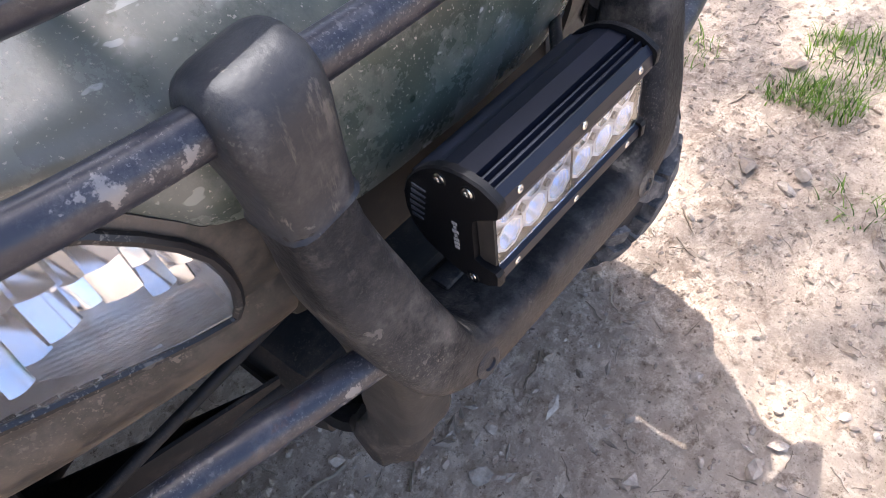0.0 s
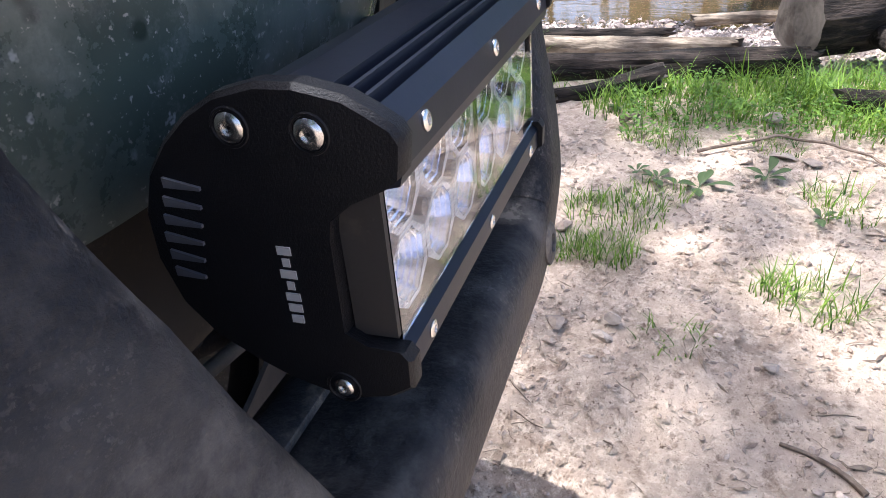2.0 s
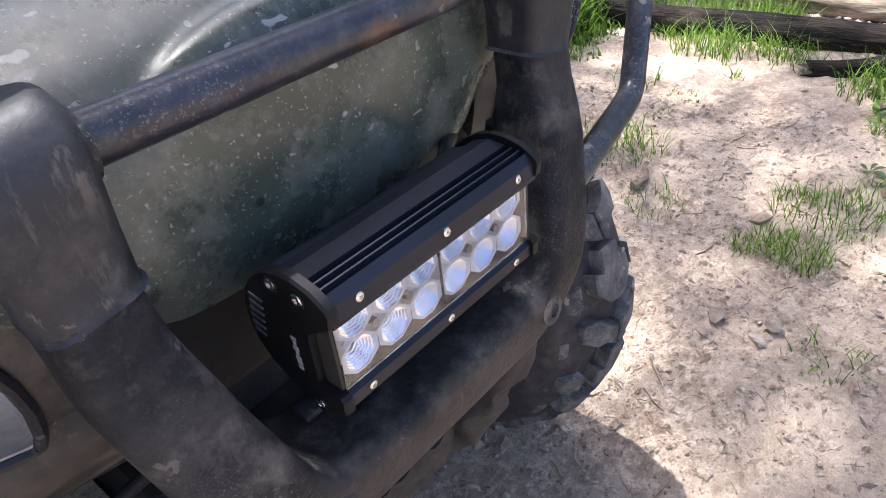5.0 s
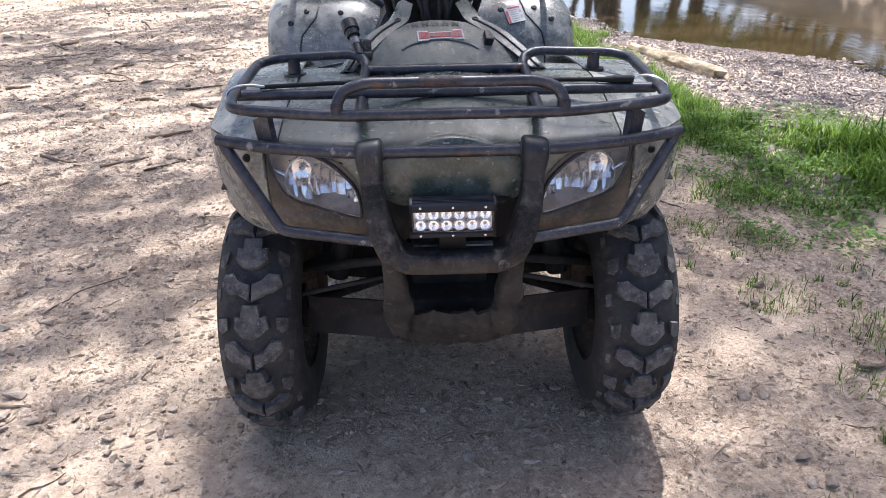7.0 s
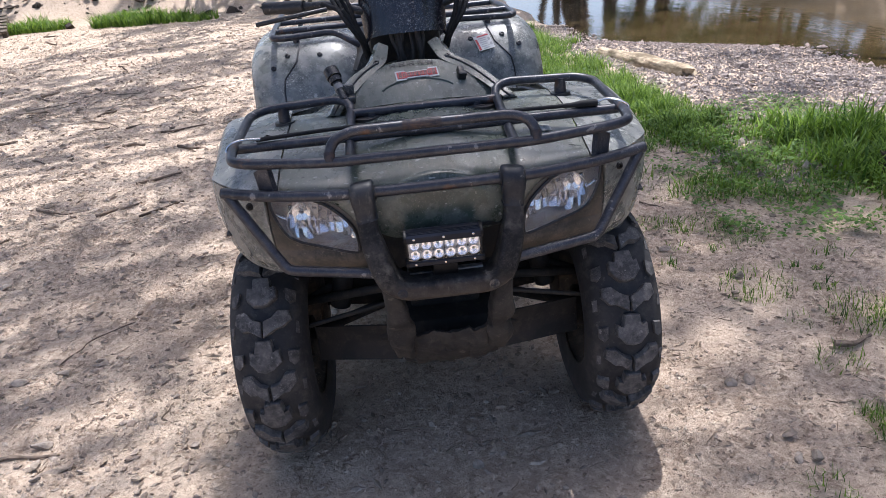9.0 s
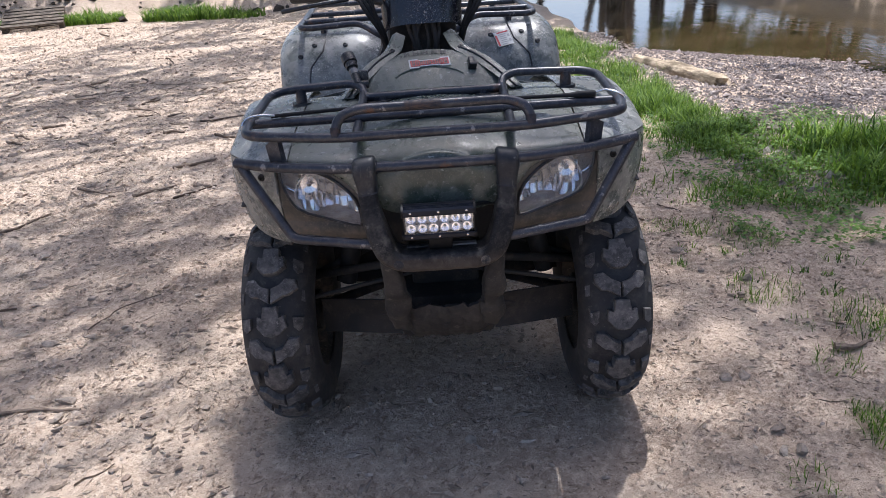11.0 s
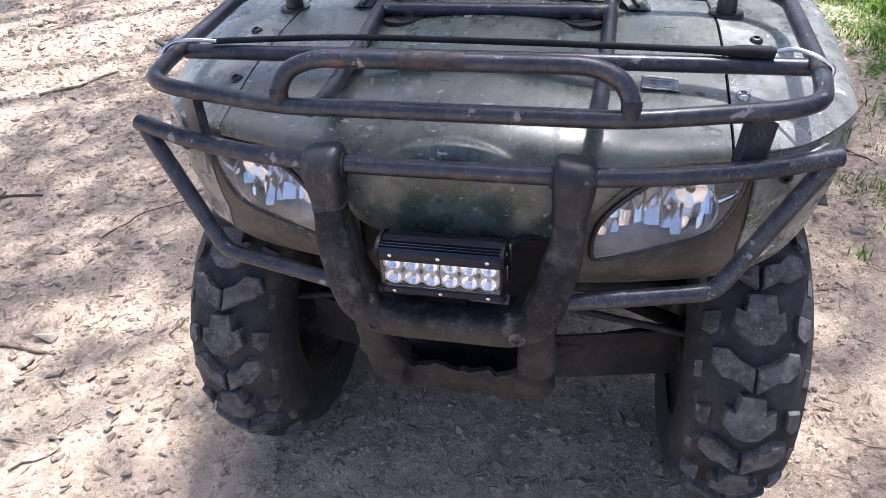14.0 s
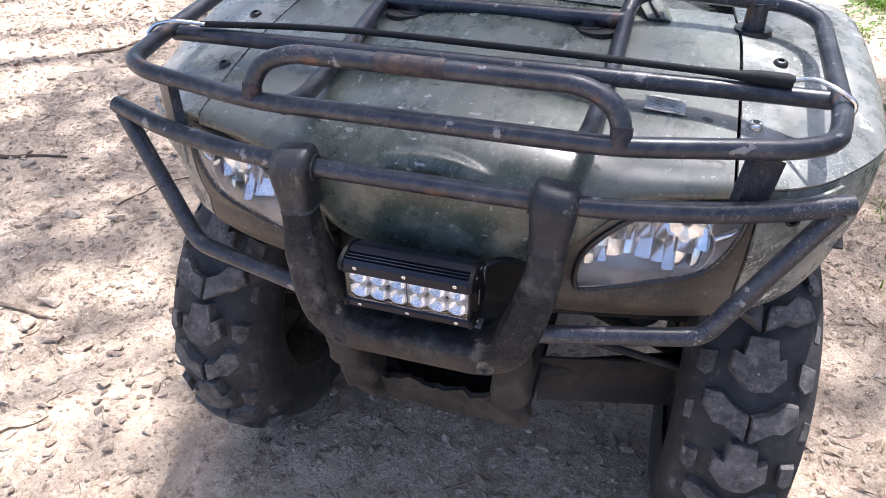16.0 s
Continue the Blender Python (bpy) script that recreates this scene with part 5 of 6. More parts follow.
panel("handlebar_cover", shield_point, 28, 16, "plastic_gloss", atv, "scuffed black plastic handlebar cover", 0.004)
hb = tube("handlebar", [(-0.37, 0.86, 1.085), (-0.18, 0.78, 1.085), (-0.09, 0.72, 1.06), (0.09, 0.72, 1.06), (0.18, 0.78, 1.085), (0.37, 0.86, 1.085)], 0.011, "plastic", atv, "black handlebar")
for sx in (-1, 1):
    tube("grip", [(sx * 0.37, 0.86, 1.085), (sx * 0.26, 0.81, 1.085)], 0.017, "plastic", hb)
    tube("brake_lever", [(sx * 0.2, 0.72, 1.08), (sx * 0.27, 0.69, 1.075), (sx * 0.385, 0.71, 1.06)], 0.006, "plastic", hb)
    tube("brake_hose", [(sx * 0.21, 0.76, 1.09), (sx * 0.15, 0.705, 1.07), (sx * 0.122, 0.70, 1.0), (sx * 0.1, 0.76, 0.93)], 0.0065, "strap", hb)
    tube("cable", [(sx * 0.16, 0.77, 1.1), (sx * 0.14, 0.69, 1.1), (sx * 0.128, 0.69, 1.03), (sx * 0.11, 0.75, 0.94)], 0.005, "strap", hb)
for k in range(6):
    x = -0.045 + 0.018 * k
    tube("cable", [(x * 0.6, 0.735, 1.06), (x + 0.02 * math.sin(k * 2.1), 0.69 + 0.008 * math.sin(k * 3.3), 1.0 + 0.01 * math.sin(k)), (x * 0.9 + 0.012 * math.cos(k * 1.7), 0.675, 0.96), (x * 0.7, 0.69, 0.9)], 0.0048 + 0.0012 * (k % 3), "under", hb)
for sx in (-1, 1):
    for k in range(3):
        tube("cable", [(sx * (0.16 + 0.012 * k), 0.765, 1.1), (sx * (0.135 + 0.01 * k), 0.70 - 0.012 * k, 1.05), (sx * (0.112 + 0.006 * k), 0.70, 1.0), (sx * 0.1, 0.76, 0.94)], 0.0055, "strap", hb)
bm = bmesh.new()
box(bm, (0, 0.80, 0.96), (0.2, 0.06, 0.2), 0.02)
part("dash_panel", bm, "under", atv, "dark panel behind the cables")
bm = bmesh.new()
rod(bm, (0, 0.76, 1.08), (0, 0.70, 0.8), 0.03, 14)
part("steering_column", bm, "under", atv)

# whip holder beside the cover, and the small black socket
bm = bmesh.new()
rod(bm, (-0.2005, 0.505, 0.941), (-0.2075, 0.522, 0.957), 0.0185, 18)
rod(bm, (-0.197, 0.497, 0.931), (-0.2005, 0.505, 0.941), 0.0155, 18)
rod(bm, (-0.186, 0.466, 0.899), (-0.197, 0.497, 0.931), 0.0105, 14)
rod(bm, (-0.1845, 0.462, 0.894), (-0.1865, 0.467, 0.9), 0.0125, 14)
holder = part("whip_holder", bm, "plastic", atv, "black rubber flag whip holder")
bm = bmesh.new()
rod(bm, (-0.1915, 0.4815, 0.9155), (-0.195, 0.4915, 0.9258), 0.0112, 14)
rod(bm, (-0.178, 0.445, 0.868), (-0.185, 0.464, 0.896), 0.0035, 8)
part("holder_band", bm, "steel_dull", holder)
bm = bmesh.new()
box(bm, (-0.175, 0.492, 0.905), (0.034, 0.022, 0.04), 0.005)
box(bm, (-0.168, 0.468, 0.893), (0.022, 0.03, 0.018), 0.004)
part("holder_bracket", bm, "plastic", holder)
m = on_cover(0.112, 0.5)
bm = bmesh.new()
box(bm, (0, 0, 0.007), (0.017, 0.034, 0.018), 0.004, m)
box(bm, (0, -0.012, 0.008), (0.021, 0.012, 0.022), 0.003, m)
part("power_socket", bm, "plastic", cover, "small black socket")

# seat and rear bodywork
bm = bmesh.new()
sheet(bm, lambda u, v: ((2 * u - 1) * (0.14 + 0.05 * v), 1.0 + 0.75 * v, 0.96 - 0.09 * (2 * u - 1) ** 4 - 0.05 * math.sin(v * 3.1) + 0.02 * v), 16, 18)
thicken(bm, 0.06)
part("seat", bm, "seat", atv, "black vinyl seat")
REAR = [(1.10, 0.50), (1.112, 0.62), (1.126, 0.71), (1.143, 0.78), (1.168, 0.838), (1.205, 0.887), (1.262, 0.925), (1.35, 0.944), (1.5, 0.952), (1.66, 0.945), (1.82, 0.91)]


def rear_point(sx, u, v):
    """The rear mudguard: one profile from footwell to tail, rolled over at its outer edge."""
    k = v * (len(REAR) - 1)
    i = min(int(k), len(REAR) - 2)
    p = [REAR[max(0, min(len(REAR) - 1, i + d))] for d in (-1, 0, 1, 2)]
    f = k - i

    def spline(c):
        a, b, d, e = (q[c] for q in p)
        return 0.5 * (2 * b + (d - a) * f + (2 * a - 5 * b + 4 * d - e) * f * f + (3 * b - a - 3 * d + e) * f ** 3)

    def slope(c):
        a, b, d, e = (q[c] for q in p)
        return 0.5 * ((d - a) + 2 * (2 * a - 5 * b + 4 * d - e) * f + 3 * (3 * b - a - 3 * d + e) * f * f)

    dy, dz = slope(0), slope(1)
    n = math.hypot(dy, dz)
    x, off = 0.13 + 0.415 * u, 0.0
    if x > 0.41:
        a = (x - 0.41) / 0.135 * 1.5
        x, off = 0.41 + 0.087 * math.sin(a), 0.075 * (1 - math.cos(a))
    # a shallow dish beside the seat
    off += 0.02 * max(0.0, 1 - (x - 0.13) / 0.09) ** 2
    return sx * x, spline(0) + off * dz / n, spline(1) - off * dy / n


for sx in (-1, 1):
    rf = panel("rear_mudguard", lambda u, v: rear_point(sx, u, v), 34, 44, "fender", atv, "scratched grey-green rear mudguard")
    bm = bmesh.new()
    sheet(bm, lambda u, v: (sx * (0.5 - 0.33 * u), 0.84 + 0.36 * v, 0.42 + 0.02 * math.sin(u * 9)), 12, 10)
    thicken(bm, 0.02)
    part("footboard", bm, "plastic", atv, "black plastic footboard")
    if sx > 0:
        p, a, b = (Vector(rear_point(1, *q)) for q in ((0.4, 0.485), (0.41, 0.485), (0.4, 0.495)))
        ex = (a - p).normalized()
        ez = ex.cross(b - p).normalized()
        q = Matrix((ex, ez.cross(ex), ez)).transposed().to_4x4()
        q.translation = p + ez * 0.0035
        q = q @ Euler((0, 0, radians(13))).to_matrix().to_4x4()
        lab = bmesh.new()
        box(lab, (0, 0, 0), (0.056, 0.06, 0.0016), 0, q)
        st = part("warning_label", lab, "white", rf, "white warning label with red and grey bars")
        lab = bmesh.new()
        box(lab, (-0.022, -0.006, 0.0012), (0.007, 0.044, 0.001), 0, q)
        box(lab, (0.004, 0.025, 0.0012), (0.04, 0.005, 0.001), 0, q)
        part("label_bars", lab, "red", st)
        lab = bmesh.new()
        for k in range(6):
            box(lab, (0.0, 0.016 - k * 0.008, 0.0012), (0.026 - 0.006 * (k % 2), 0.0026, 0.001), 0, q)
        for k in range(2):
            box(lab, (0.021, 0.008 - k * 0.02, 0.0012), (0.008, 0.01, 0.001), 0, q)
        part("label_bars", lab, "grey_ink", st)
    line = [(0.455, 0.9), (0.455, 0.68), (0.46, 0.58), (0.49, 0.49), (0.545, 0.44), (0.6, 0.39), (0.615, 0.33), (0.615, 0.12)]
    bm = bmesh.new()
    sweep(bm, [Vector(rear_point(sx, u, v)) for (u0, v0), (u1, v1) in zip(line, line[1:]) for u, v in ((u0 + (u1 - u0) * k / 4, v0 + (v1 - v0) * k / 4) for k in range(4))], circle(0.0028, 6))
    part("panel_seam", bm, "plastic", rf)
    for u, v in ((0.56, 0.53), (0.3, 0.52), (0.68, 0.46)):
        a, b, c = (Vector(rear_point(sx, *q)) for q in ((u, v), (u + 0.01, v), (u, v + 0.01)))
        d = (b - a).cross(c - a) * sx
        bolt(rf, a + d.normalized() * 0.001, d, 0.009, 0.004, "plastic", "panel_bolt")
# rear rack
half = [(0.12, 1.13, 0.925), (0.15, 1.125, 0.945), (0.195, 1.155, 0.972), (0.36, 1.15, 0.966), (0.392, 1.16, 0.967), (0.4, 1.2, 0.969), (0.4, 1.83, 0.985)]
rr = tube("rear_rack", half + mirror(half[::-1]), 0.0105, "tube", atv, "black tubular rear rack", bend=0.03)
for y in (1.29, 1.55):
    tube("rack_bar", [(-0.4, y, 0.972), (0.4, y, 0.972)], 0.0095, "tube", rr)
for sx in (-1, 1):
    for y in (1.29, 1.7):
        tube("rack_post", [(sx * 0.33, y, 0.972), (sx * 0.33, y, 0.925)], 0.011, "tube", rr)

# the quad stands a little askew behind its front rack
for ob in atv.children_recursive:
    if ob.type == "MESH":
        for v in ob.data.vertices:
            v.co.x -= 0.065 * max(0.0, v.co.y - 0.42)

# faded label on the hood
q = Matrix.Translation((0.238, 0.234, top_z(0.238, 0.234) + 0.0035)) @ Euler((radians(9), radians(4), 0)).to_matrix().to_4x4()
lab = bmesh.new()
box(lab, (0, 0, 0), (0.045, 0.03, 0.0012), 0, q)
hood_label = part("hood_label", lab, "label_grey", hood, "faded grey label with small dark bars")
lab = bmesh.new()
for k in range(5):
    box(lab, (-0.002 * (k % 2), 0.011 - k * 0.0055, 0.0008), (0.036, 0.0018, 0.0008), 0, q)
part("label_bars", lab, "grey_ink", hood_label)

# ---- front rack ----
R = 0.0105
half = [(0.168, 0.405, 0.868), (0.176, 0.455, 0.888), (0.205, 0.468, 0.897), (0.375, 0.462, 0.892), (0.408, 0.43, 0.886), (0.412, 0.2, 0.866), (0.398, 0.13, 0.866), (0.36, 0.108, 0.865), (0.2, 0.078, 0.86)]
rack = tube("front_rack", half + mirror(half[::-1]), R, "tube", atv, "scuffed black tubular front rack", bend=0.035)
tube("crossbar", [(-0.41, 0.24, 0.862), (0.41, 0.24, 0.862)], R, "tube", rack)
tube("hoop", [(-0.2, 0.078, 0.86), (-0.2, 0.084, 0.88), (-0.188, 0.091, 0.9), (-0.155, 0.096, 0.912), (0.155, 0.096, 0.912), (0.188, 0.091, 0.9), (0.2, 0.084, 0.88), (0.2, 0.078, 0.86)], R, "tube", rack, "raised front hoop with rust patch", bend=0.03)
tube("rear_bar", [(-0.17, 0.41, 0.872), (0.17, 0.41, 0.872)], R, "tube", rack)
bm = bmesh.new()
rod(bm, (-0.055, 0.096, 0.9125), (0.02, 0.096, 0.9125), R + 0.0004, 14)
rust = worn("rust", (0.05, 0.029, 0.022), (0.026, 0.022, 0.025), (0.017, 0.018, 0.025), 0.6, 30, (0.44, 0.56), speck=False)
part("rust_patch", bm, rust, rack)
for sx in (-1, 1):
    bm = bmesh.new()
    sweep(bm, [(sx * 0.2, 0.078, 0.862), (sx * 0.2, 0.081, 0.872), (sx * 0.2, 0.0835, 0.879)], circle(R + 0.0005, 14))
    part("rust_patch", bm, rust, rack)
for sx in (-1, 1):
    tube("long_bar", [(sx * 0.172, 0.43, 0.876), (sx * 0.17, 0.25, 0.85), (sx * 0.166, 0.13, 0.845), (sx * 0.163, 0.08, 0.857)], R, "tube", rack)
    for x, y, z, zz in ((0.335, 0.462, 0.893, 0.83), (0.125, 0.41, 0.872, 0.84)):
        bm = bmesh.new()
        rod(bm, (sx * x, y, z), (sx * x, y, zz), 0.013, 12, 0.016)
        post = part("rack_post", bm, "tube", rack)
        bm = bmesh.new()
        zt = top_z(x, y)
        rod(bm, (sx * x, y, zt - 0.012), (sx * x, y, zt + 0.0045), 0.027, 18, 0.024)
        part("rubber_grommet", bm, "plastic", post)
        if x < 0.2:
            # solid dark disc on the hood gives the shade of the post's recess
            bm = bmesh.new()
            rod(bm, (sx * (x + 0.012), y - 0.008, zt - 0.01), (sx * (x + 0.012), y - 0.008, zt + 0.0032), 0.029, 24, 0.0285)
            part("post_opening", bm, "under", hood, "dark disc standing in for the shaded recess round the post")
    # bracket plate between rack and brush guard
    bm = bmesh.new()
    sheet(bm, lambda u, v: (sx * (0.318 + 0.032 * u + 0.008 * v), 0.086 + 0.024 * u + 0.012 * v, 0.80 + v * (0.06 - 0.012 * u - 0.01 * abs(u - 0.5))), 6, 6)
    thicken(bm, 0.012)
    part("bracket_plate", bm, "tube", rack)

# ---- brush guard ----
bar = [(0.425, 0.116, 0.81), (0.33, 0.082, 0.804), (0.2, 0.06, 0.799), (0.1, 0.058, 0.798)]
guard = tube("brush_guard", bar + mirror(bar[::-1]), 0.0112, "tube", atv, "scuffed black steel brush guard", bend=0.08)
for sx in (-1, 1):
    tube("side_loop", [(sx * 0.415, 0.112, 0.803), (sx * 0.318, 0.07, 0.648), (sx * 0.29, 0.064, 0.645), (sx * 0.13, 0.035, 0.634)], 0.0108, "tube", guard, bend=0.03)
    bm = bmesh.new()
    # wraps over the bar in a rounded lobe
    capz = [(0.1435, 0.747, 0.043, 0.044), (0.1438, 0.749, 0.0405, 0.0415), (0.1452, 0.77, 0.0425, 0.043), (0.1465, 0.785, 0.046, 0.047), (0.147, 0.797, 0.048, 0.049), (0.147, 0.807, 0.048, 0.047), (0.147, 0.814, 0.0465, 0.04), (0.147, 0.8185, 0.043, 0.03), (0.147, 0.8205, 0.036, 0.017)]
    rings = []
    for x, z, wx, wy in capz:
        rings.append([bm.verts.new((sx * x + p, 0.0525 + q + 0.12 * max(0.0, z - 0.77), z - 0.14 * p * sx)) for p, q in rounded_rect(wx, wy, min(0.011, wy * 0.45))])
    for p, q in zip(rings, rings[1:]):
        for j in range(len(p)):
            bm.faces.new((p[j], p[(j + 1) % len(p)], q[(j + 1) % len(p)], q[j]))
    bm.faces.new(rings[0][::-1])
    bm.faces.new(rings[-1])
    part("upright_cap", bm, "cap", guard, "moulded black cap over the upright")
    bm = bmesh.new()
    rod(bm, (sx * 0.128, 0.058, 0.798), (sx * 0.12, 0.058, 0.798), 0.0145, 16)
    part("collar", bm, "guard", guard)
    bm = bmesh.new()
    leg = fillet([(sx * 0.139, 0.0535, 0.695), (sx * 0.129, 0.056, 0.645), (sx * 0.1165, 0.058, 0.585), (sx * 0.110, 0.068, 0.52), (sx * 0.106, 0.095, 0.445), (sx * 0.101, 0.125, 0.395)], 0.05, 9)
    sweep(bm, leg, lambda i, n: rounded_rect(0.032 + 0.02 * min(1.0, max(0.0, 2.2 * i / n - 0.7)), 0.048 + 0.014 * math.sin(math.pi * min(1.0, 0.12 + 1.25 * i / n)), 0.014, 5), up=(1, 0, 0))
    for v in bm.verts:
        k = max(0.0, min(1.0, (0.57 - v.co.z) / 0.1))
        v.co += Vector((noise.noise(v.co * 26), noise.noise(v.co * 31 + Vector((4, 0, 0))), noise.noise(v.co * 28 + Vector((0, 9, 0))))) * 0.012 * k
        v.co += Vector((noise.noise(v.co * 70), -abs(noise.noise(v.co * 64)), noise.noise(v.co * 75))) * 0.005 * k
    part("lower_leg", bm, "guard_dusty", guard, "mud-caked lower leg of the guard")
    bolt(guard, (sx * 0.0915, 0.0024, 0.599), (0, -1, 0.1), 0.0105, 0.0022, "guard", "plate_bolt")
U = [(0.1455, 0.0525, 0.756), (0.1425, 0.046, 0.71), (0.129, 0.0375, 0.655), (0.114, 0.037, 0.615), (0.085, 0.036, 0.597), (0.0, 0.036, 0.597)]
bm = bmesh.new()
upath = fillet(U + mirror(U[-2::-1]), 0.018, 5)


def usect(i, n):
    t = abs(2 * i / (n - 1) - 1)
    return rounded_rect(0.038 + 0.007 * math.sin(math.pi * min(1.0, 1.4 * (1 - t))) + 0.002 * (1 - t), 0.038 + 0.03 * min(1.0, 2 * (1 - t)), 0.0115, 5)


# the section keeps square to the plane of the guard
def sweep_plane(bm, path, sect):
    path = [Vector(p) for p in path]
    n = len(path)
    rings = []
    for i, p in enumerate(path):
        d = (path[min(i + 1, n - 1)] - path[max(i - 1, 0)]).normalized()
        b = Vector((0, -1, 0))
        b = (b - d * b.dot(d)).normalized()
        a = d.cross(b)
        rings.append([bm.verts.new(p + a * u + b * v) for u, v in sect(i, n)])
    k = len(rings[0])
    for r, s in zip(rings, rings[1:]):
        for j in range(k):
            bm.faces.new((r[j], r[(j + 1) % k], s[(j + 1) % k], s[j]))
    bm.faces.new(rings[0][::-1])
    bm.faces.new(rings[-1])


sweep_plane(bm, upath, usect)
part("upright_frame", bm, "guard_splashed", guard, "broad black U-shaped centre frame")
# skid plate between the legs: worn edge on top, caked with mud, folding back under the frame
def skid_point(u, v):
    x = -0.118 + 0.236 * u
    e = abs(2 * u - 1)
    top = 0.45 + 0.05 * max(0.0, e - 0.62) / 0.38 + 0.006 * noise.noise((x * 30, 3.0, 0.0)) - 0.004 * noise.noise((x * 90, 8.0, 0.0))
    y = curve_at(v, [(0, 0.097), (0.3, 0.11), (0.5, 0.14), (0.65, 0.185), (1, 0.42)])
    z = curve_at(v, [(0, 0), (0.3, -0.05), (0.5, -0.09), (0.65, -0.122), (1, -0.16)]) + top
    q = Vector((x * 38, y * 38, z * 38))
    return x, y - 0.007 * abs(noise.noise(q)) - 0.003 * noise.noise(q * 2.6), z + 0.004 * noise.noise(q * 1.7)


panel("skid_plate", skid_point, 60, 36, "guard_dusty", guard, "mud-caked skid plate with a ragged edge", 0.008)

# ---- light bar ----
LX = -0.001
lb_bm = bmesh.new()
prof = [(0.005, 0.7042), (0.0, 0.7055), (-0.001, 0.709), (0.0, 0.7165), (0.003, 0.720)]
for k in range(3):
    y = 0.004 + 0.0048 * k
    prof += [(y, 0.7212 + 0.0005 * k), (y + 0.0008, 0.7185), (y + 0.003, 0.7185), (y + 0.0038, 0.7216 + 0.0005 * k)]
prof += [(0.028, 0.7238), (0.038, 0.721), (0.046, 0.715)]
for k in range(5):
    z = 0.711 - k * 0.0105
    prof += [(0.056, z), (0.056, z - 0.003), (0.044, z - 0.0035), (0.044, z - 0.009)]
prof += [(0.038, 0.6555), (0.014, 0.6515), (0.006, 0.653), (0.0028, 0.6555), (0.0028, 0.6625), (0.007, 0.6655), (0.021, 0.667), (0.021, 0.7065)]
ra = [lb_bm.verts.new((LX - 0.0735, y, z)) for y, z in prof]
rb = [lb_bm.verts.new((LX + 0.0735, y, z)) for y, z in prof]
for j in range(len(prof)):
    lb_bm.faces.new((ra[j], ra[(j + 1) % len(prof)], rb[(j + 1) % len(prof)], rb[j]))
lb_bm.faces.new(ra[::-1])
lb_bm.faces.new(rb)
light = part("light_bar", lb_bm, "alu_black", atv, "black finned LED light bar", smooth=False)
plate = [(-0.003, 0.7165), (-0.0015, 0.7192), (0.003, 0.722), (0.008, 0.7248), (0.018, 0.727), (0.027, 0.727), (0.037, 0.7245), (0.045, 0.720), (0.052, 0.714), (0.0585, 0.706), (0.0625, 0.696), (0.063, 0.684), (0.0595, 0.672), (0.052, 0.663), (0.041, 0.6565), (0.033, 0.6528), (0.024, 0.6502), (0.014, 0.6498), (0.007, 0.6515), (0.001, 0.6555), (0.0007, 0.6632), (0.0025, 0.6655), (0.011, 0.666), (0.016, 0.669), (0.0155, 0.694), (0.0145, 0.6985), (0.009, 0.703), (0.001, 0.7068), (-0.002, 0.7092)]
for sx in (-1, 1):
    x0, x1 = LX + sx * 0.0715, LX + sx * 0.0757
    bm = bmesh.new()
    a = [bm.verts.new((x0, y, z)) for y, z in plate]
    b = [bm.verts.new((x1, y, z)) for y, z in plate]
    c = [bm.verts.new((x1 + sx * 0.0014, 0.026 + (y - 0.026) * 0.97, 0.688 + (z - 0.688) * 0.97)) for y, z in plate]
    k = len(plate)
    for p, q in ((a, b), (b, c)):
        for j in range(k):
            bm.faces.new((p[j], p[(j + 1) % k], q[(j + 1) % k], q[j]))
    bm.faces.new(a[::-1])
    bm.faces.new(c)
    ep = part("end_plate", bm, "plate_black", light, "matt black cast end plate")
    for y, z in ((0.034, 0.7178), (0.0162, 0.7172), (0.019, 0.6532)):
        bolt(ep, (x1 + sx * 0.0012, y, z), (sx, 0, 0), 0.0034 if z > 0.7 else 0.0026, 0.0012, "steel", "socket_screw")
        bm = bmesh.new()
        ring = [(x1 + sx * 0.0013, y + 0.0041 * math.cos(q * math.pi / 12), z + 0.0041 * math.sin(q * math.pi / 12)) for q in range(25)]
        sweep(bm, ring, circle(0.0005, 6), caps=False)
        part("counterbore_rim", bm, "plate_black", ep)
    for i in range(7):
        h = (0.0034, 0.0018, 0.004, 0.0018, 0.0036, 0.0034, 0.003)[i]
        bm = bmesh.new()
        box(bm, (x1 + sx * 0.0015, 0.0275, 0.690 - i * 0.003), (0.0004, h, 0.0021))
        part("printed_bar", bm, "grey_ink", ep)
    for i in range(6):
        bm = bmesh.new()
        y0, y1, z = 0.0448 + 0.001 * i, 0.054 + 0.0012 * min(i, 3), 0.7066 - i * 0.0046
        a, b = ([bm.verts.new((x1 + sx * d, y, zz)) for y, zz in ((y0, z - 0.0026), (y1, z - 0.0008), (y1, z - 0.0032), (y0, z - 0.0034))] for d in (0.0003, 0.0022))
        for j in range(4):
            bm.faces.new((a[j], a[(j + 1) % 4], b[(j + 1) % 4], b[j]))
        bm.faces.new(b)
        part("cooling_fin", bm, "fin", ep, smooth=False)
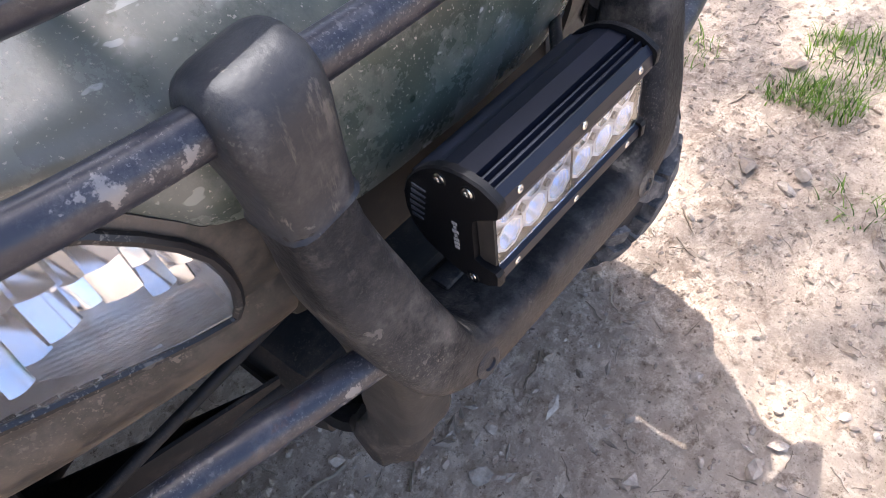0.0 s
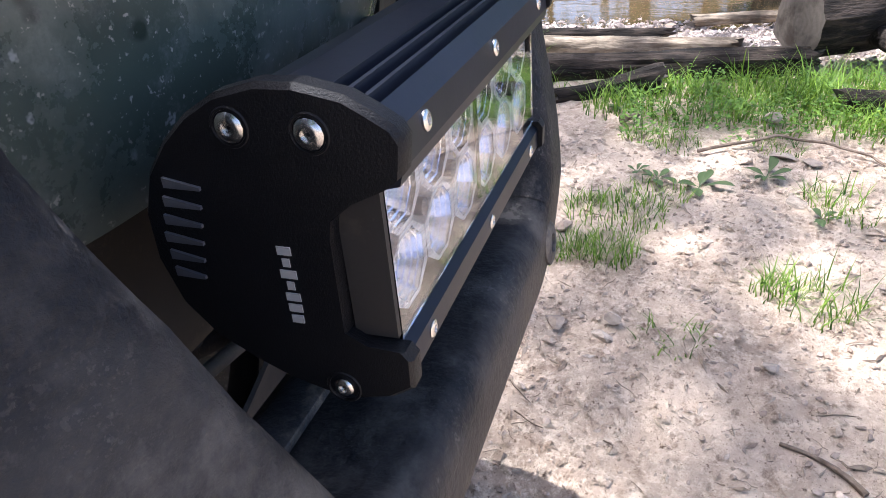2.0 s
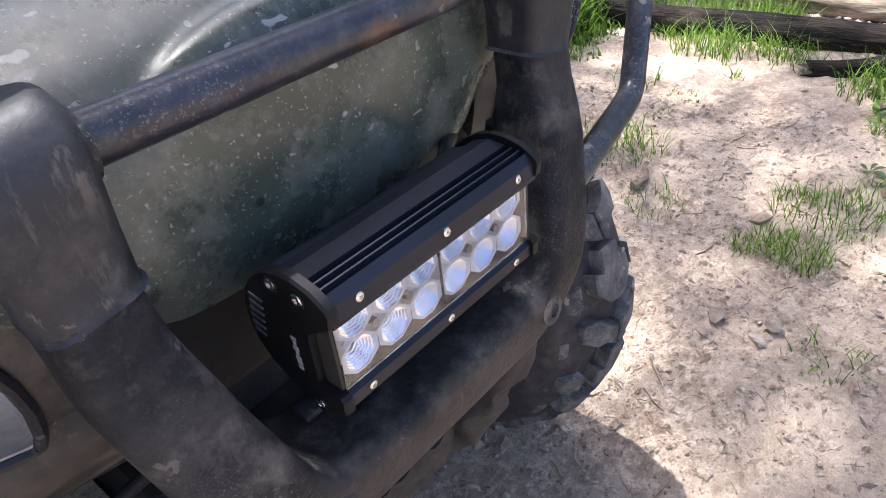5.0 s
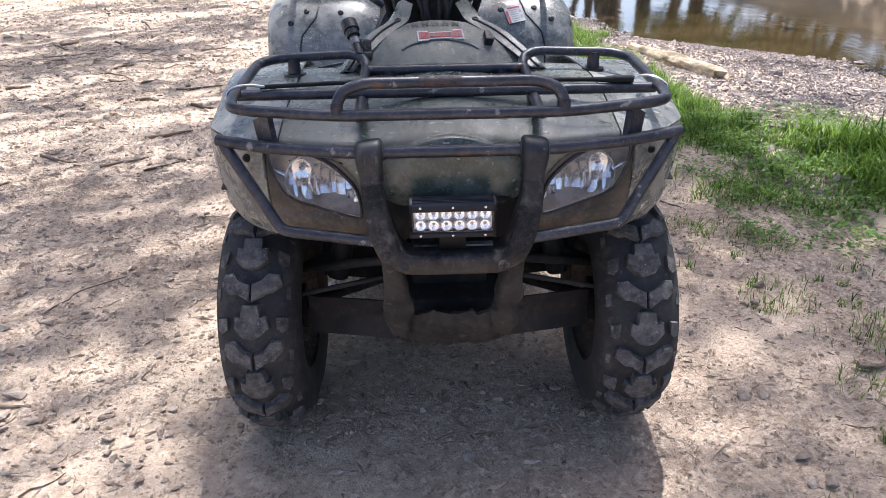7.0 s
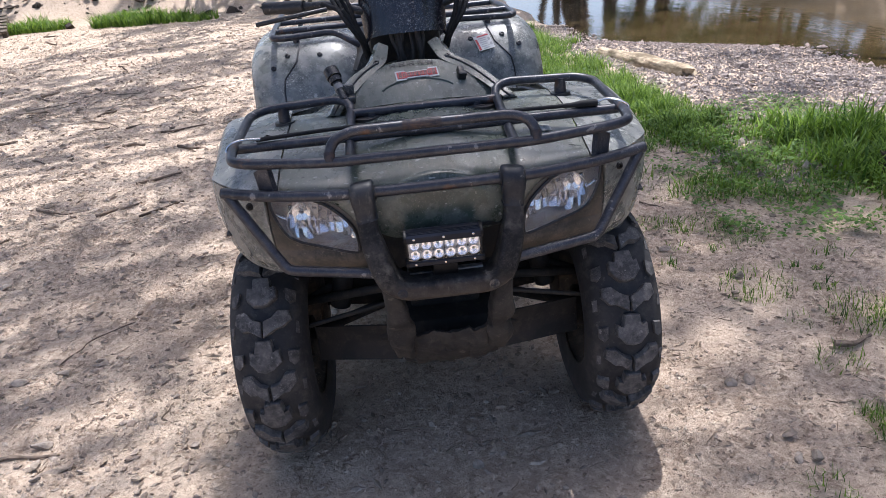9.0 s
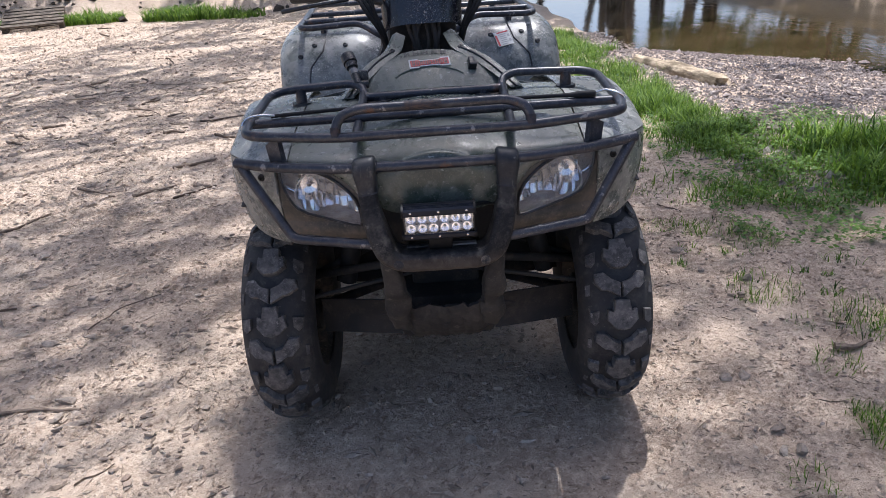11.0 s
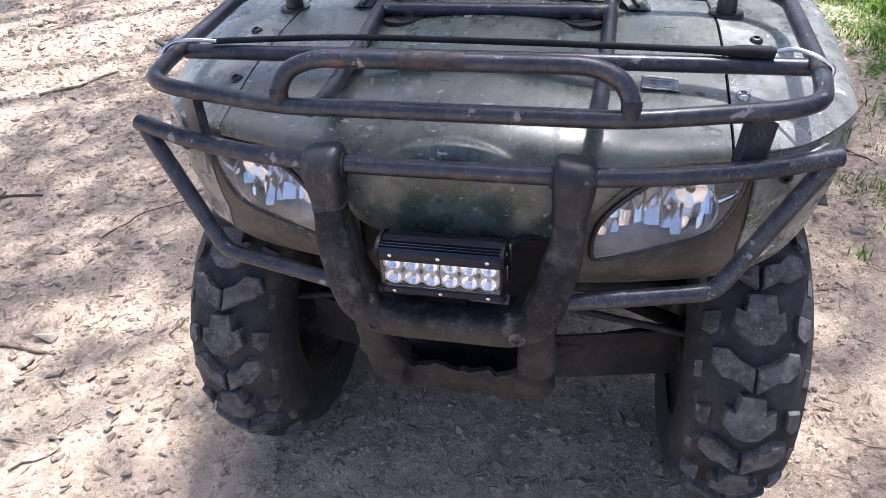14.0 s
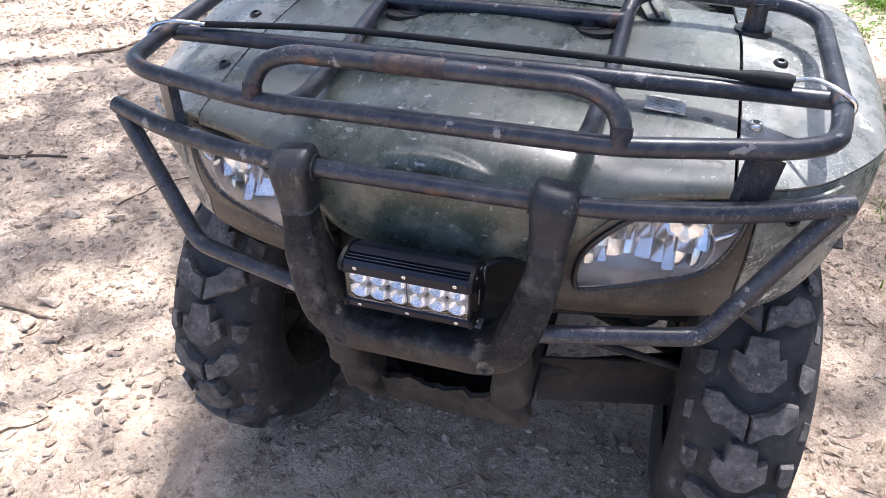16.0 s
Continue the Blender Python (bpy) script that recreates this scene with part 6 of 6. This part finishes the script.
# reflector tray with twelve ribbed cups, each in its square cell
bm = bmesh.new()
box(bm, (LX, 0.0196, 0.687), (0.140, 0.002, 0.041))
tray = part("reflector_tray", bm, "chrome_soft", light, "bright chrome reflector tray", smooth=False)
for i in range(6):
    for j in range(2):
        cx, cz = LX - 0.0575 + i * 0.023, 0.677 + j * 0.0202
        bm = bmesh.new()
        eight = [(math.cos((q + 0.5) * math.pi / 4), math.sin((q + 0.5) * math.pi / 4)) for q in range(8)]
        rings = [[bm.verts.new((cx + p / max(abs(p) / 0.0113, abs(q) / 0.01), 0.008, cz + q / max(abs(p) / 0.0113, abs(q) / 0.01))) for p, q in eight]]
        rings.append([bm.verts.new((cx + 0.0095 * p, 0.008, cz + 0.0095 * q)) for p, q in eight])
        for q in range(8):
            bm.faces.new((rings[0][q], rings[0][(q + 1) % 8], rings[1][(q + 1) % 8], rings[1][q]))
        cell = part("reflector_cell", bm, "tray_ribbed", tray, smooth=False)
        # eight-sided cup that narrows in bright steps
        bm = bmesh.new()
        rings = []
        for k in range(7):
            r, y = 0.0095 - 0.001 * k, 0.008 + 0.0013 * k
            rings += [[bm.verts.new((cx + rr * p, yy, cz + rr * q)) for p, q in eight] for rr, yy in ((r, y), (r - 0.00025, y + 0.0013))]
        for a, b in zip(rings, rings[1:]):
            for q in range(8):
                bm.faces.new((a[q], a[(q + 1) % 8], b[(q + 1) % 8], b[q]))
        part("reflector_cup", bm, "chrome", cell, smooth=False)
        bm = bmesh.new()
        rod(bm, (cx, 0.0184, cz), (cx, 0.0166, cz), 0.0023, 10)
        part("led_chip", bm, "led", light)
bm = bmesh.new()
box(bm, (LX, 0.0074, 0.687), (0.0009, 0.001, 0.0405))
part("tray_seam", bm, "under", tray)
for sx in (-1, 1):
    bm = bmesh.new()
    box(bm, (LX + sx * 0.0724, 0.0101, 0.6867), (0.0018, 0.0105, 0.0392))
    part("lens_gasket", bm, "under", light, "dusty rubber gasket")
for x in (-0.046, -0.023, 0.023, 0.046):
    bm = bmesh.new()
    rod(bm, (LX + x, 0.012, 0.687), (LX + x, 0.0074, 0.687), 0.0024, 10)
    part("tray_screw", bm, "fin", tray)
bm = bmesh.new()
box(bm, (LX, 0.0055, 0.687), (0.1425, 0.0016, 0.0435))
part("clear_cover", bm, "lens", light, "clear polycarbonate cover").visible_shadow = False
for x in (-0.0575, 0.0, 0.0575):
    bolt(light, (LX + x, -0.0006, 0.7135), (0, -1, 0.1), 0.0024, 0.0008, "steel", "frame_screw")
    bolt(light, (LX + x, 0.0028, 0.6588), (0, -1, -0.05), 0.0024, 0.0008, "steel", "frame_screw")
bm = bmesh.new()
box(bm, (LX, 0.044, 0.634), (0.05, 0.024, 0.034), 0.003)
part("mounting_foot", bm, "plate_black", light)
bm = bmesh.new()
box(bm, (LX + 0.05, 0.052, 0.6192), (0.052, 0.016, 0.004), 0.001)
part("steel_bracket", bm, "steel_dull", light, "dusty bare steel mounting bracket")
bm = bmesh.new()
box(bm, (LX - 0.05, 0.052, 0.6192), (0.046, 0.014, 0.004), 0.001)
part("painted_bracket", bm, "guard", light, "black painted mounting bracket")
tube("power_cable", [(0.06, 0.055, 0.695), (0.085, 0.075, 0.7), (0.115, 0.095, 0.69), (0.14, 0.115, 0.68)], 0.0045, "plastic", light, "black power cable")

# ---- chassis parts under the nose ----
bm = bmesh.new()
box(bm, (0, 0.45, 0.36), (0.24, 0.5, 0.12), 0.02)
part("frame", bm, "under", atv, "dusty black chassis frame")
bm = bmesh.new()
box(bm, (0, 0.30, 0.45), (0.17, 0.06, 0.13), 0.015)
part("differential", bm, "under", atv)
bm = bmesh.new()
box(bm, (0, 1.0, 0.4), (0.34, 0.95, 0.28), 0.04)
part("engine", bm, "under", atv, "black engine block")
for sx in (-1, 1):
    for zi, zo, r in ((0.36, 0.30, 0.014), (0.50, 0.40, 0.011)):
        tube("suspension_arm", [(sx * 0.1, 0.24, zi), (sx * 0.35, 0.40, zo)], r, "under", atv)
        tube("suspension_arm", [(sx * 0.1, 0.46, zi), (sx * 0.35, 0.41, zo)], r, "under", atv)
    bm = bmesh.new()
    sheet(bm, lambda u, v: (sx * (0.12 + 0.21 * u), 0.25 + 0.06 * u + 0.012 * math.sin(v * 3.1), 0.388 - 0.012 * u - 0.1 * v), 8, 6)
    thicken(bm, 0.004)
    part("boot_guard", bm, "under", atv, "dusty black plastic axle boot guard")
    bm = bmesh.new()
    rod(bm, (sx * 0.27, 0.40, 0.38), (sx * 0.2, 0.40, 0.68), 0.026, 14)
    part("shock_absorber", bm, "under", atv)
    tube("tie_rod", [(sx * 0.07, 0.24, 0.47), (sx * 0.34, 0.27, 0.40)], 0.006, "under", atv)
    bm = bmesh.new()
    sheet(bm, lambda u, v: (sx * (0.1 + 0.22 * u), 0.48 + 0.04 * u + 0.02 * math.sin(v * 3.1), 0.68 - 0.36 * v), 6, 8)
    thicken(bm, 0.004)
    part("inner_splash_panel", bm, "under", atv, "black plastic splash panel behind the shock absorber")


def wheel(x, y, radius, width, seed):
    """Rim with a chunky mud tyre; outer side at +x."""
    c = Vector((x, y, radius - 0.004))
    s = 1 if x > 0 else -1
    w = width / 2

    def lathe(bm, prof, k=48):
        rings = [[bm.verts.new(c + Vector((s * a, r * math.cos(2 * math.pi * j / k), r * math.sin(2 * math.pi * j / k)))) for j in range(k)] for a, r in prof]
        for a, b in zip(rings, rings[1:]):
            for j in range(k):
                bm.faces.new((a[j], a[(j + 1) % k], b[(j + 1) % k], b[j]))

    bm = bmesh.new()
    ri = radius * 0.54
    lathe(bm, [(-w * 0.86, ri), (-w * 0.82, ri + 0.012), (-w * 0.78, ri + 0.002), (-w * 0.55, ri - 0.01), (-w * 0.4, ri - 0.02), (w * 0.1, ri - 0.03), (w * 0.2, ri * 0.55), (w * 0.3, ri * 0.5), (w * 0.35, 0.02)])
    lathe(bm, [(w * 0.86, ri), (w * 0.82, ri + 0.012), (w * 0.78, ri + 0.002), (w * 0.5, ri - 0.012), (w * 0.4, ri * 0.6), (w * 0.45, ri * 0.4), (w * 0.45, 0.005)])
    rim = part("wheel", bm, "rim", atv, "dark steel wheel with mud tyre")
    bm = bmesh.new()
    lathe(bm, [(-w * 0.1, 0.055), (-w * 0.75, 0.055), (-w * 0.8, 0.045), (-w * 0.8, 0.004)], 20)
    part("brake_drum", bm, "under", rim)
    bm = bmesh.new()
    rt = radius - 0.02
    lathe(bm, [(-w * 0.84, ri - 0.004), (-w * 0.94, ri + 0.02), (-w * 0.99, ri + 0.055), (-w * 0.97, rt - 0.055), (-w * 0.86, rt - 0.024), (-w * 0.6, rt - 0.006), (0, rt + 0.003), (w * 0.6, rt - 0.006), (w * 0.86, rt - 0.024), (w * 0.97, rt - 0.055), (w * 0.99, ri + 0.055), (w * 0.94, ri + 0.02), (w * 0.84, ri - 0.004)], 60)
    tyre = part("tyre", bm, "rubber", rim, "black mud tyre with dusty tread")
    # tread blocks
    bm = bmesh.new()
    rng = random.Random(seed)

    def block(a0, outline, r_in, r_out, shrink=0.86):
        lo, mid, hi = [], [], []
        m = 0.8 * sum(p[0] for p in outline) / len(outline), sum(p[1] for p in outline) / len(outline)
        for u, t in outline:
            u *= 0.8
            drop = 0.04 * (abs(u) / w) ** 2.6
            ju, jt = rng.uniform(-0.002, 0.002), rng.uniform(-0.0018, 0.0018)
            for rr, k, lst in ((r_in, 1.02, lo), (r_out - 0.003, shrink + 0.03, mid), (r_out, shrink - 0.04, hi)):
                uu, tt = m[0] + (u - m[0]) * k + ju, m[1] + (t - m[1]) * k + jt
                ang = a0 + tt / radius
                q = rr - drop - (rng.uniform(0, 0.0015) if lst is hi else 0)
                lst.append(bm.verts.new(c + Vector((s * uu, q * math.cos(ang), q * math.sin(ang)))))
        k = len(lo)
        for p, q in ((lo, mid), (mid, hi)):
            for j in range(k):
                bm.faces.new((p[j], p[(j + 1) % k], q[(j + 1) % k], q[j]))
        bm.faces.new(hi)

    n = 12
    for i in range(n):
        a0 = 2 * math.pi * i / n + 0.13 * seed
        j = rng.uniform(-0.001, 0.001)
        # long solid shield, and a wide chevron in two halves with a thin slot between
        shield = [(0.0, -0.042), (0.25, -0.04), (0.31, -0.012), (0.46, -0.016), (0.5, 0.012), (0.24, 0.033)]
        block(a0, [(u * w, t + j) for u, t in shield] + [(0.0, 0.037 + j)] + [(-u * w, t + j) for u, t in shield[:0:-1]], rt - 0.01, radius, 0.93)
        for sg in (-1, 1):
            block(a0 + math.pi / n, [(sg * u * w, t) for u, t in ((0.02, -0.006), (0.3, -0.014), (0.52, -0.034), (0.8, -0.034), (0.87, -0.008), (0.6, 0.012), (0.4, 0.012), (0.02, 0.032))], rt - 0.012, radius, 0.92)
            block(a0 + 0.03, [(sg * u * w, t) for u, t in ((0.68, -0.024), (1.0, -0.02), (1.0, 0.012), (0.84, 0.02), (0.7, 0.008))], rt - 0.03, radius - 0.005, 0.88)
            block(a0 + math.pi / n + 0.03, [(sg * u * w, t) for u, t in ((0.94, -0.016), (1.07, -0.014), (1.07, 0.02), (0.94, 0.018))], rt - 0.036, radius - 0.014, 0.88)
    part("tread", bm, "lug", tyre, "dusty worn chevron tread")


wheel(-0.424, 0.41, 0.296, 0.187, 1)
wheel(0.418, 0.41, 0.296, 0.187, 2)
wheel(-0.40, 1.63, 0.305, 0.24, 3)
wheel(0.40, 1.63, 0.305, 0.24, 4)

# ---- rubber strap on the rack ----
strap = bmesh.new()
sweep(strap, fillet([(-0.364, 0.236, 0.8785), (-0.186, 0.267, 0.8785), (0.12, 0.256, 0.8785), (0.22, 0.25, 0.8785), (0.33, 0.241, 0.8785)], 0.1), circle(0.0043, 10))
sweep(strap, [(0.28, 0.2455, 0.8785), (0.31, 0.243, 0.8785), (0.325, 0.2415, 0.879), (0.358, 0.237, 0.88), (0.364, 0.236, 0.88)], lambda i, n: circle((0.0043, 0.0055, 0.0075, 0.0078, 0.006)[i], 12)(0, 1))
sob = part("rubber_strap", strap, "strap", None, "")
tagged(sob, "black rubber tie-down strap hooked across the rack", "strap")
for pts in ([(0.362, 0.236, 0.881), (0.38, 0.226, 0.89), (0.402, 0.206, 0.888), (0.422, 0.203, 0.876), (0.419, 0.2, 0.862), (0.408, 0.198, 0.854)], [(-0.355, 0.232, 0.88), (-0.385, 0.215, 0.888), (-0.412, 0.208, 0.884), (-0.424, 0.2, 0.872), (-0.412, 0.195, 0.856)]):
    tube("wire_hook", pts, 0.0027, "steel", sob, "bent steel wire hook", bend=0.02, k=8)

# ---- loose stones and sticks ----


def stone(x, y, size, seed, label, rz=0.0, flat=0.7, sink=0.25):
    rng = random.Random(seed)
    ob = part("stone", lump(rng, size, flat), "stone", None, "", False)
    ob.matrix_world = pose(x, y, ground_z(x, y) + size[2] * flat * (0.75 - sink), rng.uniform(-8, 8), rng.uniform(-8, 8), rz)
    return tagged(ob, label, "stone", group="loose stones")


STONES = [
    (0.833, 0.135, (0.034, 0.02, 0.018), "pale flat stone slab on the dirt", 40), (0.844, 0.031, (0.018, 0.022, 0.026), "grey upright broken stone on the dirt", 20),
    (0.771, -0.215, (0.024, 0.017, 0.012), "pale flat stone half sunk in dirt", 60), (1.073, 0.941, (0.024, 0.024, 0.034), "square tan stone beside a grass tuft", 10),
    (0.916, 1.252, (0.05, 0.028, 0.025), "pale oblong stone beside a grass tuft", 45), (-1.192, 0.468, (0.036, 0.026, 0.024), "pale rounded stone on sunlit dirt", 10),
    (-0.816, 0.196, (0.022, 0.016, 0.016), "small pale stone in dirt", 80), (-0.837, 0.218, (0.016, 0.014, 0.014), "small pale stone in dirt", 30),
    (-1.159, 0.875, (0.03, 0.022, 0.018), "brown stone in dappled shade", 15), (-1.844, 1.612, (0.045, 0.03, 0.024), "brown broken stone in dappled shade", 30),
    (-1.304, 1.254, (0.024, 0.018, 0.016), "brown stone on the dirt", 50), (0.788, 0.358, (0.03, 0.022, 0.018), "brown stone beside a second one", 20),
    (0.838, 0.37, (0.026, 0.02, 0.018), "tan stone beside a second one", 70), (-0.244, 0.344, (0.015, 0.012, 0.012), "small grey stone under the machine", 0),
    (0.038, 0.157, (0.016, 0.022, 0.016), "small grey stone under the machine", 10), (-1.41, 0.83, (0.04, 0.024, 0.02), "pale stone on sunlit dirt", 25),
    (0.812, 0.05, (0.03, 0.02, 0.016), "flat grey stone on the dirt", 75), (-1.018, 0.015, (0.045, 0.024, 0.02), "flat brown stone sunk in sunlit dirt", 12),
    (-0.659, -0.071, (0.03, 0.02, 0.018), "brown stone at the edge of the shade", 20), (-0.96, -0.132, (0.018, 0.014, 0.014), "small white stone on sunlit dirt", 40),
    (-0.854, 0.634, (0.016, 0.013, 0.013), "small brown stone on the dirt", 55), (0.119, -0.065, (0.02, 0.016, 0.012), "grey stone in the machine's shade", 35),
    (0.04, -0.082, (0.018, 0.014, 0.012), "grey stone in the machine's shade", 5), (-1.14, 0.305, (0.028, 0.012, 0.012), "oblong brown stone beside a white one", 8),
    (-1.788, 1.042, (0.03, 0.022, 0.02), "pale stone in dappled shade", 60), (-1.175, 0.898, (0.022, 0.016, 0.014), "brown stone on the dirt", 33),
    (-1.26, 0.82, (0.035, 0.02, 0.016), "flat pale stone on sunlit dirt", 5), (-1.17, 0.37, (0.03, 0.022, 0.02), "white broken stone on sunlit dirt", 50),
]
for i, (x, y, s, lab, rz) in enumerate(STONES):
    stone(x, y, s, 100 + i, lab, rz)
# stones further across the clearing: place and half width
FAR_STONES = [
    (-4.18, 5.47, 0.057), (-4.61, 7.03, 0.063), (-4.38, 6.49, 0.055), (-2.5, 4.94, 0.027), (-2.41, 5.03, 0.034), (-2.21, 4.81, 0.036),
    (-2.9, 5.66, 0.041), (-3.14, 5.99, 0.044), (-4.21, 8.06, 0.042), (-2.03, 5.48, 0.028), (-2.13, 4.88, 0.026), (-3.09, 7.73, 0.032),
    (-3.38, 9.31, 0.05), (-5.68, 12.57, 0.059), (-5.47, 11.44, 0.07), (-6.2, 11.42, 0.08), (-4.18, 9.72, 0.075), (-2.23, 3.43, 0.038),
    (-2.36, 3.64, 0.034), (-2.89, 4.6, 0.03), (-2.78, 4.28, 0.029), (-3.78, 5.14, 0.045), (-3.61, 4.95, 0.039), (-3.31, 4.27, 0.046),
    (-4.73, 7.73, 0.038), (-5.45, 8.55, 0.047), (-5.0, 7.43, 0.048), (-5.31, 7.84, 0.051), (-3.06, 6.78, 0.035), (-4.16, 6.98, 0.038),
]
for i, (x, y, r) in enumerate(FAR_STONES):
    stone(x, y, (r, r * 0.7, r * 0.65), 400 + i, "pale broken stone on open dirt" if i % 3 == 0 else "brown broken stone on open dirt", 37 * i)
stone(1.88, -0.29, (0.035, 0.03, 0.035), 471, "tan rounded stone at the edge of grass", 20)
stone(1.66, -0.3, (0.05, 0.04, 0.016), 472, "flat tan slab of stone on dirt", 35)
stone(1.62, -0.36, (0.03, 0.025, 0.014), 473, "flat tan slab of stone on dirt", 70)
stone(1.4, -0.31, (0.055, 0.03, 0.014), 474, "pale flat stone slab on dirt", 15)


def stick(pts, r, label, seed=1):
    rng = random.Random(seed)
    pts = [Vector(p) for p in pts]
    line = []
    for a, b in zip(pts, pts[1:]):
        for k in range(4):
            q = a.lerp(b, k / 4)
            line.append((q.x + rng.gauss(0, 0.009), q.y + rng.gauss(0, 0.009), q.z))
    line.append(tuple(pts[-1]))
    p = fillet([(x, y, ground_z(x, y) + r * 0.7 + z) for x, y, z in line], 0.03, 2)
    bm = bmesh.new()
    sweep(bm, p, lambda i, n: [(a * (1 - 0.5 * i / n) * rng.uniform(0.8, 1.2), b * (1 - 0.5 * i / n) * rng.uniform(0.8, 1.2)) for a, b in circle(r, 7)(0, 1)])
    return tagged(part("stick", bm, "stick"), label, "stick", group="fallen sticks")


STICKS = [
    ([(-2.15, 2.62, 0), (-1.98, 2.5, 0.01), (-1.85, 2.42, 0)], 0.014), ([(-1.75, 2.38, 0), (-1.55, 2.56, 0)], 0.016), ([(-1.7, 2.9, 0), (-1.45, 3.05, 0)], 0.02),
    ([(-1.65, 3.7, 0), (-1.48, 3.62, 0)], 0.018), ([(-1.32, 0.9, 0), (-1.27, 1.02, 0.01), (-1.14, 1.15, 0)], 0.005), ([(1.16, 0.48, 0.01), (1.28, 0.5, 0)], 0.016),
    ([(-1.4, 0.42, 0), (-1.12, 0.41, 0)], 0.012), ([(-1.5, 2.35, 0), (-1.3, 2.5, 0)], 0.013), ([(0.55, -0.34, 0), (0.62, -0.22, 0)], 0.008), ([(-2.3, 1.9, 0), (-2.1, 2.2, 0)], 0.014),
    ([(-1.2, 3.4, 0), (-0.95, 3.45, 0)], 0.01), ([(-1.9, 4.2, 0), (-1.6, 4.35, 0)], 0.014), ([(1.0, 1.75, 0), (1.07, 1.66, 0)], 0.008), ([(-1.95, 1.05, 0), (-1.7, 1.12, 0)], 0.012),
    ([(-2.66, 4.95, 0), (-2.55, 5.12, 0)], 0.022), ([(-2.76, 4.82, 0), (-2.5, 4.72, 0.01), (-2.32, 4.47, 0)], 0.012), ([(-3.72, 6.32, 0), (-3.64, 6.55, 0)], 0.024), ([(-3.76, 6.30, 0), (-3.49, 5.97, 0)], 0.024),
    ([(-3.22, 4.29, 0), (-3.04, 4.33, 0)], 0.022), ([(-2.65, 3.73, 0), (-2.51, 3.57, 0)], 0.016), ([(-2.10, 3.90, 0), (-1.92, 3.85, 0)], 0.02), ([(-3.34, 4.10, 0), (-3.12, 3.92, 0)], 0.018),
    ([(-6.53, 12.88, 0), (-6.23, 12.80, 0)], 0.03), ([(-6.10, 11.95, 0), (-5.72, 11.48, 0)], 0.03), ([(-3.51, 8.04, 0), (-3.27, 7.59, 0)], 0.022), ([(-3.23, 6.49, 0), (-3.08, 6.22, 0)], 0.02),
    ([(-2.52, 4.48, 0), (-2.4, 4.52, 0)], 0.014), ([(-2.23, 4.43, 0), (-2.16, 4.55, 0)], 0.014), ([(-3.27, 3.87, 0), (-3.10, 3.76, 0)], 0.018),
    ([(1.66, -0.09, 0.01), (1.74, -0.3, 0.02), (1.68, -0.49, 0.01), (1.5, -0.6, 0)], 0.008), ([(1.82, 0.12, 0.01), (1.83, 0.07, 0.02)], 0.022),
]
for i, (p, r) in enumerate(STICKS):
    stick(p, r * 0.62, "dry brown stick lying on the dirt", i)


def weed(x, y, size, seed, count=9):
    """A low rosette of broad bent leaves."""
    rng = random.Random(seed)
    ob = empty("weed", Matrix.Translation((x, y, ground_z(x, y))))
    for i in range(count):
        a, ln = 6.283 * i / count + rng.uniform(-0.5, 0.5), size * rng.uniform(0.55, 1.35)
        w, rise, side = ln * rng.uniform(0.26, 0.42), rng.uniform(0.15, 0.75), rng.uniform(-0.35, 0.35)
        bm = bmesh.new()
        row = []
        for k in range(8):
            t = k / 7
            # a thin stalk that widens into a pointed, drooping leaf
            ww = 0.5 * w * (0.1 if t < 0.25 else math.sin(math.pi * min(1.0, 0.08 + (t - 0.25) / 0.75 * 0.92)) ** 0.8)
            r, h, b = ln * t, ln * (rise * t - 0.62 * rise * t * t) + 0.005, a + side * t * t
            c, s = math.cos(b), math.sin(b)
            row.append([bm.verts.new((x + r * c - u * ww * s, y + r * s + u * ww * c, ground_z(x, y) + h + 0.25 * ww * abs(u) + 0.08 * ww * math.sin(7 * t + 2 * u))) for u in (-1, -0.5, 0, 0.5, 1)])
        for p, q in zip(row, row[1:]):
            for j in range(4):
                bm.faces.new((p[j], p[j + 1], q[j + 1], q[j]))
        part("leaf", bm, "weed", ob)
    return tagged(ob, "low broad-leaved green weed on the dirt", "weed", group="weeds beside the track")


for i, (x, y, s) in enumerate(((1.48, 0.0, 0.07), (1.44, -0.1, 0.085), (1.31, -0.35, 0.06), (1.51, -0.25, 0.085), (1.95, 0.13, 0.09), (2.05, -0.2, 0.08), (1.5, 0.05, 0.05), (1.75, 1.5, 0.08), (1.9, 1.9, 0.09))):
    weed(x, y, s * 0.72, 300 + i, 6)

# ---- pallet at the edge of the clearing ----
pal = empty("pallet", pose(-8.35, 14.1, ground_z(-8.35, 14.1) + 0.02, 11, 0, 22))
for k in range(6):
    bm = bmesh.new()
    box(bm, (0, -0.5 + k * 0.24, 0.2 + 0.004 * (k % 2)), (1.15, 0.16, 0.025), 0.004)
    q = part("slat", bm, "pallet_wood", None)
    q.parent = pal
for k in range(3):
    bm = bmesh.new()
    box(bm, (0, -0.52 + k * 0.6, 0.012), (1.15, 0.12, 0.022), 0.004)
    q = part("bottom_slat", bm, "pallet_wood", None)
    q.parent = pal
for x in (-0.52, 0, 0.52):
    bm = bmesh.new()
    box(bm, (x, 0.1, 0.105), (0.09, 1.3, 0.16), 0.006)
    q = part("bearer", bm, "pallet_wood", None)
    q.parent = pal
tagged(pal, "weathered wooden pallet lying on the dirt", "pallet")
